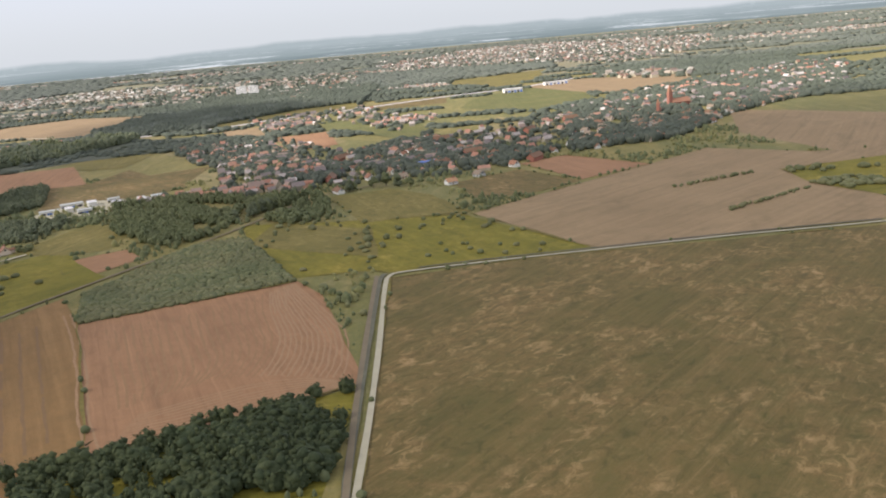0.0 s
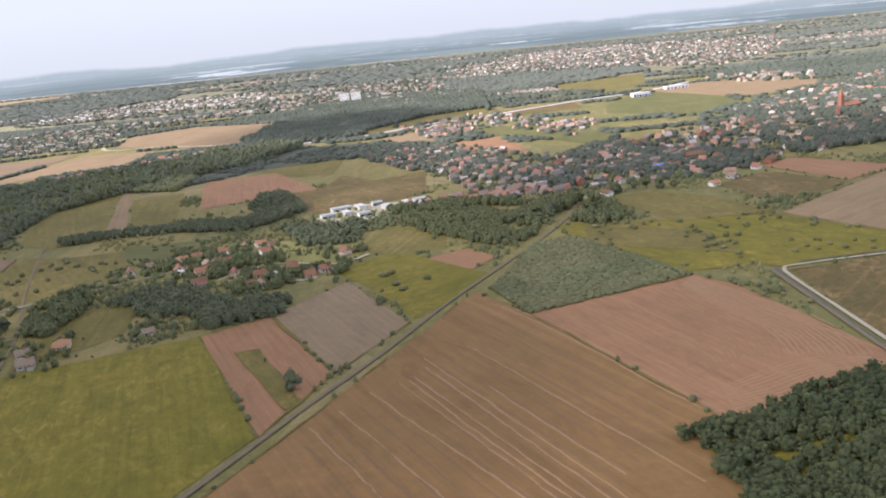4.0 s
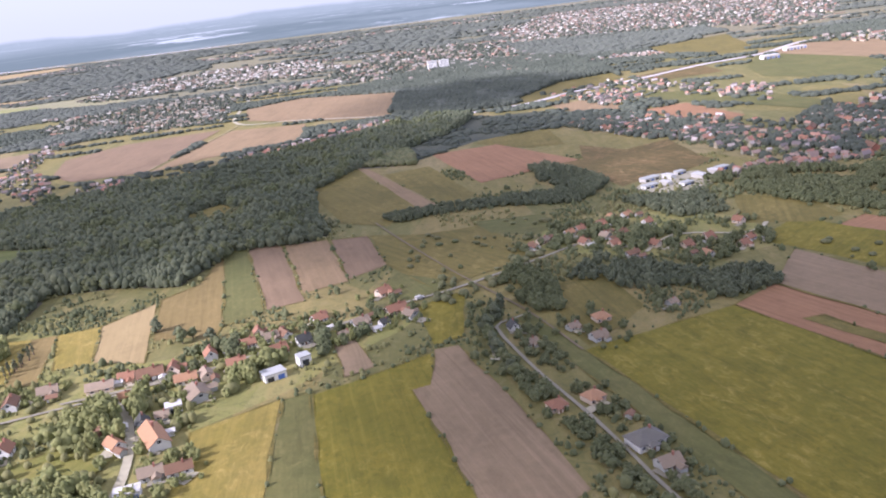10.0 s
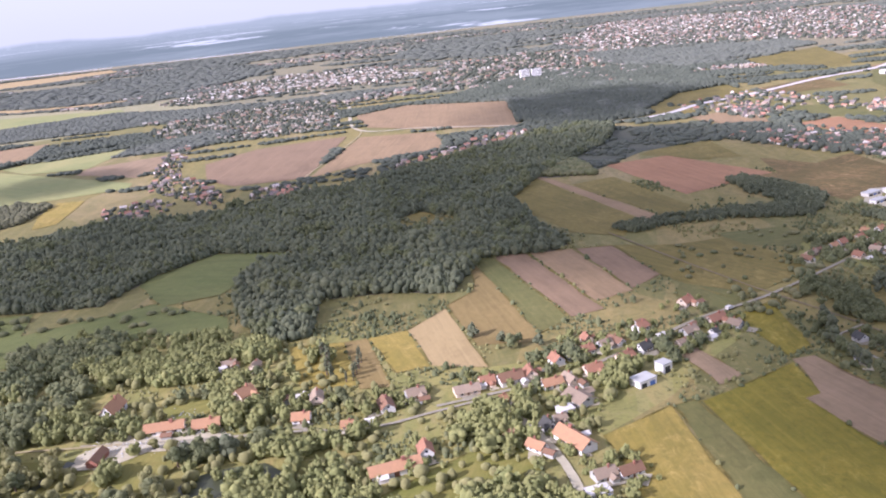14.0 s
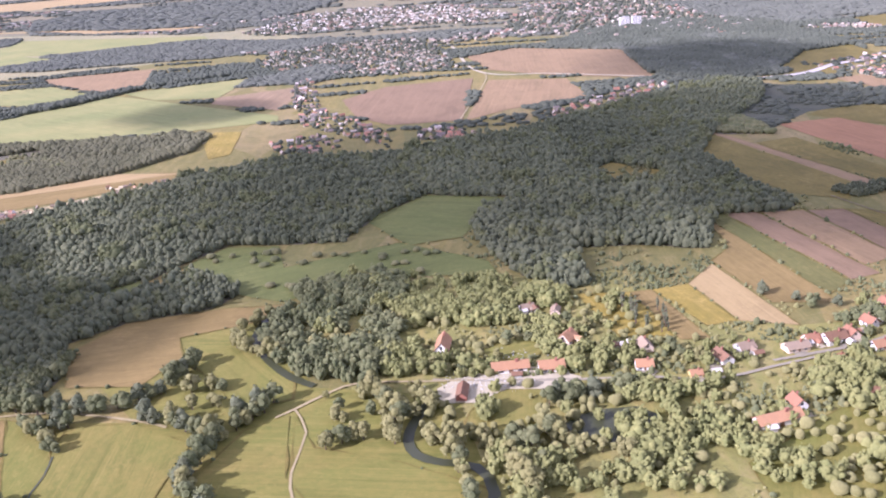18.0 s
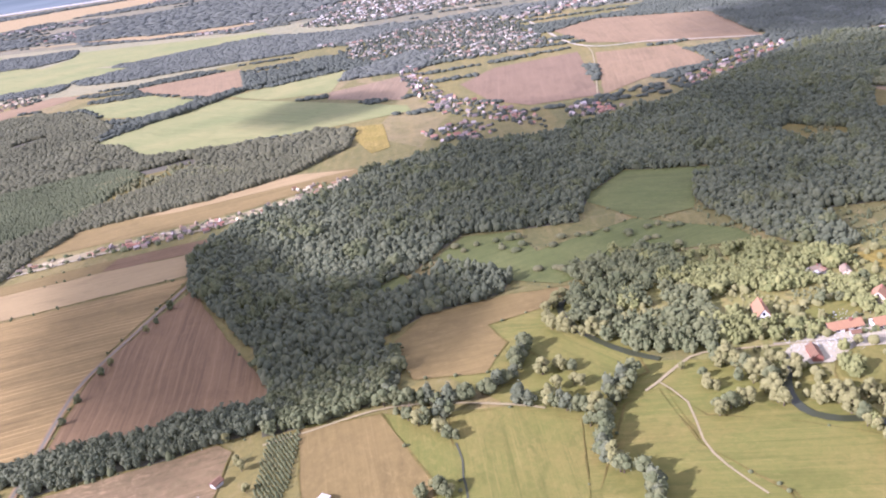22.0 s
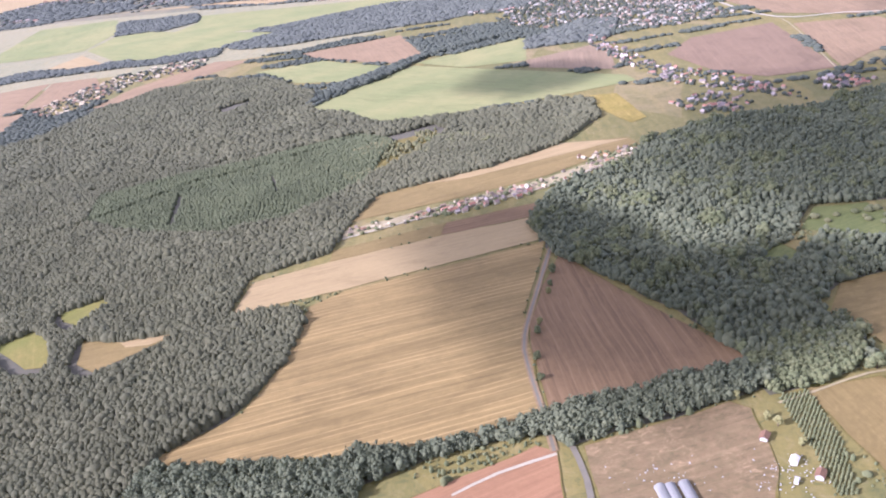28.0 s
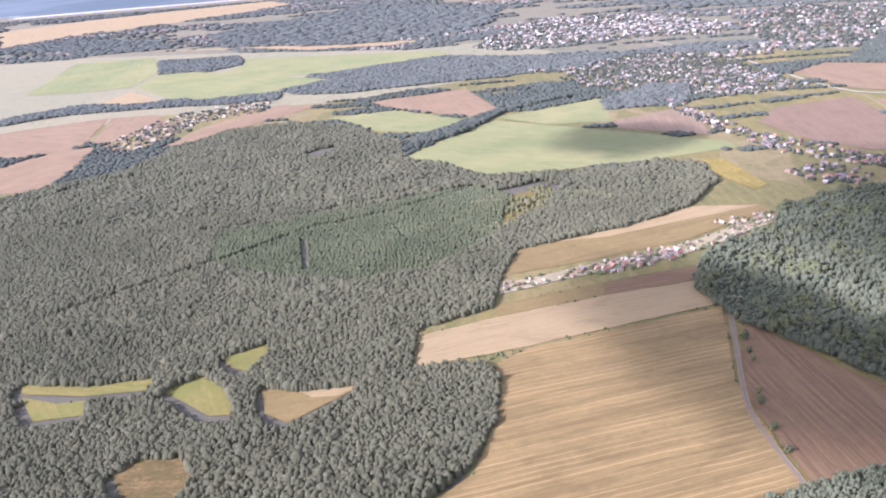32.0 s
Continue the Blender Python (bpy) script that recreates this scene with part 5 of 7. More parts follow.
wood("distant_wood", WEST_WOOD, 4.2, 5.4, LEAF["pine"], "dense mixed wood at its far edge", LOW, CLEARINGS + RIDES + [NEAR_BAND, MID_BAND, PLANTATION], 13, floor=False, size=6.2)

FIELD_OUTLINES.append(WEST_WOOD)
WOODS = [[(-1010, 425), (-1023, 476), (-1006, 534), (-936, 579), (-908, 640), (-840, 671), (-737, 680), (-641, 673), (-651, 530), (-703, 552), (-737, 506), (-753, 453), (-795, 454), (-829, 459), (-849, 429), (-861, 405), (-892, 380), (-859, 388), (-833, 407), (-802, 374), (-811, 357), (-854, 342), (-876, 320), (-863, 283), (-866, 263), (-925, 274), (-947, 329), (-989, 394)], [(-728, 696), (-661, 712), (-582, 778), (-537, 822), (-468, 881), (-372, 961), (-336, 927), (-357, 843), (-443, 713), (-482, 625), (-469, 537), (-455, 482), (-467, 470), (-513, 472), (-532, 411), (-573, 422), (-613, 423), (-606, 365), (-622, 359), (-642, 378), (-668, 448), (-673, 514), (-640, 535), (-700, 562), (-721, 607)], [(-1229, 200), (-1222, 225), (-1138, 219), (-1084, 224), (-1022, 245), (-997, 251), (-957, 260), (-924, 271), (-909, 258), (-931, 244), (-1019, 216), (-1032, 226), (-1079, 218), (-1114, 201), (-1119, 170)], [(-924, 271), (-868, 309), (-862, 287), (-877, 257), (-905, 245), (-924, 241)], [(-766, 378), (-700, 390), (-636, 369), (-615, 336), (-658, 315), (-695, 326), (-695, 295), (-710, 270), (-735, 267), (-756, 274), (-772, 303), (-775, 328)], [(-642, 249), (-565, 256), (-576, 211), (-562, 210), (-580, 181), (-613, 153), (-656, 155), (-659, 217), (-634, 214), (-604, 215), (-596, 234), (-632, 237)], [(-102, 179), (-84, 182), (-32, 212), (-33, 193), (-34, 173), (-60, 127), (-79, 105), (-95, 122), (-101, 161)], [(-199, 472), (-173, 520), (-126, 497), (-115, 428), (-129, 383), (-156, 405), (-181, 456)], [(-424, 512), (-378, 525), (-309, 521), (-311, 610), (-293, 613), (-264, 536), (-291, 488), (-344, 502), (-380, 502), (-410, 492)], [(-493, 818), (-454, 849), (-402, 739), (-401, 682), (-453, 696)], [(-326, 347), (-304, 381), (-274, 336), (-233, 331), (-236, 309), (-264, 299), (-275, 320), (-305, 321)], [(-269, 479), (-220, 473), (-215, 429), (-247, 428)], [(-360, 345), (-349, 376), (-333, 353), (-332, 307), (-348, 312)], [(-331, 151), (-351, 212), (-368, 258), (-364, 316), (-336, 251), (-325, 207), (-339, 213), (-317, 149)], [(-207, 507), (-165, 515), (-141, 464), (-132, 408), (-148, 392), (-182, 439)], [(-125, 488), (-82, 486), (-62, 425), (-77, 412), (-107, 436)]]
MEADOW_HOLES = [[(-737, 506), (-703, 549), (-627, 528), (-660, 506), (-676, 451), (-711, 440), (-741, 489)], [(-576, 588), (-556, 615), (-519, 580), (-531, 552), (-565, 558)], [(-892, 380), (-868, 403), (-858, 380), (-871, 371)]]
wood("river_wood", [(-1010, 425), (-1023, 476), (-1006, 534), (-936, 579), (-908, 640), (-840, 671), (-737, 680), (-641, 673), (-651, 530), (-703, 552), (-737, 506), (-753, 453), (-795, 454), (-829, 459), (-849, 429), (-861, 405), (-892, 380), (-859, 388), (-833, 407), (-802, 374), (-811, 357), (-854, 342), (-876, 320), (-863, 283), (-866, 263), (-925, 274), (-947, 329), (-989, 394)], 3.2, 6.0, LEAF["dark"], "dense dark deciduous wood along the valley", CANOPY, MEADOW_HOLES + RIVER, 21, True, False, 5.8, 0.5, 0.36)
wood("river_wood", [(-728, 696), (-661, 712), (-582, 778), (-537, 822), (-468, 881), (-372, 961), (-336, 927), (-357, 843), (-443, 713), (-482, 625), (-469, 537), (-455, 482), (-467, 470), (-513, 472), (-532, 411), (-573, 422), (-613, 423), (-606, 365), (-622, 359), (-642, 378), (-668, 448), (-673, 514), (-640, 535), (-700, 562), (-721, 607)], 3.3, 6.0, LEAF["dark"], "dense dark wood beside the valley meadows", CANOPY, MEADOW_HOLES, 22, True, False, 6.0, 0.5, 0.36)
for line, seed in ((WOODS[0], 55), (WOODS[1], 56)):
    wood("tall_trees", line, 10.5, 8.0, LEAF["mixed"], "tall broad trees standing out of the dark wood", CLUSTER, MEADOW_HOLES + RIVER, seed, False, True, 7.2, 0.52, 0.3)
wood("valley_wood", [(-536, 1397), (-332, 1699), (-116, 1546), (-116, 1143), (-282, 988), (-388, 964), (-446, 1063)], 4.1, 5.8, LEAF["far"], "dark wood on the far side of the valley", ROUND_LOW, FIELD_OUTLINES, 23, size=6.4)
wood("tree_belt", [(-1229, 200), (-1222, 225), (-1138, 219), (-1084, 224), (-1022, 245), (-997, 251), (-957, 260), (-924, 271), (-909, 258), (-931, 244), (-1019, 216), (-1032, 226), (-1079, 218), (-1114, 201), (-1119, 170)], 3.5, 6.1, LEAF["dark"], "dense belt of dark trees beside the ploughed field", CLUSTER, (), 24)
wood("tree_belt", [(-924, 271), (-868, 309), (-862, 287), (-877, 257), (-905, 245), (-924, 241)], 4.1, 6.4, LEAF["mixed"], "dense group of trees at the field corner", CLUSTER, (), 25)
orchard_rng = np.random.default_rng(26)
rows = spread([(-921, 240), (-906, 242), (-905, 204), (-912, 169), (-920, 170), (-919, 198)], 1.9, orchard_rng, (), 0.08)
many("orchard", ROUND, rows, orchard_rng.uniform(1.0, 1.6, len(rows)), orchard_rng.uniform(1.2, 2.0, len(rows)), orchard_rng, LEAF["mixed"], "young orchard trees in close rows", "trees")
# darker leaves west, paler east: cloud shade partly put into the leaf colour
wood("riverside_trees", [(-766, 378), (-712, 388), (-706, 330), (-712, 272), (-735, 267), (-756, 274), (-772, 303), (-775, 328)], 4.8, 6.8, LEAF["mixed"], "dark leafy trees in the river loop", CLUSTER, RIVER + HOUSE_GAPS, 27, False, True, 6.4, 0.7, 0.36)
wood("riverside_trees", [(-712, 388), (-700, 390), (-636, 369), (-615, 336), (-658, 315), (-695, 326), (-695, 295), (-712, 272), (-706, 330)], 4.8, 6.4, LEAF["garden"], "sunlit trees behind the tall house", CLUSTER, RIVER + HOUSE_GAPS, 57, False, True, 6.0, 0.58, 0.36)
wood("garden_trees", [(-642, 249), (-565, 256), (-576, 211), (-562, 210), (-580, 181), (-613, 153), (-656, 155), (-659, 217), (-634, 214), (-604, 215), (-596, 234), (-632, 237)], 5.0, 6.2, LEAF["garden"], "sunlit silvery trees round the pond", CLUSTER, RIVER, 28, False, True, 6.2, 0.30)
HEDGE_GAPS = [[(-76, 192), (-66, 199), (-56, 196), (-62, 189), (-72, 188)], [(-42, 209), (-31, 211), (-31, 193), (-44, 196)], [(-60, 144), (-57, 155), (-49, 161), (-37, 163), (-27, 162), (-29, 142)]]
wood("hedge_wood", [(-102, 179), (-84, 182), (-32, 212), (-33, 193), (-34, 173), (-36, 140), (-60, 120), (-79, 105), (-95, 122), (-101, 161)], 2.7, 3.8, LEAF["hedge"], "low dark wood beside the stubble field", CLUSTER, HEDGE_GAPS, 29, False, True, 4.2, 0.92, 0.34)
hedge_rng = np.random.default_rng(129)
edge = np.array([(-105, 176), (-99, 178), (-93, 178), (-86, 177), (-83, 183), (-79, 187), (-74, 189), (-69, 193), (-65, 197), (-62, 196), (-58, 198), (-54, 200), (-50, 202), (-43, 206), (-35, 208), (-34, 209)]) + hedge_rng.normal(0, 0.5, (16, 2))
many("hedge_trees", CLUSTER, edge, hedge_rng.uniform(3.6, 5.4, 16), hedge_rng.uniform(3.2, 4.6, 16), hedge_rng, LEAF["hedge"], "dark trees in a row along the stubble field", "trees")
wood("field_wood", [(-199, 472), (-173, 520), (-126, 497), (-115, 428), (-129, 383), (-156, 405), (-181, 456)], 3.2, 4.6, LEAF["mixed"], "dark field wood between meadows and houses", CLUSTER, (), 30, False, True, 3.8, 0.62)
wood("field_wood", [(-424, 512), (-378, 525), (-309, 521), (-311, 610), (-293, 613), (-264, 536), (-291, 488), (-344, 502), (-380, 502), (-410, 492)], 3.2, 4.6, LEAF["dark"], "dark field wood between meadows and houses", CLUSTER, (), 31, False, True, 3.8, 0.95)
wood("field_wood", [(-326, 347), (-304, 381), (-274, 336), (-233, 331), (-236, 309), (-264, 299), (-275, 320), (-305, 321)], 3.2, 4.6, LEAF["dark"], "dark field wood between meadows and houses", CLUSTER, (), 33, False, True, 3.8, 0.62)
wood("field_wood", [(-269, 479), (-220, 473), (-215, 429), (-247, 428)], 3.2, 4.6, LEAF["dark"], "dark field wood between meadows and houses", CLUSTER, (), 34, False, True, 3.8, 0.95)
wood("field_wood", [(-360, 345), (-349, 376), (-333, 353), (-332, 307), (-348, 312)], 3.2, 4.6, LEAF["mixed"], "dark field wood between meadows and houses", CLUSTER, (), 35, False, True, 3.8, 0.62)
wood("field_wood", [(-207, 507), (-165, 515), (-141, 464), (-132, 408), (-148, 392), (-182, 439)], 3.2, 4.6, LEAF["mixed"], "dark field wood between meadows and houses", CLUSTER, (), 37, False, True, 3.8, 0.62)
wood("field_wood", [(-125, 488), (-82, 486), (-62, 425), (-77, 412), (-107, 436)], 3.2, 4.6, LEAF["mixed"], "dark field wood between meadows and houses", CLUSTER, (), 38, False, True, 3.8, 0.62)
wood("round_wood", [(-493, 818), (-454, 849), (-402, 739), (-401, 682), (-453, 696)], 3.5, 4.1, LEAF["scrub"], "dense even-aged plantation of low trees", ROUND, (), 32)
wood("garden_trees", [(-331, 151), (-351, 212), (-368, 258), (-364, 316), (-336, 251), (-325, 207), (-339, 213), (-317, 149)], 3.2, 3.2, LEAF["mixed"], "garden trees along the lane", CLUSTER, HOUSE_GAPS + RIVER, 36, False, True, 3.2, 0.95)
TONGUE_WOOD = [(-1555, 1515), (-1497, 1444), (-1410, 1419), (-1320, 1444), (-1218, 1459), (-1115, 1468), (-1038, 1524), (-960, 1555), (-893, 1580), (-950, 1660), (-1070, 1710), (-1151, 1754), (-1262, 1807), (-1370, 1835), (-1460, 1810), (-1510, 1700)]
HILL_WOOD = [(-1764, 2160), (-1579, 2130), (-1380, 2190), (-1200, 2240), (-1120, 2450), (-1086, 2999), (-1465, 3300), (-1850, 3050), (-2050, 2750), (-1870, 2300)]
TOWN_WOOD = [(-1027, 1109), (-973, 1195), (-896, 1286), (-839, 1261), (-878, 1114), (-945, 1119)]
NORTH_WOOD = [(-194, 1746), (-49, 1916), (217, 1815), (211, 1650), (23, 1560), (-121, 1478)]
for n, (line, gap) in enumerate((
        (TONGUE_WOOD, 6.0), (HILL_WOOD, 15.0), (TOWN_WOOD, 5.5), (NORTH_WOOD, 7.0),
        ([(-1998, 2130), (-1775, 2086), (-1719, 1939), (-1779, 1846), (-1902, 1863)], 7.0),
        ([(-1955, 1486), (-1902, 1504), (-1754, 1492), (-1650, 1467), (-1535, 1477), (-1529, 1402), (-1619, 1395), (-1717, 1412), (-1852, 1411), (-1914, 1408), (-2007, 1346), (-2038, 1403)], 5.5),
        ([(-520, 1302), (-412, 1342), (-223, 1383), (-150, 1280), (-218, 1187), (-280, 987), (-417, 1039)], 5.5),
        ([(-2655, 2700), (-2480, 2900), (-2200, 2700), (-2060, 2420), (-2300, 2390)], 12.0),
        ([(-720, 2700), (-500, 3500), (-150, 3400), (-330, 2600), (-560, 2500)], 17.0),
        ([(-3300, 4000), (-2900, 4330), (-1500, 4360), (-700, 4300), (-900, 3700), (-1500, 3450), (-1950, 4000), (-2300, 4300)], 24.0))):
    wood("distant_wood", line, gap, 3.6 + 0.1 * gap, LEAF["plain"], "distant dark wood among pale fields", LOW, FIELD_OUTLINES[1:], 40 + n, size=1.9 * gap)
    FIELD_OUTLINES.append(line)
wood("tree_row", [(-1282, 930), (-1235, 1049), (-1134, 1172), (-1071, 1252), (-996, 1248), (-1134, 1151), (-1187, 1045), (-1257, 963)], 4.6, 5.8, LEAF["far"], "row of trees between pale green crops", ROUND, (), 50)
wood("village_trees", [(112, 849), (271, 1026), (488, 1235), (525, 1143), (390, 854), (231, 708), (153, 594), (76, 572)], 4.1, 3.8, LEAF["far"], "dark garden trees among village houses", ROUND, (), 60, False, True, 4.6, 0.66)
wood("village_trees", [(-82, 671), (-20, 737), (10, 644), (74, 587), (33, 548), (-40, 542), (-65, 578)], 4.1, 3.8, LEAF["far"], "dark garden trees among village houses", ROUND, (), 61, False, True, 4.6, 0.66)
wood("village_trees", [(-273, 811), (-188, 815), (-102, 625), (-65, 578), (-88, 525), (-141, 595)], 4.1, 3.8, LEAF["far"], "dark garden trees among village houses", ROUND, (), 62, False, True, 4.6, 0.66)
wood("scrub", [(-148, 320), (-135, 283), (-66, 314), (-102, 395), (-124, 389)], 1.6, 1.5, LEAF["scrub"], "dense low green scrub in a square patch", ROUND, (), 70, False)
wood("scrub", [(-449, 788), (-343, 919), (-233, 896), (-275, 785), (-341, 764), (-399, 699)], 5, 2.4, LEAF["far"], "dark overgrown scrub field", LOW, (), 71, False, True)
wood("village_trees", [(-743, 396), (-640, 366), (-602, 355), (-572, 285), (-538, 276), (-519, 271), (-480, 294), (-469, 304), (-442, 309), (-484, 235), (-473, 160), (-532, 171), (-685, 197), (-768, 333)], 5.0, 6.0, LEAF["garden"], "sunlit garden trees among the village houses", CLUSTER, HOUSE_GAPS, 72, False, True, 5.6, 0.28)
wood("village_trees", [(-743, 396), (-640, 366), (-602, 355), (-572, 285), (-538, 276), (-519, 271), (-480, 294), (-469, 304), (-442, 309), (-484, 235), (-473, 160), (-532, 171), (-685, 197), (-768, 333)], 6.5, 3.2, LEAF["olive"], "pale sunlit fruit trees and shrubs in gardens", ROUND, HOUSE_GAPS, 75, False, True, 3.4, 0.5)
wood("village_trees", [(-520, 305), (-467, 323), (-417, 361), (-398, 323), (-429, 299), (-459, 267), (-485, 253)], 4.6, 4.6, LEAF["mixed"], "garden trees along the village road", CLUSTER, HOUSE_GAPS, 73, False, True, 5.0, 0.42)
wood("village_trees", [(-339, 403), (-315, 455), (-271, 458), (-213, 415), (-216, 362), (-251, 350), (-291, 372)], 4.6, 4.4, LEAF["mixed"], "garden trees among the hamlet houses", CLUSTER, HOUSE_GAPS, 74, False, True, 4.8, 0.42)
wood("bushes", [(-75, 316), (-39, 292), (-35, 266), (-55, 296)], 5, 1.6, LEAF["scrub"], "scattered dark bushes on rough grass", ROUND, (), 81, False, True, 2.6, 0.6)
wood("bushes", [(-111, 425), (0, 407), (49, 324), (-30, 314), (-71, 318)], 9, 1.6, LEAF["scrub"], "scattered dark bushes on rough grass", ROUND, (), 82, False, True, 2.4, 0.42)
wood("bushes", [(106, 429), (153, 451), (152, 447), (105, 425)], 2.4, 1.6, LEAF["scrub"], "scattered dark bushes on rough grass", ROUND, (), 83, False, True, 1.8, 1)
wood("bushes", [(114, 370), (164, 404), (163, 400), (114, 367)], 2.2, 1.4, LEAF["scrub"], "scattered dark bushes on rough grass", ROUND, (), 84, False, True, 1.8, 1)
wood("bushes", [(170, 450), (218, 441), (186, 378), (167, 409)], 5, 2.4, LEAF["scrub"], "scattered dark bushes on rough grass", ROUND, (), 85, False, True, 4, 0.6)
wood("bushes", [(-577, 598), (-511, 612), (-449, 508), (-458, 490), (-503, 495), (-531, 543)], 4, 2.4, LEAF["scrub"], "scattered dark bushes on rough grass", ROUND, (), 86, False, True, 3, 0.42)
wood("bushes", [(-322, 387), (-287, 444), (-268, 457), (-270, 437), (-309, 415)], 5, 2.4, LEAF["scrub"], "scattered dark bushes on rough grass", ROUND, (), 87, False, True, 3, 0.3)
wood("bushes", [(-384, 386), (-351, 384), (-305, 408), (-310, 388), (-367, 344), (-393, 322)], 5, 2.8, LEAF["scrub"], "scattered dark bushes on rough grass", ROUND, (), 88, False, True, 3.6, 0.5)
wood("bushes", [(-430, 462), (-331, 430), (-339, 389), (-388, 361), (-415, 405)], 8, 1.8, LEAF["scrub"], "scattered dark bushes on rough grass", ROUND, (), 89, False, True, 2.6, 0.21)
wood("bushes", [(-1214, 678), (-1150, 752), (-1091, 763), (-1038, 695), (-1106, 646), (-1167, 602)], 3.4, 4, LEAF["scrub"], "scattered dark bushes on rough grass", ROUND, (), 90, False, True, 3.2, 0.45)
wood("bushes", [(-843, 437), (-717, 447), (-655, 404), (-712, 384), (-792, 367)], 11, 3, LEAF["scrub"], "scattered dark bushes on rough grass", ROUND, (), 91, False, True, 5, 0.3)
wood("bushes", [(-308, 480), (-162, 496), (-134, 385), (-177, 292), (-214, 352), (-263, 368)], 11, 1.8, LEAF["scrub"], "scattered dark bushes on rough grass", ROUND, (), 92, False, True, 3, 0.18)
wood("bushes", [(-55, 296), (7, 462), (26, 470), (55, 455), (2, 405), (-50, 414)], 9, 1.8, LEAF["scrub"], "scattered dark bushes on rough grass", ROUND, (), 93, False, True, 3, 0.18)
wood("bushes", [(-405, 476), (-347, 481), (-288, 458), (-319, 367), (-365, 363)], 9, 1.8, LEAF["scrub"], "scattered dark bushes on rough grass", ROUND, (), 94, False, True, 3, 0.21)
sheet("garden_land", FIELD["meadow_yellow"], 0.034, [(-102, 179), (-84, 182), (-32, 212), (-33, 193), (-34, 173), (-34, 135), (-60, 120), (-79, 105), (-95, 122), (-101, 161)], "rough grass between low trees", "ground")
wood("hedge", [(-236, 160), (-223, 191), (-211, 215), (-192, 253), (-166, 311), (-122, 398), (-121, 392), (-166, 303), (-190, 250), (-208, 210), (-221, 187), (-233, 160)], 3, 1.3, LEAF["scrub"], "ragged hedge along the dirt lane", ROUND, (), 96, False, True, 2.0, 0.4)
bush_rng = np.random.default_rng(15)
bush_at = np.array(MARGIN_BUSHES)
many("bushes", ROUND, bush_at, bush_rng.uniform(1.0, 2.6, len(bush_at)), bush_rng.uniform(0.8, 2.2, len(bush_at)), bush_rng, LEAF["mixed"], "small dark bushes along the field margins", "bushes")


def rough_ground(x0, x1, y0, y1, gap, share, seed, mat, label, wide, tall):
    """Bushes and young trees in loose groups on land that is neither field, road nor wood."""
    rng = np.random.default_rng(seed)
    q = spread([(x0, y0), (x1, y0), (x1, y1), (x0, y1)], gap, rng, FIELD_OUTLINES + WOODS, 0.6)
    lump = np.array([noise.fractal((x * 0.02, y * 0.02, seed), 0.8, 2.2, 4) for x, y in q])
    q = q[lump + rng.uniform(-0.2, 0.2, len(q)) > share]
    roads = np.array(ROAD_POINTS)
    near = np.array([np.min(np.abs(roads - p).sum(1)) for p in q])
    q = q[near > 5.0]
    s = np.exp(rng.normal(0, 0.45, len(q))).clip(0.4, 2.6)
    many("bushes", ROUND_LOW + SLIM, q, wide * s, tall * s * rng.uniform(0.7, 1.3, len(q)), rng, mat, label, "bushes")


rough_ground(-720, 220, 120, 640, 2.6, 0.22, 201, LEAF["mixed"], "loose groups of dark bushes on rough grass", 1.5, 1.4)
rough_ground(-720, 220, 120, 640, 3.4, 0.30, 202, LEAF["olive"], "loose groups of pale green shrubs on rough grass", 1.5, 1.3)
rough_ground(-1200, -700, 120, 420, 3.2, 0.30, 203, LEAF["mixed"], "loose groups of bushes between fields and woods", 1.6, 1.5)
garden_rng = np.random.default_rng(205)
for lot, leaf, words in ((VILLAGE_AT, "garden", "small sunlit trees and hedges round the houses"), (H3 + LANE_H, "mixed", "small dark trees and hedges round the houses")):
    at = np.array([p for p in lot for _ in range(11)], float)
    ang, far = garden_rng.uniform(0, 6.3, len(at)), garden_rng.uniform(5.5, 13, len(at))
    at += np.stack([far * np.cos(ang), far * np.sin(ang)], -1)
    roads = np.array(ROAD_POINTS)
    at = at[np.array([np.min(np.abs(roads - p).sum(1)) for p in at]) > 3.5]
    s = np.exp(garden_rng.normal(0, 0.4, len(at))).clip(0.4, 2.0)
    many("garden_bushes", CLUSTER, at, 2.4 * s, 2.4 * s, garden_rng, LEAF[leaf], words, "bushes")

yard_rng = np.random.default_rng(31)
for n, (x, y) in enumerate(YARDS):
    a, w, d = yard_rng.uniform(0, 3.1), yard_rng.uniform(2.5, 5), yard_rng.uniform(1.5, 3.5)
    x, y = x + yard_rng.uniform(-5, 5), y - yard_rng.uniform(2, 6)
    ring = [(float(x + u * w * math.cos(a) - v * d * math.sin(a)), float(y + u * w * math.sin(a) + v * d * math.cos(a))) for u, v in ((-1, -1), (1, -0.8), (0.9, 1), (-0.8, 0.9))]
    sheet("yard", ROADS["gravel_white" if n % 2 else "concrete_tan"], 0.43 + 0.0004 * n, ring, "pale gravel yard beside a house", "yard", 0.7)
sheet("yard", ROADS["gravel_white"], 0.47, [(-688, 259), (-674, 272), (-642, 275), (-626, 264), (-629, 254), (-658, 256), (-672, 246), (-686, 247)], "pale rubble yard behind the tall house", "yard", 0.8)
sheet("yard", ROADS["path_tan"], 0.44, [(-1167, 506), (-1086, 538), (-1004, 572), (-926, 625), (-926, 606), (-1002, 551), (-1082, 521), (-1164, 489)], "pale trodden land between the house row", "yard", 1.0)


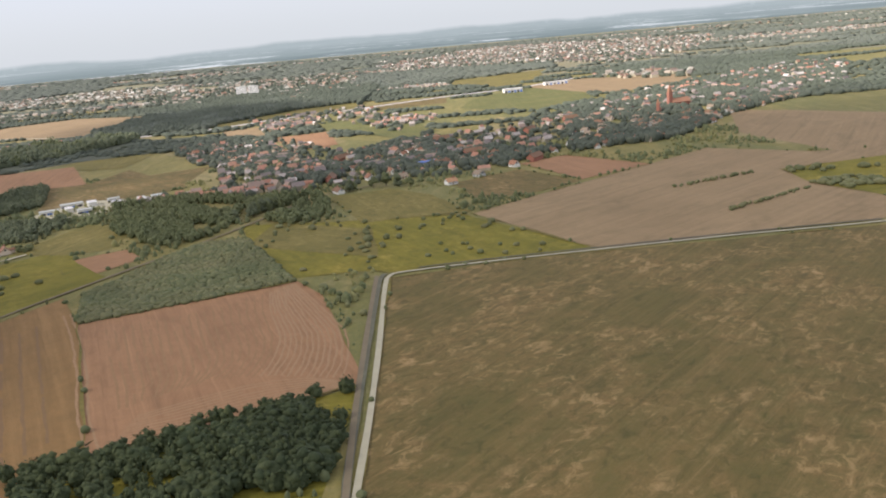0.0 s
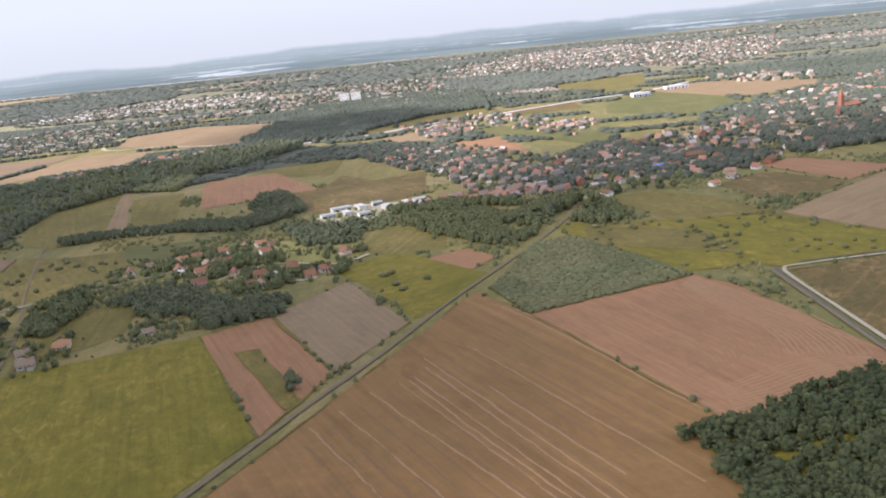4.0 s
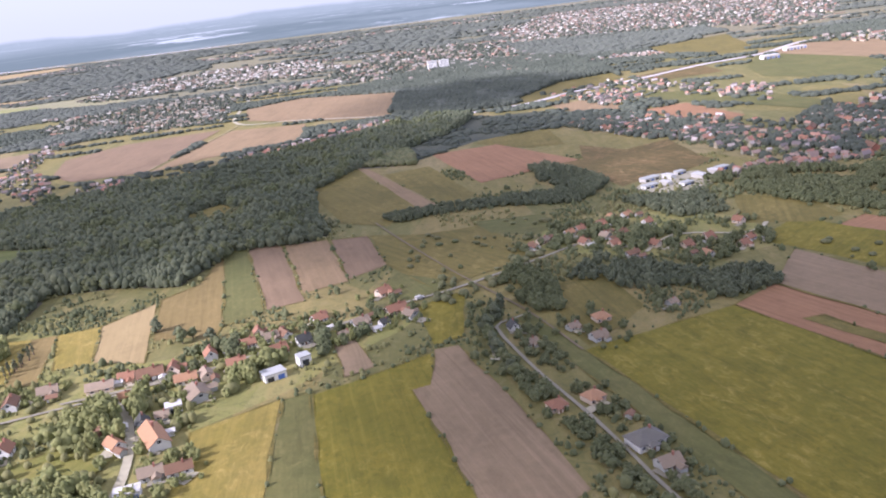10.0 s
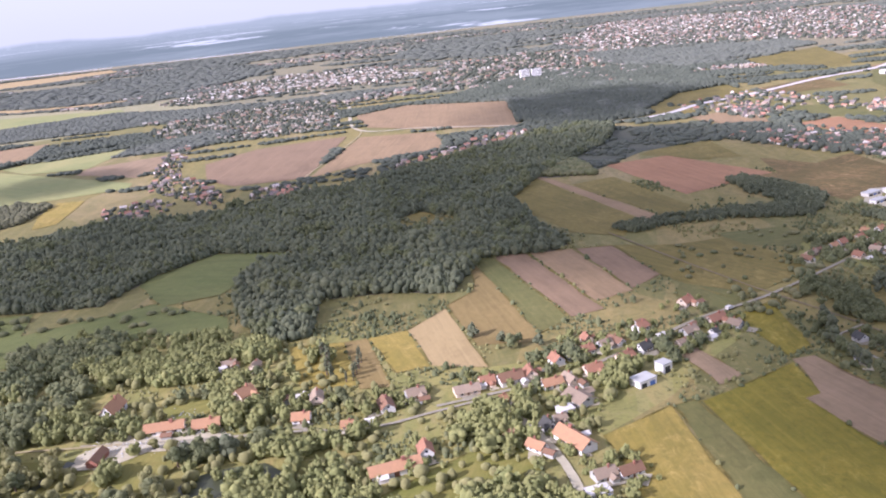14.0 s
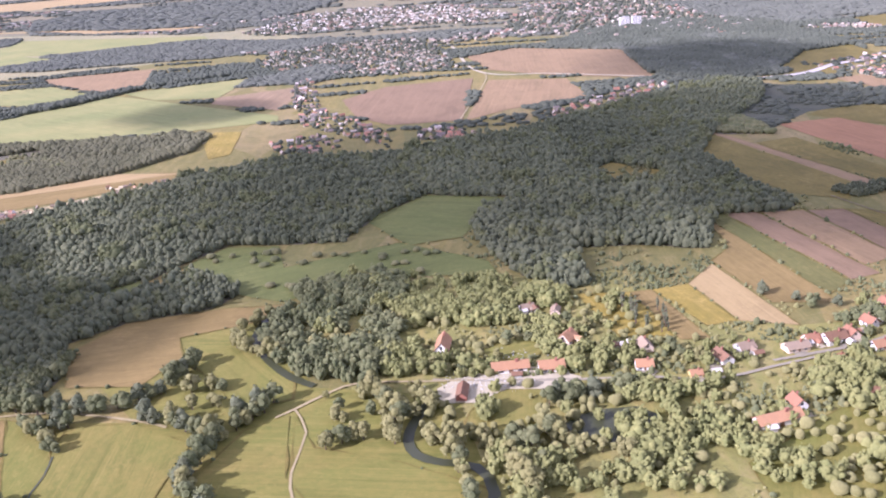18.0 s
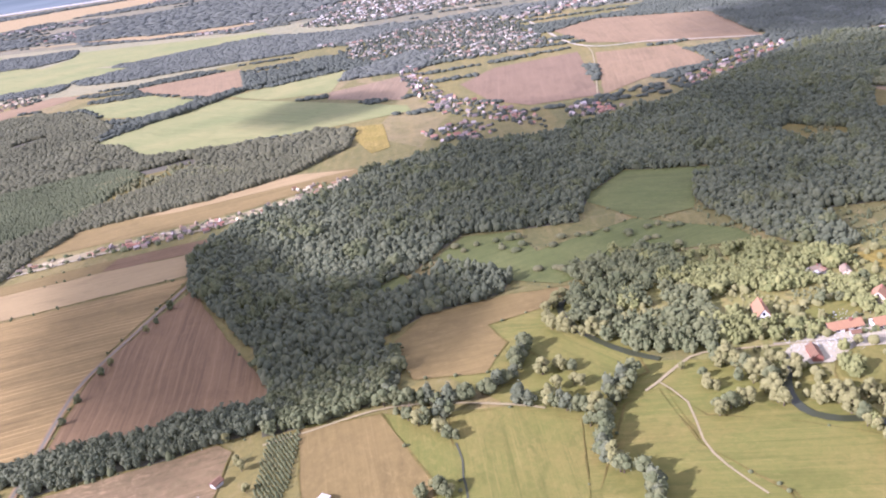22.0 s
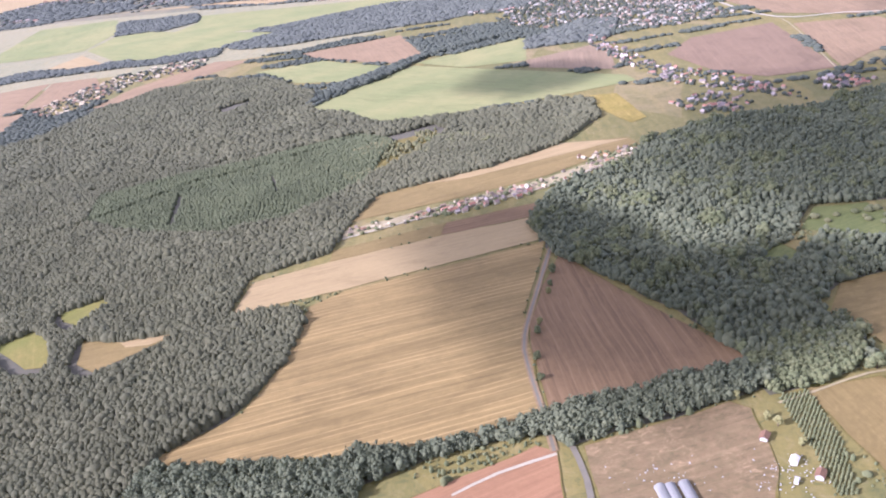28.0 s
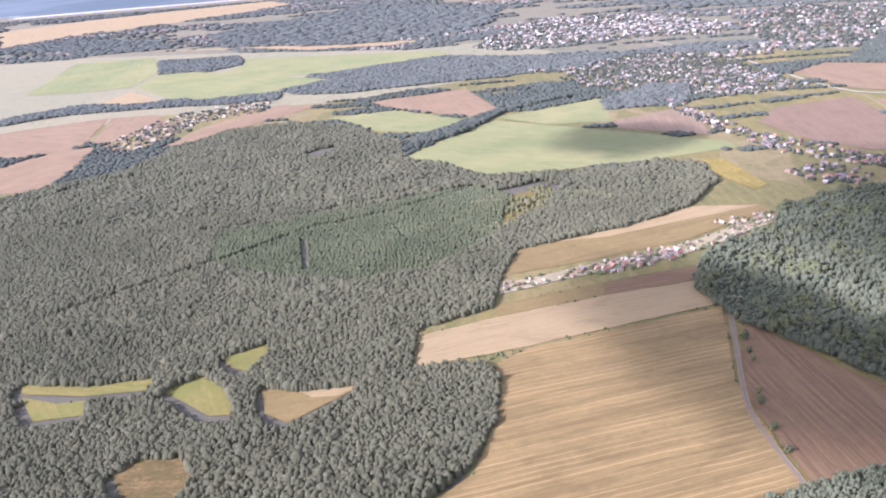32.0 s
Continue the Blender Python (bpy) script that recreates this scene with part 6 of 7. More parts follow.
# ---- trees that stand alone ----
def tree_kind(name, tall, wide, mat, label, seed, slim=False):
    """One tree: a tapered trunk with limbs, and a crown of lumps and leaf clumps with gaps between them."""
    rng = np.random.default_rng(seed)
    root = new(name)
    bm = bmesh.new()
    rings, sides = [], 7
    for i in range(5):
        u = i / 4
        z, r = u * tall * 0.62, 0.035 * tall * (1 - 0.7 * u) * (1.35 if i == 0 else 1)
        off = rng.uniform(-1, 1, 2) * 0.02 * tall * u
        rings.append([bm.verts.new((off[0] + r * math.cos(2 * math.pi * s / sides), off[1] + r * math.sin(2 * math.pi * s / sides), z)) for s in range(sides)])
    for a, b in zip(rings, rings[1:]):
        for s in range(sides):
            bm.faces.new((a[s], a[(s + 1) % sides], b[(s + 1) % sides], b[s]))
    for i in range(6):
        a, z0 = 2 * math.pi * i / 6 + rng.uniform(-0.4, 0.4), tall * rng.uniform(0.3, 0.5)
        p0, p1 = Vector((0, 0, z0)), Vector((math.cos(a) * wide * 0.33, math.sin(a) * wide * 0.33, z0 + tall * 0.22))
        d = (p1 - p0).normalized()
        s1 = d.cross(Vector((0, 0, 1))).normalized()
        s2 = d.cross(s1)
        lo = [bm.verts.new(p0 + 0.014 * tall * (s1 * math.cos(q) + s2 * math.sin(q))) for q in (0, 2.1, 4.2)]
        hi = [bm.verts.new(p1 + 0.005 * tall * (s1 * math.cos(q) + s2 * math.sin(q))) for q in (0, 2.1, 4.2)]
        for s in range(3):
            bm.faces.new((lo[s], lo[(s + 1) % 3], hi[(s + 1) % 3], hi[s]))
    part("trunk", bm, BARK, root)
    vs, fs, base = [], [], 0
    for i in range(16):
        a, u = rng.uniform(0, 2 * math.pi), rng.uniform(0.0, 1.0)
        reach = wide * 0.5 * (0.75 if not slim else 0.4) * math.sin(math.pi * (0.18 + 0.78 * u)) * rng.uniform(0.35, 1.0)
        c = np.array([reach * math.cos(a), reach * math.sin(a), tall * (0.2 + 0.62 * u)])
        v, f = ROUND[i % len(ROUND)]
        size = wide * rng.uniform(0.3, 0.5) * (0.7 if slim else 1)
        turn = rng.uniform(0, 6.3)
        q = np.stack([v[:, 0] * math.cos(turn) - v[:, 1] * math.sin(turn), v[:, 0] * math.sin(turn) + v[:, 1] * math.cos(turn), (v[:, 2] - 0.4) * 0.85], -1) * size + c
        vs.append(q)
        fs.append(f + base)
        base += len(v)
        n = 14
        d = rng.normal(size=(n, 3))
        d /= np.linalg.norm(d, axis=1)[:, None]
        at = c + d * size * 0.52
        e1, e2 = rng.normal(size=(n, 3)) * size * 0.11, rng.normal(size=(n, 3)) * size * 0.11
        vs.append(np.stack([at - e1, at + e1, at + e2 + d * size * 0.08], 1).reshape(-1, 3))
        fs.append(base + np.arange(3 * n).reshape(-1, 3))
        base += 3 * n
    link_mesh("crown", np.concatenate(vs).tolist(), np.concatenate(fs).tolist(), [mat], root)
    return tagged(root, label, "tree")


TREES = [
    tree_kind("tree", 6.4, 5.6, LEAF["mixed"], "broad leafy green tree on the meadow", 1),
    tree_kind("tree", 5.2, 5.0, LEAF["mixed"], "low broad green tree casting a long shadow", 2),
    tree_kind("tree", 7.2, 5.8, LEAF["olive"], "tall silvery green tree in the sun", 3),
    tree_kind("tree", 4.8, 4.0, LEAF["olive"], "small pale green tree in the sun", 4),
    tree_kind("tree", 7.0, 5.8, LEAF["dark"], "dark green round-headed tree", 5),
    tree_kind("poplar_tree", 8.6, 2.6, LEAF["dark"], "slim tall dark green poplar", 6, True),
]
tree_rng = np.random.default_rng(9)
tree_count = [0] * len(TREES)


def plant(kind, x, y, size=1.0):
    m = pose(x, y, 0, 0, 0, float(tree_rng.uniform(0, 360)))
    s = size * float(tree_rng.uniform(0.8, 1.2))
    if tree_count[kind] == 0:
        ob = TREES[kind]
        ob.matrix_basis = m
    else:
        ob = copy_thing(TREES[kind], m)
    tree_count[kind] += 1
    ob.scale = (s, s, s * float(tree_rng.uniform(0.9, 1.15)))
    tagged(ob, group="trees standing apart")


for x, y in TREE_PLACES:
    plant(int(tree_rng.integers(0, 4)), x, y)
# rows of trees along the paths, the river and the meadow edges
for line, gap, kinds in (
        ([(-876, 255), (-863, 253), (-851, 251), (-842, 251), (-832, 253), (-822, 255), (-815, 261), (-809, 269), (-804, 281), (-802, 296)], 3.6, (0, 4, 1, 0)),
        ([(-859, 239), (-851, 236), (-844, 228), (-837, 221)], 3.6, (3, 0, 1)),
        ([(-845, 241), (-838, 238)], 3.4, (0, 4)),
        ([(-810, 243), (-800, 241), (-792, 237), (-786, 233), (-779, 232), (-774, 225), (-775, 216), (-779, 209), (-780, 197), (-774, 187), (-768, 185), (-765, 178), (-768, 160), (-766, 145)], 3.4, (0, 4, 1, 2)),
        ([(-770, 238), (-763, 243), (-759, 245)], 4.0, (4, 0)),
        ([(-799, 265), (-790, 273), (-782, 264)], 4.6, (2, 3)),
        ([(-791, 251), (-780, 252), (-781, 245)], 4.6, (3, 1)),
        ([(-847, 191), (-842, 187)], 4.0, (0, 4)),
        ([(-774, 342), (-789, 325), (-787, 307), (-760, 290)], 5.2, (2, 3)),
        ([(-729, 215), (-720, 222), (-711, 224)], 5.2, (3, 0)),
        ([(-719, 261), (-708, 248), (-703, 238), (-705, 228), (-703, 216)], 3.8, (2, 3, 0)),
        ([(-700, 252), (-692, 247), (-690, 236)], 4.4, (3, 2)),
        ([(-688, 216), (-680, 216), (-679, 197), (-674, 190), (-675, 176)], 4.6, (2, 3, 0)),
        ([(-660, 206), (-655, 190), (-650, 172), (-644, 151)], 4.1, (2, 3)),
        ([(-644, 242), (-631, 246), (-619, 249), (-609, 251), (-600, 251)], 4.4, (0, 4, 1)),
        ([(-644, 226), (-641, 212), (-633, 209), (-623, 206), (-612, 206)], 4.4, (2, 3, 0)),
        ([(-660, 219), (-653, 211), (-648, 204), (-651, 196)], 5.0, (0, 1)),
        ([(-757, 255), (-764, 246), (-771, 241)], 4.1, (4, 0)),
        ([(-1027, 261), (-1030, 302), (-1021, 348), (-1014, 394), (-1006, 429)], 19.7, (1, 3)),
        ([(-580, 331), (-578, 316), (-582, 302)], 2.9, (5,)),
        ([(-597, 334), (-593, 319), (-589, 302)], 3.5, (5,)),
        ([(-216, 229), (-213, 225)], 11.6, (4,)),
        ([(-255, 145), (-244, 165)], 12.8, (1,)),
        ([(-940, 241), (-928, 220), (-922, 197)], 8.1, (3, 1)),
        ([(-510, 325), (-493, 322), (-525, 342)], 9.3, (0, 4)),
        ([(-360, 244), (-365, 267), (-369, 290), (-360, 325)], 5.2, (4, 0)),
        ([(-70, 491), (-46, 505), (-23, 493)], 7.0, (4, 0)),
        ([(-119, 432), (-104, 458), (-93, 481)], 7.0, (4,)),
):
    for (x0, y0), (x1, y1) in zip(line, line[1:]):
        n = max(1, int(math.hypot(x1 - x0, y1 - y0) / gap))
        for i in range(n):
            u = (i + float(tree_rng.uniform(0, 0.8))) / n
            plant(kinds[int(tree_rng.integers(0, len(kinds)))], x0 + (x1 - x0) * u + float(tree_rng.uniform(-1.6, 1.6)), y0 + (y1 - y0) * u + float(tree_rng.uniform(-1.6, 1.6)), 1.4 if -880 < x0 < -590 and gap < 5.3 and gap > 3.0 else 1.0)


# ---- houses ----
def gable_house(name, wide, deep, tall, rise, wall_mat, roof, label, wing=False, chimney=True, windows=True):
    """A house: walls with gables, a thick roof with eaves, chimney, door and framed windows."""
    root = new(name)
    x, y = wide / 2, deep / 2
    bm = bmesh.new()
    v = [bm.verts.new(p) for p in ((-x, -y, 0), (x, -y, 0), (x, y, 0), (-x, y, 0), (-x, -y, tall), (x, -y, tall), (x, y, tall), (-x, y, tall), (-x, 0, tall + rise), (x, 0, tall + rise))]
    for f in ((0, 1, 5, 4), (2, 3, 7, 6), (1, 2, 6, 9, 5), (3, 0, 4, 8, 7)):
        bm.faces.new([v[i] for i in f])
    if wing:
        box(bm, x * 0.1, x * 0.8, -y - deep * 0.45, -y + 0.1, 0, tall * 0.85)
    part("wall", bm, wall_mat, root)
    slope = rise / y
    ex, ey, th = x + 0.45, y + 0.5, 0.22
    bm = bmesh.new()
    for s in (-1, 1):
        lo = tall - slope * 0.5 + 0.03
        a = [bm.verts.new(p) for p in ((-ex, s * ey, lo), (ex, s * ey, lo), (ex, 0, tall + rise + 0.03), (-ex, 0, tall + rise + 0.03))]
        b = [bm.verts.new(p.co + Vector((0, 0, th))) for p in a]
        bm.faces.new(a)
        bm.faces.new(b)
        for i in range(4):
            bm.faces.new((a[i], a[(i + 1) % 4], b[(i + 1) % 4], b[i]))
    if wing:
        zz = tall * 0.85
        xa, xb, xm, yf = x * 0.1 - 0.4, x * 0.8 + 0.4, x * 0.45, -y - deep * 0.45 - 0.4
        top = zz + (xb - xa) * 0.36
        q = [bm.verts.new(p) for p in ((xa, yf, zz), (xm, yf, top), (xb, yf, zz), (xa, -y * 0.4, zz), (xm, -y * 0.2, top), (xb, -y * 0.4, zz))]
        for f in ((0, 1, 4, 3), (1, 2, 5, 4), (0, 2, 1)):
            bm.faces.new([q[i] for i in f])
    part("roof", bm, roof, root)
    if chimney:
        bm = bmesh.new()
        box(bm, x * 0.3, x * 0.3 + 0.7, -0.9, -0.25, tall + rise * 0.5, tall + rise + 1.1)
        box(bm, x * 0.3 - 0.08, x * 0.3 + 0.78, -0.98, -0.17, tall + rise + 1.1, tall + rise + 1.25)
        part("chimney", bm, BRICK, root)
    spots = [(-x * 0.55, -1), (x * 0.55, -1), (-x * 0.55, 1), (x * 0.3, 1)] if not wing else [(-x * 0.55, -1), (-x * 0.55, 1), (x * 0.4, 1)]
    if windows:
        for px, s in spots:
            bm = bmesh.new()
            yy = s * y
            box(bm, px - 0.75, px + 0.75, min(yy, yy + s * 0.06), max(yy, yy + s * 0.06), tall * 0.36, tall * 0.36 + 0.12)
            box(bm, px - 0.75, px + 0.75, min(yy, yy + s * 0.06), max(yy, yy + s * 0.06), tall * 0.78 - 0.12, tall * 0.78)
            for xx in (px - 0.75, px + 0.63):
                box(bm, xx, xx + 0.12, min(yy, yy + s * 0.06), max(yy, yy + s * 0.06), tall * 0.36 + 0.12, tall * 0.78 - 0.12)
            w = part("window", bm, FRAME, root)
            bm = bmesh.new()
            box(bm, px - 0.63, px + 0.63, min(yy, yy + s * 0.03), max(yy, yy + s * 0.03), tall * 0.36 + 0.12, tall * 0.78 - 0.12)
            part("pane", bm, GLASS, w)
        for s in (-1, 1):
            bm = bmesh.new()
            xx = s * x
            box(bm, min(xx, xx + s * 0.05), max(xx, xx + s * 0.05), -0.6, 0.6, tall + rise * 0.1, tall + rise * 0.5)
            part("gable_window", bm, GLASS, root)
        bm = bmesh.new()
        box(bm, -0.5, 0.5, -y - 0.06, -y, 0.0, 2.1)
        part("door", bm, WOOD, root)
    return tagged(root, label, "house")


def hip_house(name, wide, deep, tall, rise, wall_mat, roof, label):
    """A house whose roof slopes to all four sides, with eaves, a porch, a chimney, a door and framed windows."""
    root = new(name)
    x, y = wide / 2, deep / 2
    bm = bmesh.new()
    box(bm, -x, x, -y, y, 0, tall)
    box(bm, -x * 0.5, x * 0.15, -y - 1.6, -y, 0, tall * 0.9)
    part("wall", bm, wall_mat, root)
    bm = bmesh.new()
    for ex, ey, x0, y0, lo, hi in ((x + 0.5, y + 0.5, 0, 0, tall - 0.05, tall + rise), (x * 0.33 + 0.4, 1.5, -x * 0.175, -y - 0.8, tall * 0.9, tall * 0.9 + rise * 0.4)):
        run = max(0.3, ex - ey)
        v = [bm.verts.new((x0 + px, y0 + py, pz)) for px, py, pz in ((-ex, -ey, lo), (ex, -ey, lo), (ex, ey, lo), (-ex, ey, lo), (-run, 0, hi), (run, 0, hi), (-ex, -ey, lo + 0.2), (ex, -ey, lo + 0.2), (ex, ey, lo + 0.2), (-ex, ey, lo + 0.2))]
        for f in ((0, 3, 2, 1), (0, 1, 7, 6), (1, 2, 8, 7), (2, 3, 9, 8), (3, 0, 6, 9), (6, 7, 5, 4), (7, 8, 5), (8, 9, 4, 5), (9, 6, 4)):
            bm.faces.new([v[i] for i in f])
    part("roof", bm, roof, root)
    bm = bmesh.new()
    box(bm, x * 0.3, x * 0.3 + 0.7, 0.2, 0.9, tall + rise * 0.5, tall + rise + 0.8)
    part("chimney", bm, BRICK, root)
    for px, s in ((x * 0.55, -1), (-x * 0.75, -1), (-x * 0.5, 1), (x * 0.4, 1)):
        lo, hi = (s * y, s * y + 0.06) if s > 0 else (s * y - 0.06, s * y)
        bm = bmesh.new()
        box(bm, px - 0.75, px + 0.75, lo, hi, tall * 0.36, tall * 0.36 + 0.12)
        box(bm, px - 0.75, px + 0.75, lo, hi, tall * 0.8 - 0.12, tall * 0.8)
        for xx in (px - 0.75, px + 0.63):
            box(bm, xx, xx + 0.12, lo, hi, tall * 0.36 + 0.12, tall * 0.8 - 0.12)
        w = part("window", bm, FRAME, root)
        bm = bmesh.new()
        box(bm, px - 0.63, px + 0.63, lo + 0.015, hi - 0.015, tall * 0.36 + 0.12, tall * 0.8 - 0.12)
        part("pane", bm, GLASS, w)
    bm = bmesh.new()
    box(bm, -x * 0.3, -x * 0.3 + 1.0, -y - 1.66, -y - 1.6, 0, 2.05)
    part("door", bm, WOOD, root)
    return tagged(root, label, "house")


HOUSES = [
    gable_house("house", 8.6, 6.4, 2.7, 2.5, PLASTER[0], ROOF[0], "white rendered house with an orange tiled gable roof"),
    gable_house("house", 8, 6.8, 2.7, 2.8, PLASTER[1], ROOF[1], "cream rendered house with a red tiled roof", wing=True),
    gable_house("house", 10.5, 6, 2.6, 2.3, PLASTER[0], ROOF[2], "long white house with a brown tiled roof"),
    gable_house("house", 7.8, 6.4, 2.8, 2.7, PLASTER[0], ROOF[1], "white house with a steep red roof"),
    gable_house("house", 8.6, 7, 2.6, 2.4, PLASTER[3], ROOF[4], "grey rendered house with a weathered tiled roof", wing=True),
    gable_house("house", 7.4, 6.4, 2.7, 2.9, PLASTER[0], ROOF[3], "white house with a steep dark roof"),
    gable_house("house", 9.6, 6.4, 2.6, 2.4, PLASTER[1], ROOF[4], "cream house with a faded brown roof"),
    gable_house("house", 7.2, 6, 2.6, 2.5, PLASTER[2], ROOF[0], "yellow rendered house with an orange roof"),
    gable_house("house", 8.4, 6.6, 3.0, 3.0, PLASTER[1], ROOF[0], "cream house with a steep orange roof and a wing", wing=True),
    hip_house("house", 9.0, 8.0, 2.7, 2.9, PLASTER[1], ROOF[1], "cream house with a red hipped roof"),
    hip_house("house", 9.0, 8.4, 2.7, 3.0, PLASTER[1], ROOF[0], "cream house with an orange hipped roof"),
    hip_house("house", 11.0, 8.4, 2.6, 2.6, PLASTER[0], ROOF[5], "white bungalow with a grey hipped roof"),
]
SHEDS = [
    gable_house("shed", 4, 2.8, 2.0, 0.8, PLASTER[3], ROOF[2], "small grey garden shed with a low roof", chimney=False, windows=False),
    gable_house("shed", 3.4, 2.4, 1.9, 0.6, PLASTER[0], WHITE_METAL, "small white shed with a metal roof", chimney=False, windows=False),
    gable_house("barn", 14, 6, 3.2, 2.4, PLASTER[4], ROOF[2], "long brick barn with a brown tiled roof", chimney=False, windows=False),
]
house_rng = np.random.default_rng(5)
used = set()


def settle(proto, x, y, turn, size=1.0, group="village houses"):
    m = pose(x, y, 0, 0, 0, turn)
    if proto.name in used:
        ob = copy_thing(proto, m)
    else:
        used.add(proto.name)
        ob = proto
        ob.matrix_basis = m
    ob.scale = (size, size, size)
    return tagged(ob, group=group)


def house_at(x, y, turn, kind=None, group="village houses", size=1.0):
    k = int(house_rng.integers(0, 8)) if kind is None else kind
    return settle(HOUSES[k], x, y, turn + float(house_rng.uniform(-6, 6)), size, group)


def shed_by(x, y, turn):
    a = float(house_rng.uniform(0, 6.3))
    settle(SHEDS[int(house_rng.integers(0, 2))], x + 7 * math.cos(a), y + 7 * math.sin(a), turn, 1.0, "garden sheds")


for n, (x, y, turn, kind, long, deep, tall) in enumerate(VILLAGE):
    house_at(x, y, turn, kind).scale = (long, deep, tall)
    if n % 3 == 0:
        shed_by(x, y, turn)
for x, y, turn, k in ((-636, 297, 20, 1), (-646, 331, 30, 1), (-640, 334, 110, 0), (-603, 291, 15, 1), (-607, 289, 100, 0), (-481, 303, 25, 1), (-487, 234, 20, 1), (-437, 318, 35, 1), (-420, 326, 35, 0), (-569, 262, 10, 1)):
    settle(SHEDS[k], x, y, turn, 1.0, "garden sheds")
for n, (x, y) in enumerate(H3):
    house_at(x, y, (30, 120)[n % 3 == 0], (2, 6, 0, 1, 3, 1, 0, 0, 3, 4, 1, 2, 1, 1, 1, 0, 1, 3, 1, 2)[n % 20], "hamlet houses", 0.7)
    if n % 2:
        shed_by(x, y, 30)
for x, y, turn, kind, size in LANE:
    house_at(x, y, turn, kind, "houses along the lane", size)
settle(SHEDS[0], -328, 208, 60, 0.8, "garden sheds")
# the village in the east: houses scattered among its gardens
for p in VILLAGE_EAST:
    q = spread(p, 11.5, house_rng, (), 0.35)
    for n, (x, y) in enumerate(q):
        if y < 800 and house_rng.uniform() < 0.38:
            house_at(float(x), float(y), 40 + 90 * (n % 2), (4, 2, 6, 1, 2, 4, 3, 6, 5, 2)[n % 10], "houses of the eastern village", 0.68)
for n, (x, y) in enumerate([(-92, 516), (-70, 493), (-5, 491), (12, 510), (-35, 525), (-55, 531), (-116, 522), (-139, 525), (-152, 519), (-165, 525), (-130, 542), (35, 534)]):
    house_at(x, y, 30 + 90 * (n % 2), (1, 2, 0, 4, 6, 3)[n % 6], "houses along the road", 0.72)


def hall(name, wide, deep, tall, mat, roof, label, x, y, turn, doors=3):
    """A flat-roofed hall with a parapet, gates and a window band."""
    root = new(name)
    bm = bmesh.new()
    box(bm, -wide / 2, wide / 2, -deep / 2, deep / 2, 0, tall)
    part("wall", bm, mat, root)
    bm = bmesh.new()
    box(bm, -wide / 2 - 0.2, wide / 2 + 0.2, -deep / 2 - 0.2, deep / 2 + 0.2, tall, tall + 0.35)
    part("roof", bm, roof, root)
    for i in range(doors):
        bm = bmesh.new()
        px = -wide / 2 + wide * (i + 0.5) / doors
        box(bm, px - 1.4, px + 1.4, -deep / 2 - 0.08, -deep / 2, 0, min(3.0, tall * 0.7))
        part("gate", bm, BLUE_METAL if i % 2 else GLASS, root)
    root.matrix_basis = pose(x, y, 0, 0, 0, turn)
    return tagged(root, label, "hall")


for n, (x, y) in enumerate(HALLS):
    hall("hall", (11, 8, 13, 9, 7)[n % 5], (5, 4.2, 6)[n % 3], (2.4, 2.8)[n % 2], WHITE_METAL if n % 3 else PLASTER[0], WHITE_METAL if n % 2 else PLASTER[3], "low white hall with a flat roof and gates", x, y, 28 + (n % 2) * 90)
hall("shed", 9, 4, 2.2, PLASTER[0], WHITE_METAL, "long white shed at the edge of a tan field", -890, 188, 62, 2)
hall("villa", 9, 6.5, 2.9, PLASTER[0], PLASTER[3], "modern white flat-roofed house with a terrace", VILLA[0], VILLA[1], 30, 2)
hall("villa", 5, 5, 4.2, PLASTER[0], PLASTER[3], "white cube-shaped modern house with a flat roof", -445, 283, 30, 1)
hall("hall", 6, 5, 2.6, PLASTER[0], WHITE_METAL, "small white flat-roofed outbuilding", -491, 254, 20, 1)
hall("hall", 8, 5, 2.8, PLASTER[0], WHITE_METAL, "white flat-roofed workshop in the village", -489, 195, 15, 2)
hall("warehouse", 24, 11, 5, WHITE_METAL, WHITE_METAL, "large white warehouse in open fields", 84, 1130, 12, 6)
hall("warehouse", 34, 9, 4, PLASTER[0], WHITE_METAL, "long pale warehouse in open fields", 150, 1205, 14, 6)
for n, (x, y) in enumerate(SMALL_SHEDS):
    settle(SHEDS[n % 2], x, y, 60, 1.1, "yard sheds")


# larger buildings of the eastern village
for n, (x, y) in enumerate([(103, 754), (62, 699), (48, 711), (12, 600), (50, 552), (-80, 538), (-10, 686), (-83, 626)]):
    settle(SHEDS[2], x, y, 20 + 35 * (n % 3), 0.9, "barns")
hall("hall", 12, 6, 3, PLASTER[0], BLUE_METAL, "low hall with a blue sheet roof among village houses", -19, 568, 25)


def van(x, y, turn, mat, label, long=4.6, tall=1.9):
    """A van or car: body with a lower bonnet, dark windows, four wheels."""
    root = new("van" if tall > 1.6 else "car")
    bm = bmesh.new()
    box(bm, -long / 2, long / 2, -0.9, 0.9, 0.3, tall * 0.55)
    v = box(bm, -long / 2, long * 0.22, -0.85, 0.85, tall * 0.55, tall)
    for i in (5, 6):
        v[i].co.x -= 0.4
    part("body", bm, mat, root)
    bm = bmesh.new()
    box(bm, long * 0.1, long * 0.215, -0.8, 0.8, tall * 0.58, tall * 0.9)
    part("windscreen", bm, GLASS, root)
    for sx in (-1, 1):
        for sy in (-1, 1):
            bm = bmesh.new()
            bmesh.ops.create_cone(bm, cap_ends=True, segments=12, radius1=0.33, radius2=0.33, depth=0.22, matrix=pose(sx * long * 0.32, sy * 0.82, 0.33, 90))
            part("wheel", bm, GLASS, root)
    root.matrix_basis = pose(x, y, 0.47, 0, 0, turn)
    return tagged(root, label, "van" if tall > 1.6 else "car")


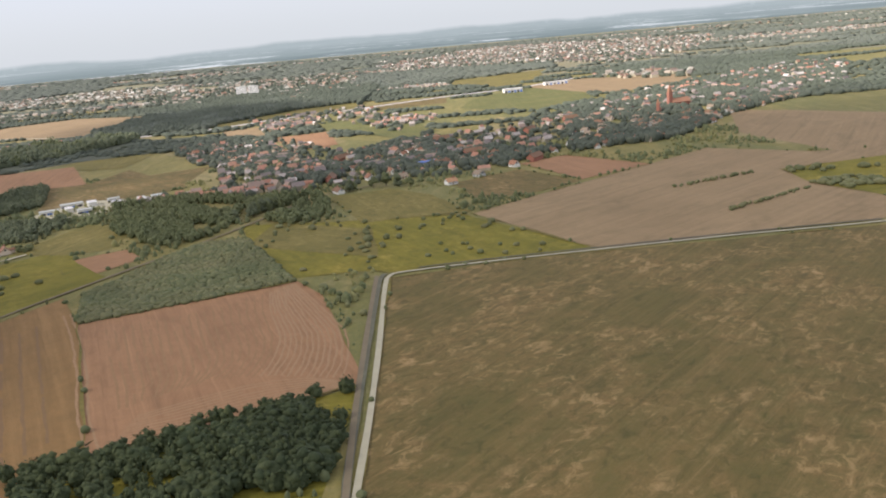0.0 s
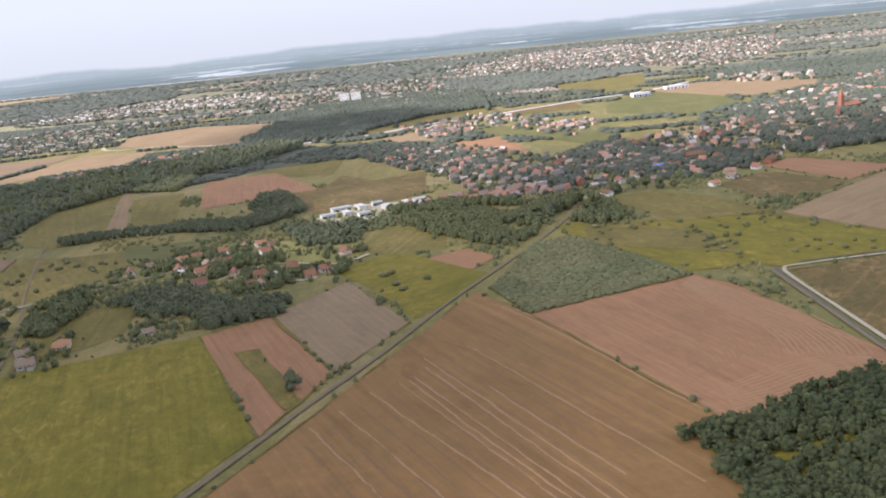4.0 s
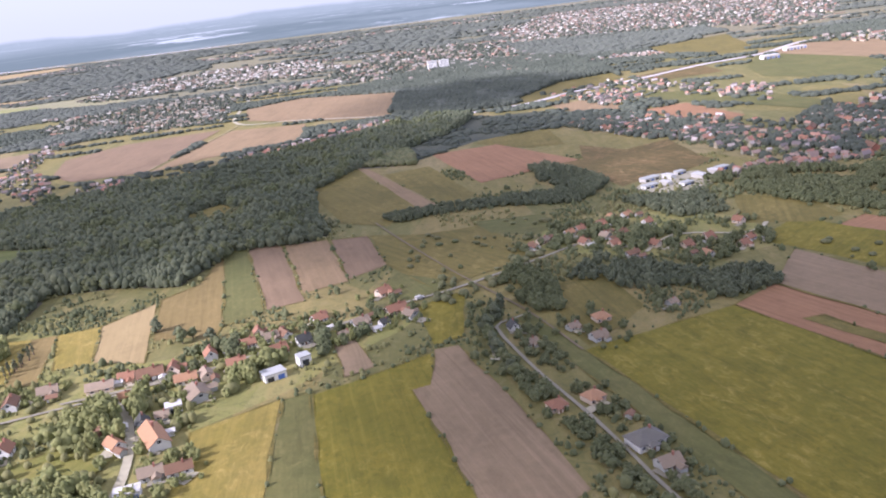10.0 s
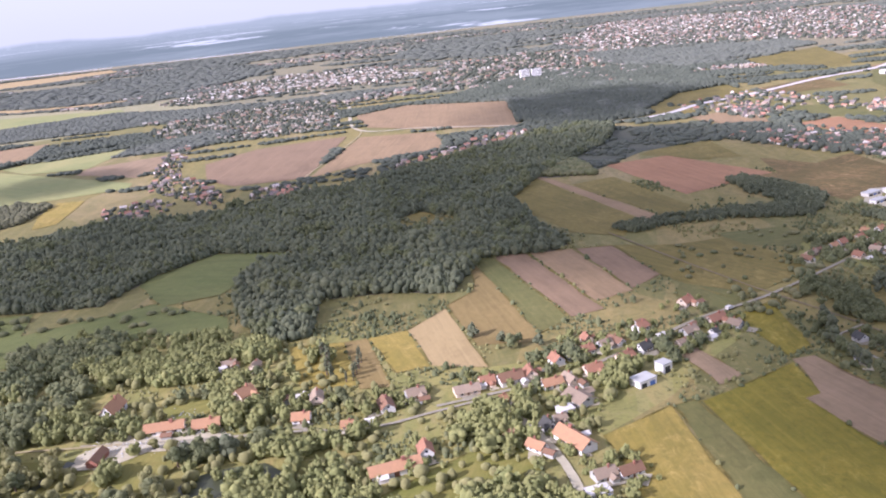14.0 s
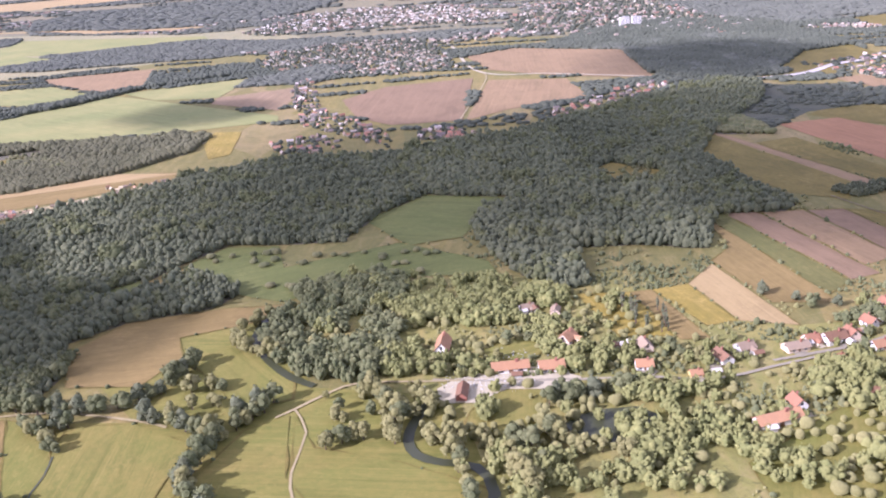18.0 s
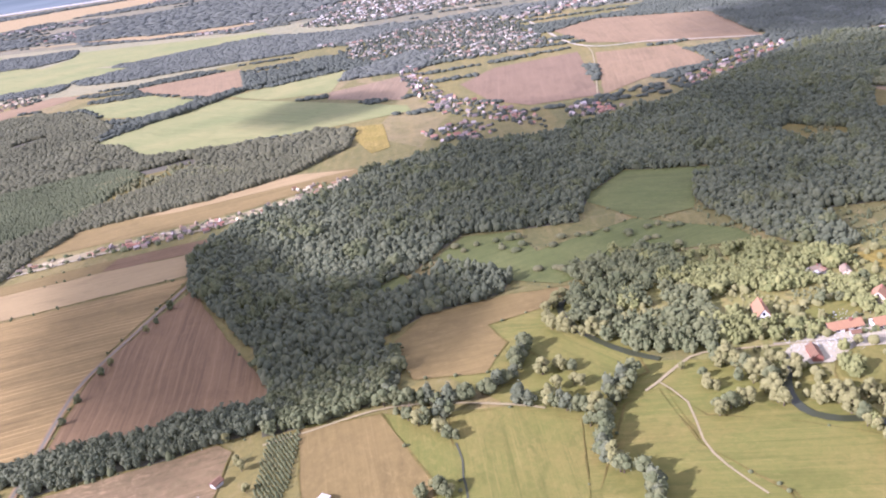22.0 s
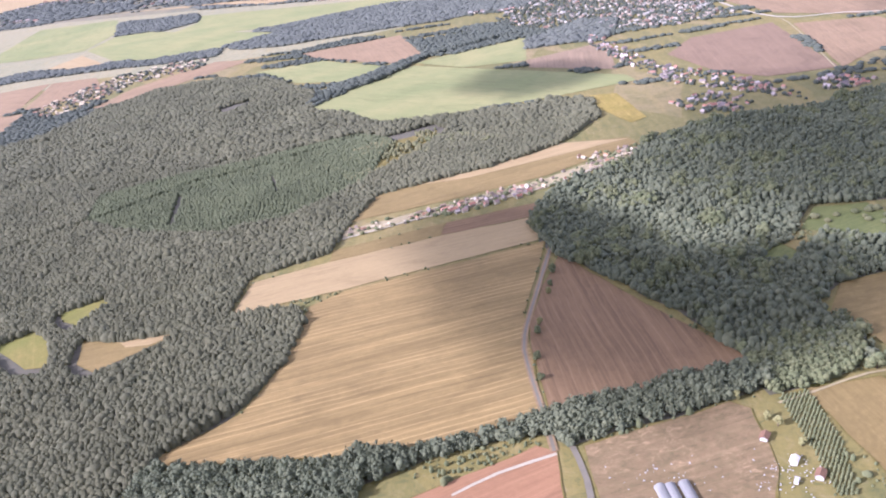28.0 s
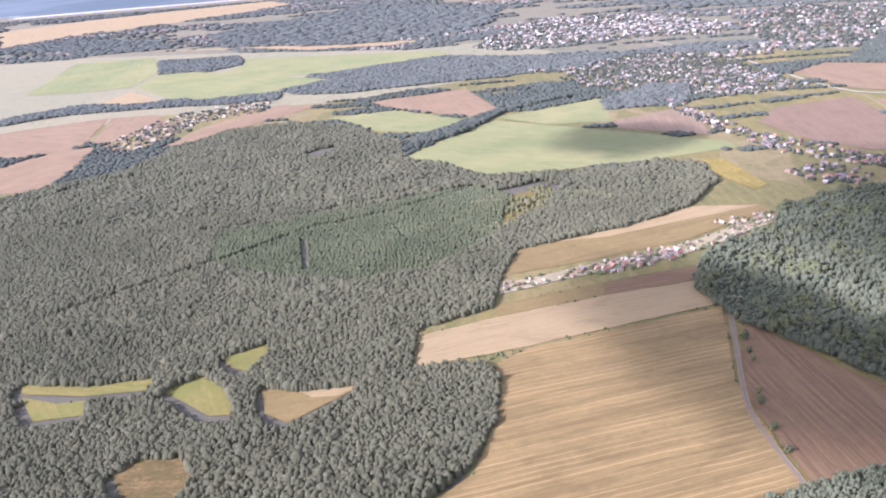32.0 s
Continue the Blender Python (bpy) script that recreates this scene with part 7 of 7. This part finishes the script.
van(-397, 343, 33, WHITE_METAL, "white van on the village road")
van(-932, 180, 60, WHITE_METAL, "white car parked in the farm yard", 4.2, 1.5)
van(-486, 262, 25, WHITE_METAL, "white car on the village street", 4.2, 1.5)


def polytunnel(x, y, turn):
    """A long shed with a rounded white roof."""
    root = new("arched_shed")
    bm = bmesh.new()
    loops = []
    for yy in (-8, 8):
        loops.append([bm.verts.new((2.4 * math.cos(math.pi * i / 10), yy, 0.7 + 1.7 * math.sin(math.pi * i / 10))) for i in range(11)])
    for a, b in zip(zip(loops[0], loops[0][1:]), zip(loops[1], loops[1][1:])):
        bm.faces.new((a[0], a[1], b[1], b[0]))
    bmesh.ops.solidify(bm, geom=bm.faces[:], thickness=0.08)
    part("roof", bm, PLASTER[3], root)
    for s in (-1, 1):
        bm = bmesh.new()
        box(bm, s * 2.36 - 0.06, s * 2.36 + 0.06, -8, 8, 0, 0.7)
        part("side_wall", bm, PLASTER[3], root)
    for yy in (-7.9, 7.9):
        bm = bmesh.new()
        bm.faces.new([bm.verts.new((2.3 * math.cos(math.pi * i / 10), yy, 0.7 + 1.6 * math.sin(math.pi * i / 10))) for i in range(11)] + [bm.verts.new((-2.3, yy, 0)), bm.verts.new((2.3, yy, 0))])
        part("end_wall", bm, PLASTER[0], root)
    root.matrix_basis = pose(x, y, 0, 0, 0, turn)
    return tagged(root, "long arched shed with a pale grey roof", "shed", "arched sheds in the yard")


for x, y in YARD_SHEDS:
    polytunnel(x, y, 8)


# heaps of boards and rubble round the yard sheds
rubble_rng = np.random.default_rng(41)
heap = np.concatenate([np.array([(-664, 263)]) + rubble_rng.normal(0, 1, (150, 2)) * (9, 4), np.array([(-652, 285)]) + rubble_rng.normal(0, 1, (40, 2)) * (6, 4), np.array([(-932, 184)]) + rubble_rng.normal(0, 7, (90, 2)), np.array([YARD_SHEDS[1]]) + rubble_rng.normal(0, 9, (60, 2)) + (0, 9), np.array([(-676, 262)]) + rubble_rng.normal(0, 4, (50, 2))])
many("rubble", LOW, heap, rubble_rng.uniform(0.3, 1.0, len(heap)), rubble_rng.uniform(0.15, 0.5, len(heap)), rubble_rng, PLASTER[3], "pale rubble and boards heaped in yards", "rubble", 0.4)


def church(x, y, turn):
    """A red brick church: nave, choir, tower with a pointed spire."""
    root = new("church")
    bm = bmesh.new()
    box(bm, -14, 14, -6, 6, 0, 9)
    part("nave_wall", bm, PLASTER[4], root)
    bm = bmesh.new()
    v = [bm.verts.new(p) for p in ((-14.5, -6.6, 8.9), (14.5, -6.6, 8.9), (14.5, 6.6, 8.9), (-14.5, 6.6, 8.9), (-14.5, 0, 15), (14.5, 0, 15))]
    for f in ((0, 1, 5, 4), (2, 3, 4, 5), (1, 2, 5), (3, 0, 4), (0, 3, 2, 1)):
        bm.faces.new([v[i] for i in f])
    part("nave_roof", bm, ROOF[1], root)
    bm = bmesh.new()
    box(bm, -20, -14, -3, 3, 0, 24)
    box(bm, -20.2, -13.8, -3.2, 3.2, 23.4, 24.2)
    part("tower", bm, PLASTER[4], root)
    bm = bmesh.new()
    base = [bm.verts.new(p) for p in ((-20, -3, 24.2), (-14, -3, 24.2), (-14, 3, 24.2), (-20, 3, 24.2))]
    tip = bm.verts.new((-17, 0, 36))
    for i in range(4):
        bm.faces.new((base[i], base[(i + 1) % 4], tip))
    part("spire", bm, ROOF[1], root)
    for i in range(5):
        for s in (-1, 1):
            bm = bmesh.new()
            px = -10 + 5 * i
            box(bm, px - 0.7, px + 0.7, min(s * 6, s * 6.06), max(s * 6, s * 6.06), 3, 7)
            part("window", bm, GLASS, root)
    root.matrix_basis = pose(x, y, 0, 0, 0, turn)
    return tagged(root, "red brick church with a tall pointed tower", "church")


church(206, 782, 20).scale = (0.62, 0.62, 0.62)
church(178, 745, 70).scale = (0.42, 0.42, 0.42)


def apartment_block(x, y, turn):
    """A tall slab block with rows of windows."""
    root = new("apartment_block")
    bm = bmesh.new()
    box(bm, -21, 21, -7, 7, 0, 36)
    part("wall", bm, PLASTER[0], root)
    bm = bmesh.new()
    box(bm, -21.3, 21.3, -7.3, 7.3, 36, 36.8)
    box(bm, -4, 4, -3, 3, 36.8, 39.5)
    part("roof", bm, PLASTER[3], root)
    for r in range(11):
        for c in range(7):
            bm = bmesh.new()
            px, z = -18 + 6 * c, 2 + 3.1 * r
            box(bm, px - 1.5, px + 1.5, -7.06, -7, z, z + 1.5)
            part("window", bm, GLASS, root)
    root.matrix_basis = pose(x, y, 0, 0, 0, turn)
    return tagged(root, "tall white apartment block with window rows", "apartment block", "twin apartment blocks")


for x in (-372, -350):
    apartment_block(x, 1575, 8).scale = (0.42, 0.5, 0.52)


def manor(x, y, turn):
    """The big house by the river with a steep red roof."""
    ob = gable_house("manor_house", 13, 6.4, 3.2, 3.8, PLASTER[0], ROOF[0], "tall white house with a steep red roof beside trees")
    ob.matrix_basis = pose(x, y, 0, 0, 0, turn)


manor(CASTLE[0][0], CASTLE[0][1], 84)
settle(SHEDS[2], CASTLE[1][0], CASTLE[1][1], 85, 0.75, "barns")
settle(SHEDS[2], -517, 241, 150, 0.8, "barns")


def houses_at(q, size, roof, label, rng):
    """Many small far houses in one mesh: walls, then gable roofs."""
    verts, faces, index = [], [], []
    for x, y in q:
        a = 0.4 + rng.uniform(-0.3, 0.3) + (math.pi / 2 if rng.uniform() < 0.4 else 0)
        w, d, t = size * rng.uniform(0.6, 1.3) / 2, size * rng.uniform(0.45, 0.7) / 2, size * rng.uniform(0.25, 0.5)
        r = t * rng.uniform(0.5, 1.0)
        ca, sa = math.cos(a), math.sin(a)
        b = len(verts)
        pts = [(-w, -d, 0), (w, -d, 0), (w, d, 0), (-w, d, 0), (-w, -d, t), (w, -d, t), (w, d, t), (-w, d, t), (-w, 0, t + r), (w, 0, t + r)]
        e = 1.06
        pts += [(-w * e, -d * e, t), (w * e, -d * e, t), (w * e, d * e, t), (-w * e, d * e, t), (-w * e, 0, t + r + 0.1), (w * e, 0, t + r + 0.1)]
        verts += [(x + px * ca - py * sa, y + px * sa + py * ca, pz) for px, py, pz in pts]
        faces += [(b, b + 1, b + 5, b + 4), (b + 2, b + 3, b + 7, b + 6), (b + 1, b + 2, b + 6, b + 9, b + 5), (b + 3, b, b + 4, b + 8, b + 7)]
        faces += [(b + 10, b + 11, b + 15, b + 14), (b + 12, b + 13, b + 14, b + 15)]
        index += [0, 0, 0, 0, 1, 1]
    if verts:
        tagged(link_mesh("distant_houses", verts, faces, [FAR_WALL, roof], index=index), label, "houses", kind="stuff")


def town(poly, gap, size, roof, label, seed, share, green=0.6, leaf="far"):
    """A far village or town: its houses and the trees between them."""
    rng = np.random.default_rng(seed)
    q = spread(poly, gap, rng, (), 0.4)
    q = q[rng.uniform(size=len(q)) < share]
    houses_at(q, size, roof, label, rng)
    w = spread(poly, gap, rng, (), 0.45)
    w = w[rng.uniform(size=len(w)) < green]
    many("distant_trees", LOW, w, gap * rng.uniform(0.5, 1.0, len(w)), size * rng.uniform(0.35, 0.8, len(w)), rng, LEAF[leaf], "trees among the distant houses", "trees")
    FIELD_OUTLINES.append(poly)


def long_blocks(poly, step, row, turn, size, roof, label, seed):
    """Long low buildings in parallel rows: walls and shallow roofs in one mesh."""
    rng = np.random.default_rng(seed)
    ca, sa = math.cos(turn), math.sin(turn)
    c = np.mean(np.array(poly, float), 0)
    verts, faces, index = [], [], []
    for i in range(-14, 15):
        for j in range(-14, 15):
            u, v = i * step + rng.uniform(-2, 2), j * row + rng.uniform(-1.5, 1.5)
            at = (c[0] + u * ca - v * sa, c[1] + u * sa + v * ca)
            if rng.uniform() < 0.25 or not inside(np.array([at]), poly)[0]:
                continue
            w, d, t, b = size * rng.uniform(0.7, 1.1), size * rng.uniform(0.14, 0.24), size * rng.uniform(0.1, 0.22), len(verts)
            pts = [(-w, -d, 0), (w, -d, 0), (w, d, 0), (-w, d, 0), (-w, -d, t), (w, -d, t), (w, d, t), (-w, d, t), (-w * 0.97, 0, t * 1.35), (w * 0.97, 0, t * 1.35)]
            verts += [(at[0] + px * ca - py * sa, at[1] + px * sa + py * ca, pz) for px, py, pz in pts]
            faces += [(b, b + 1, b + 5, b + 4), (b + 1, b + 2, b + 6, b + 5), (b + 2, b + 3, b + 7, b + 6), (b + 3, b, b + 4, b + 7), (b + 4, b + 5, b + 9, b + 8), (b + 6, b + 7, b + 8, b + 9), (b + 5, b + 6, b + 9), (b + 7, b + 4, b + 8)]
            index += [0, 0, 0, 0, 1, 1, 1, 1]
    tagged(link_mesh("distant_blocks", verts, faces, [FAR_WALL, roof], index=index), label, "buildings", kind="stuff")


# ---- distant houses ----
town([(-1167, 506), (-1086, 538), (-1004, 572), (-926, 625), (-926, 606), (-1002, 551), (-1082, 521), (-1164, 489)], 5.5, 3.9, ROW_ROOF, "row of small houses with cream walls and red roofs", 1, 0.42, 0.5, "mixed")
town([(-1100, 525), (-1024, 557), (-1013, 541), (-1056, 521), (-1092, 512)], 6.4, 4.6, FAR_ROOF, "houses with red roofs behind the row", 2, 0.5, 0.5, "mixed")
town([(-972, 615), (-918, 635), (-922, 611), (-963, 589)], 5.2, 4.2, ROW_ROOF, "new white houses at the wood edge", 3, 0.5, 0.4, "mixed")
town([(-912, 1146), (-892, 1157), (-838, 912), (-792, 843), (-740, 741), (-745, 709), (-793, 765), (-847, 829), (-893, 1011)], 7.5, 5.2, FAR_ROOF, "village of red-roofed houses beside the wood", 4, 0.37)
town([(-866, 751), (-822, 778), (-777, 734), (-809, 694), (-846, 700)], 7.5, 5.2, FAR_ROOF, "red-roofed houses at the wood edge", 34, 0.34)
town([(-719, 767), (-689, 783), (-659, 750), (-673, 733), (-717, 730)], 8.1, 6.4, FAR_ROOF, "red-roofed farm houses beside brown fields", 5, 0.5)
town([(-585, 837), (-526, 903), (-447, 970), (-409, 964), (-458, 915), (-531, 837), (-589, 794)], 9.9, 5.8, FAR_ROOF, "row of houses along the wood", 6, 0.43)
town([(-1730, 1119), (-1704, 1284), (-1593, 1405), (-1536, 1380), (-1527, 1303), (-1617, 1250), (-1648, 1109), (-1676, 1052)], 10.4, 5.1, ROW_ROOF, "distant village of white houses", 7, 0.5)
town([(-261, 1468), (-158, 1532), (-156, 1396), (-241, 1331)], 10.4, 6.5, TOWN_ROOF, "distant estate of pale houses", 11, 0.5)
town([(112, 849), (271, 1026), (488, 1235), (525, 1143), (390, 854), (300, 780), (170, 795)], 11.0, 6.4, FAR_ROOF, "red-roofed houses at the far end of the village", 51, 0.36, 0.8, "far")
town([(-69, 888), (-12, 923), (-14, 865), (-67, 834)], 9.3, 5.8, FAR_ROOF, "small estate of pale houses in fields", 12, 0.5)
town([(-214, 959), (-159, 988), (-153, 907), (-192, 873)], 8.1, 5.8, FAR_ROOF, "small estate of red-roofed houses", 13, 0.5)
town([(-244, 1044), (-112, 1107), (-22, 856), (-52, 782), (-122, 940), (-179, 854)], 12.8, 5.8, FAR_ROOF, "scattered houses among plots", 14, 0.31)
town([(213, 1320), (306, 1310), (350, 1217), (313, 1136), (243, 1192)], 13.9, 8.4, TOWN_ROOF, "distant sheds at the edge of town", 16, 0.5)
town([(-259, 783), (-195, 799), (-111, 630), (-73, 583), (-89, 536), (-144, 609), (-211, 687)], 9.9, 5.8, FAR_ROOF, "village houses seen over gardens", 18, 0.26, 0.7, "far")
town([(-168, 525), (-140, 541), (-105, 543), (-86, 515), (-129, 507)], 8.1, 6.4, FAR_ROOF, "row of red-roofed houses along the road", 19, 0.5)
town([(-196, 513), (-171, 539), (-125, 536), (-112, 509), (-160, 510), (-187, 494)], 8.7, 6.4, FAR_ROOF, "row of houses along the road", 20, 0.5)
town([(-234, 769), (-150, 792), (-112, 710), (-77, 656), (-15, 718), (60, 767), (132, 806), (167, 801), (32, 538), (-6, 513), (-24, 523), (-81, 511), (-123, 521), (-155, 546), (-175, 626), (-214, 691)], 9.3, 6.1, FAR_ROOF, "scattered houses of the eastern village", 50, 0.2, 0.6, "far")


MAIN_TOWN = [(-1030, 1400), (-985, 1500), (-930, 1570), (-850, 1620), (-760, 1580), (-715, 1450), (-680, 1180), (-780, 1150), (-862, 1175), (-890, 1290), (-950, 1240), (-990, 1290)]
MARKET_TOWN = [(-1180, 1900), (-1120, 2120), (-1050, 2330), (-925, 2430), (-715, 2300), (-560, 1990), (-640, 1810), (-781, 1866), (-978, 1830), (-1100, 1800)]
CITY = [(-202, 2500), (-30, 2950), (107, 3500), (420, 3400), (847, 2700), (548, 1900), (330, 1600), (230, 1850), (60, 1985), (-100, 2080)]
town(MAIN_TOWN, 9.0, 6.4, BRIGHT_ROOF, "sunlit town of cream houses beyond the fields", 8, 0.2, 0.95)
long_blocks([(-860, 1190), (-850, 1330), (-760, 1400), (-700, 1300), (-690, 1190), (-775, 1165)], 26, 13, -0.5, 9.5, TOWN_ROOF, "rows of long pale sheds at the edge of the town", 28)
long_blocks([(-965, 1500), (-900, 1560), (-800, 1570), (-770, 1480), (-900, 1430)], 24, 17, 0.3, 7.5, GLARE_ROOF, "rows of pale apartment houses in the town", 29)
town(MARKET_TOWN, 13.0, 8.0, GLARE_ROOF, "distant town with glare painted as white roofs", 9, 0.36, 0.7)
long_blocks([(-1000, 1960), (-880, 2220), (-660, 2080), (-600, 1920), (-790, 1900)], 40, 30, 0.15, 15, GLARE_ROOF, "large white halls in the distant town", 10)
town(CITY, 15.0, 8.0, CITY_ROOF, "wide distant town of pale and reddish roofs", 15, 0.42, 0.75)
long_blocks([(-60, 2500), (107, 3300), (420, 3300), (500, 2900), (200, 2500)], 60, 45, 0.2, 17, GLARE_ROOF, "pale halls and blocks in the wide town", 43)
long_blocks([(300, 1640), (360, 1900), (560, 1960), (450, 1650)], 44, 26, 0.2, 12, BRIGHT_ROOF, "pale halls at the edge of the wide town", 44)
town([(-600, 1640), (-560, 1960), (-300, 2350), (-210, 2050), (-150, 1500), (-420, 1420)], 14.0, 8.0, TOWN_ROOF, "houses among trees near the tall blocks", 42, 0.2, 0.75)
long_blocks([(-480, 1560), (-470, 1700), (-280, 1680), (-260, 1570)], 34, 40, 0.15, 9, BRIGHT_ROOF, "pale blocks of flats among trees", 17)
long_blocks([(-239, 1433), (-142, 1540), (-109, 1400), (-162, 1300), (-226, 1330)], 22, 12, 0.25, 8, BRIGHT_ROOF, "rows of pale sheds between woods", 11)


def far_country(seed=77):
    """The plain beyond the fields: long dark woods with ragged edges, hedges, and loose districts of small houses between them."""
    rng = np.random.default_rng(seed)
    for y0, y1, x0, x1, gap in ((780, 1500, -2300, 1300, 7.0), (1500, 2400, -2900, 1700, 12.0), (2400, 4330, -3700, 2500, 21.0)):
        poly = [(x0, y0), (x1, y0), (x1, y1), (x0, y1)]
        q = spread(poly, gap, rng, FIELD_OUTLINES, 0.5)
        big = np.array([noise.fractal((x * 0.0016, y * 0.0050, 2.0), 0.9, 2.1, 4) for x, y in q])
        small = np.array([noise.noise((x * 0.006, y * 0.03, 9.0)) for x, y in q])
        district = np.array([noise.noise((x * 0.0017 + 5, y * 0.0034, 4.0)) for x, y in q])
        keep = (big + 0.25 * small > 0.10) | (small > 0.36) | ((district > 0.16) & (rng.uniform(size=len(q)) < 0.3))
        w = q[keep]
        # the farther woods take the leaf colour with haze painted in
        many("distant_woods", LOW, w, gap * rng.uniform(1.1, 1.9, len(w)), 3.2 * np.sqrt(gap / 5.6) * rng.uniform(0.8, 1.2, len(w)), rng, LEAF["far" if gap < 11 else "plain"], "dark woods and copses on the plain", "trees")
        homes = q[(district > 0.22) & (big < 0.10) & (q[:, 1] > 1350)]
        if len(homes):
            houses_at(homes[rng.uniform(size=len(homes)) < 0.3], 5.6 + gap * 0.22, TOWN_ROOF, "loose districts of small distant houses", rng)


far_country()


# ---- clouds ----
def cloud_mat(name, most):
    k = Mat(name, 1.0, spec=0.0)
    pos = k.node("ShaderNodeTexCoord").outputs["Object"]
    flat = k.node("ShaderNodeVectorMath", {0: pos, 1: (1, 1, 0)}, operation="MULTIPLY").outputs[0]
    far = k.node("ShaderNodeVectorMath", {0: flat}, operation="LENGTH").outputs["Value"]
    n = k.noise(2.2, 5, 0.6, vector=pos)
    dens = k.span(k.math("ADD", far, k.math("MULTIPLY", k.math("SUBTRACT", n, 0.5), 0.9)), 0.55, 0.95, most, 0.0)
    clear = k.node("ShaderNodeBsdfTransparent")
    k.b.inputs["Base Color"].default_value = (0.9, 0.9, 0.92, 1)
    m = k.node("ShaderNodeMixShader", {0: dens, 1: clear.outputs[0], 2: k.b.outputs[0]})
    k.l.new(m.outputs[0], k.n["Material Output"].inputs[0])
    return k.m


THIN_CLOUD, THICK_CLOUD = cloud_mat("thin_cloud", 0.58), cloud_mat("thick_cloud", 0.8)
CLOUD_Z = 600.0


def cloud(x, y, rx, ry, turn=0.0, mat=THIN_CLOUD):
    """A fair-weather cloud with a flat base and a heaped top, whose shadow falls round the place (x, y)."""
    back = SUN_WAY * (CLOUD_Z / -SUN_WAY.z)
    bm = bmesh.new()
    bmesh.ops.create_icosphere(bm, subdivisions=5, radius=1.0)
    for v in bm.verts:
        lump = 1.0 + 0.5 * noise.fractal(v.co * 2.5 + Vector((x, y, 0)) * 0.01, 0.8, 2.0, 4)
        v.co.z *= 1.0 * lump if v.co.z > 0 else 0.15
    me = bpy.data.meshes.new("cloud")
    bm.to_mesh(me)
    bm.free()
    me.materials.append(mat)
    ob = new("cloud", me)
    ob.matrix_basis = pose(x - back.x, y - back.y, CLOUD_Z, 0, 0, turn) @ Matrix.Diagonal((rx, ry, 0.16 * min(rx, ry), 1))
    return tagged(ob, "soft grey-white fair-weather cloud", "cloud", "clouds", "structure")


cloud(220, 330, 780, 560)
cloud(-690, 600, 285, 290)
cloud(-1018, 392, 100, 195, 25, THICK_CLOUD)
cloud(-893, 340, 85, 85, 0, THICK_CLOUD)
cloud(-290, 250, 175, 185, 0, THICK_CLOUD)
cloud(-395, 498, 152, 142, 0, THICK_CLOUD)
# unseen cloud added to darken the valley wood
cloud(-345, 1130, 210, 200)
cloud(-420, 720, 250, 250)
cloud(-1000, 940, 110, 100, 0, THICK_CLOUD)
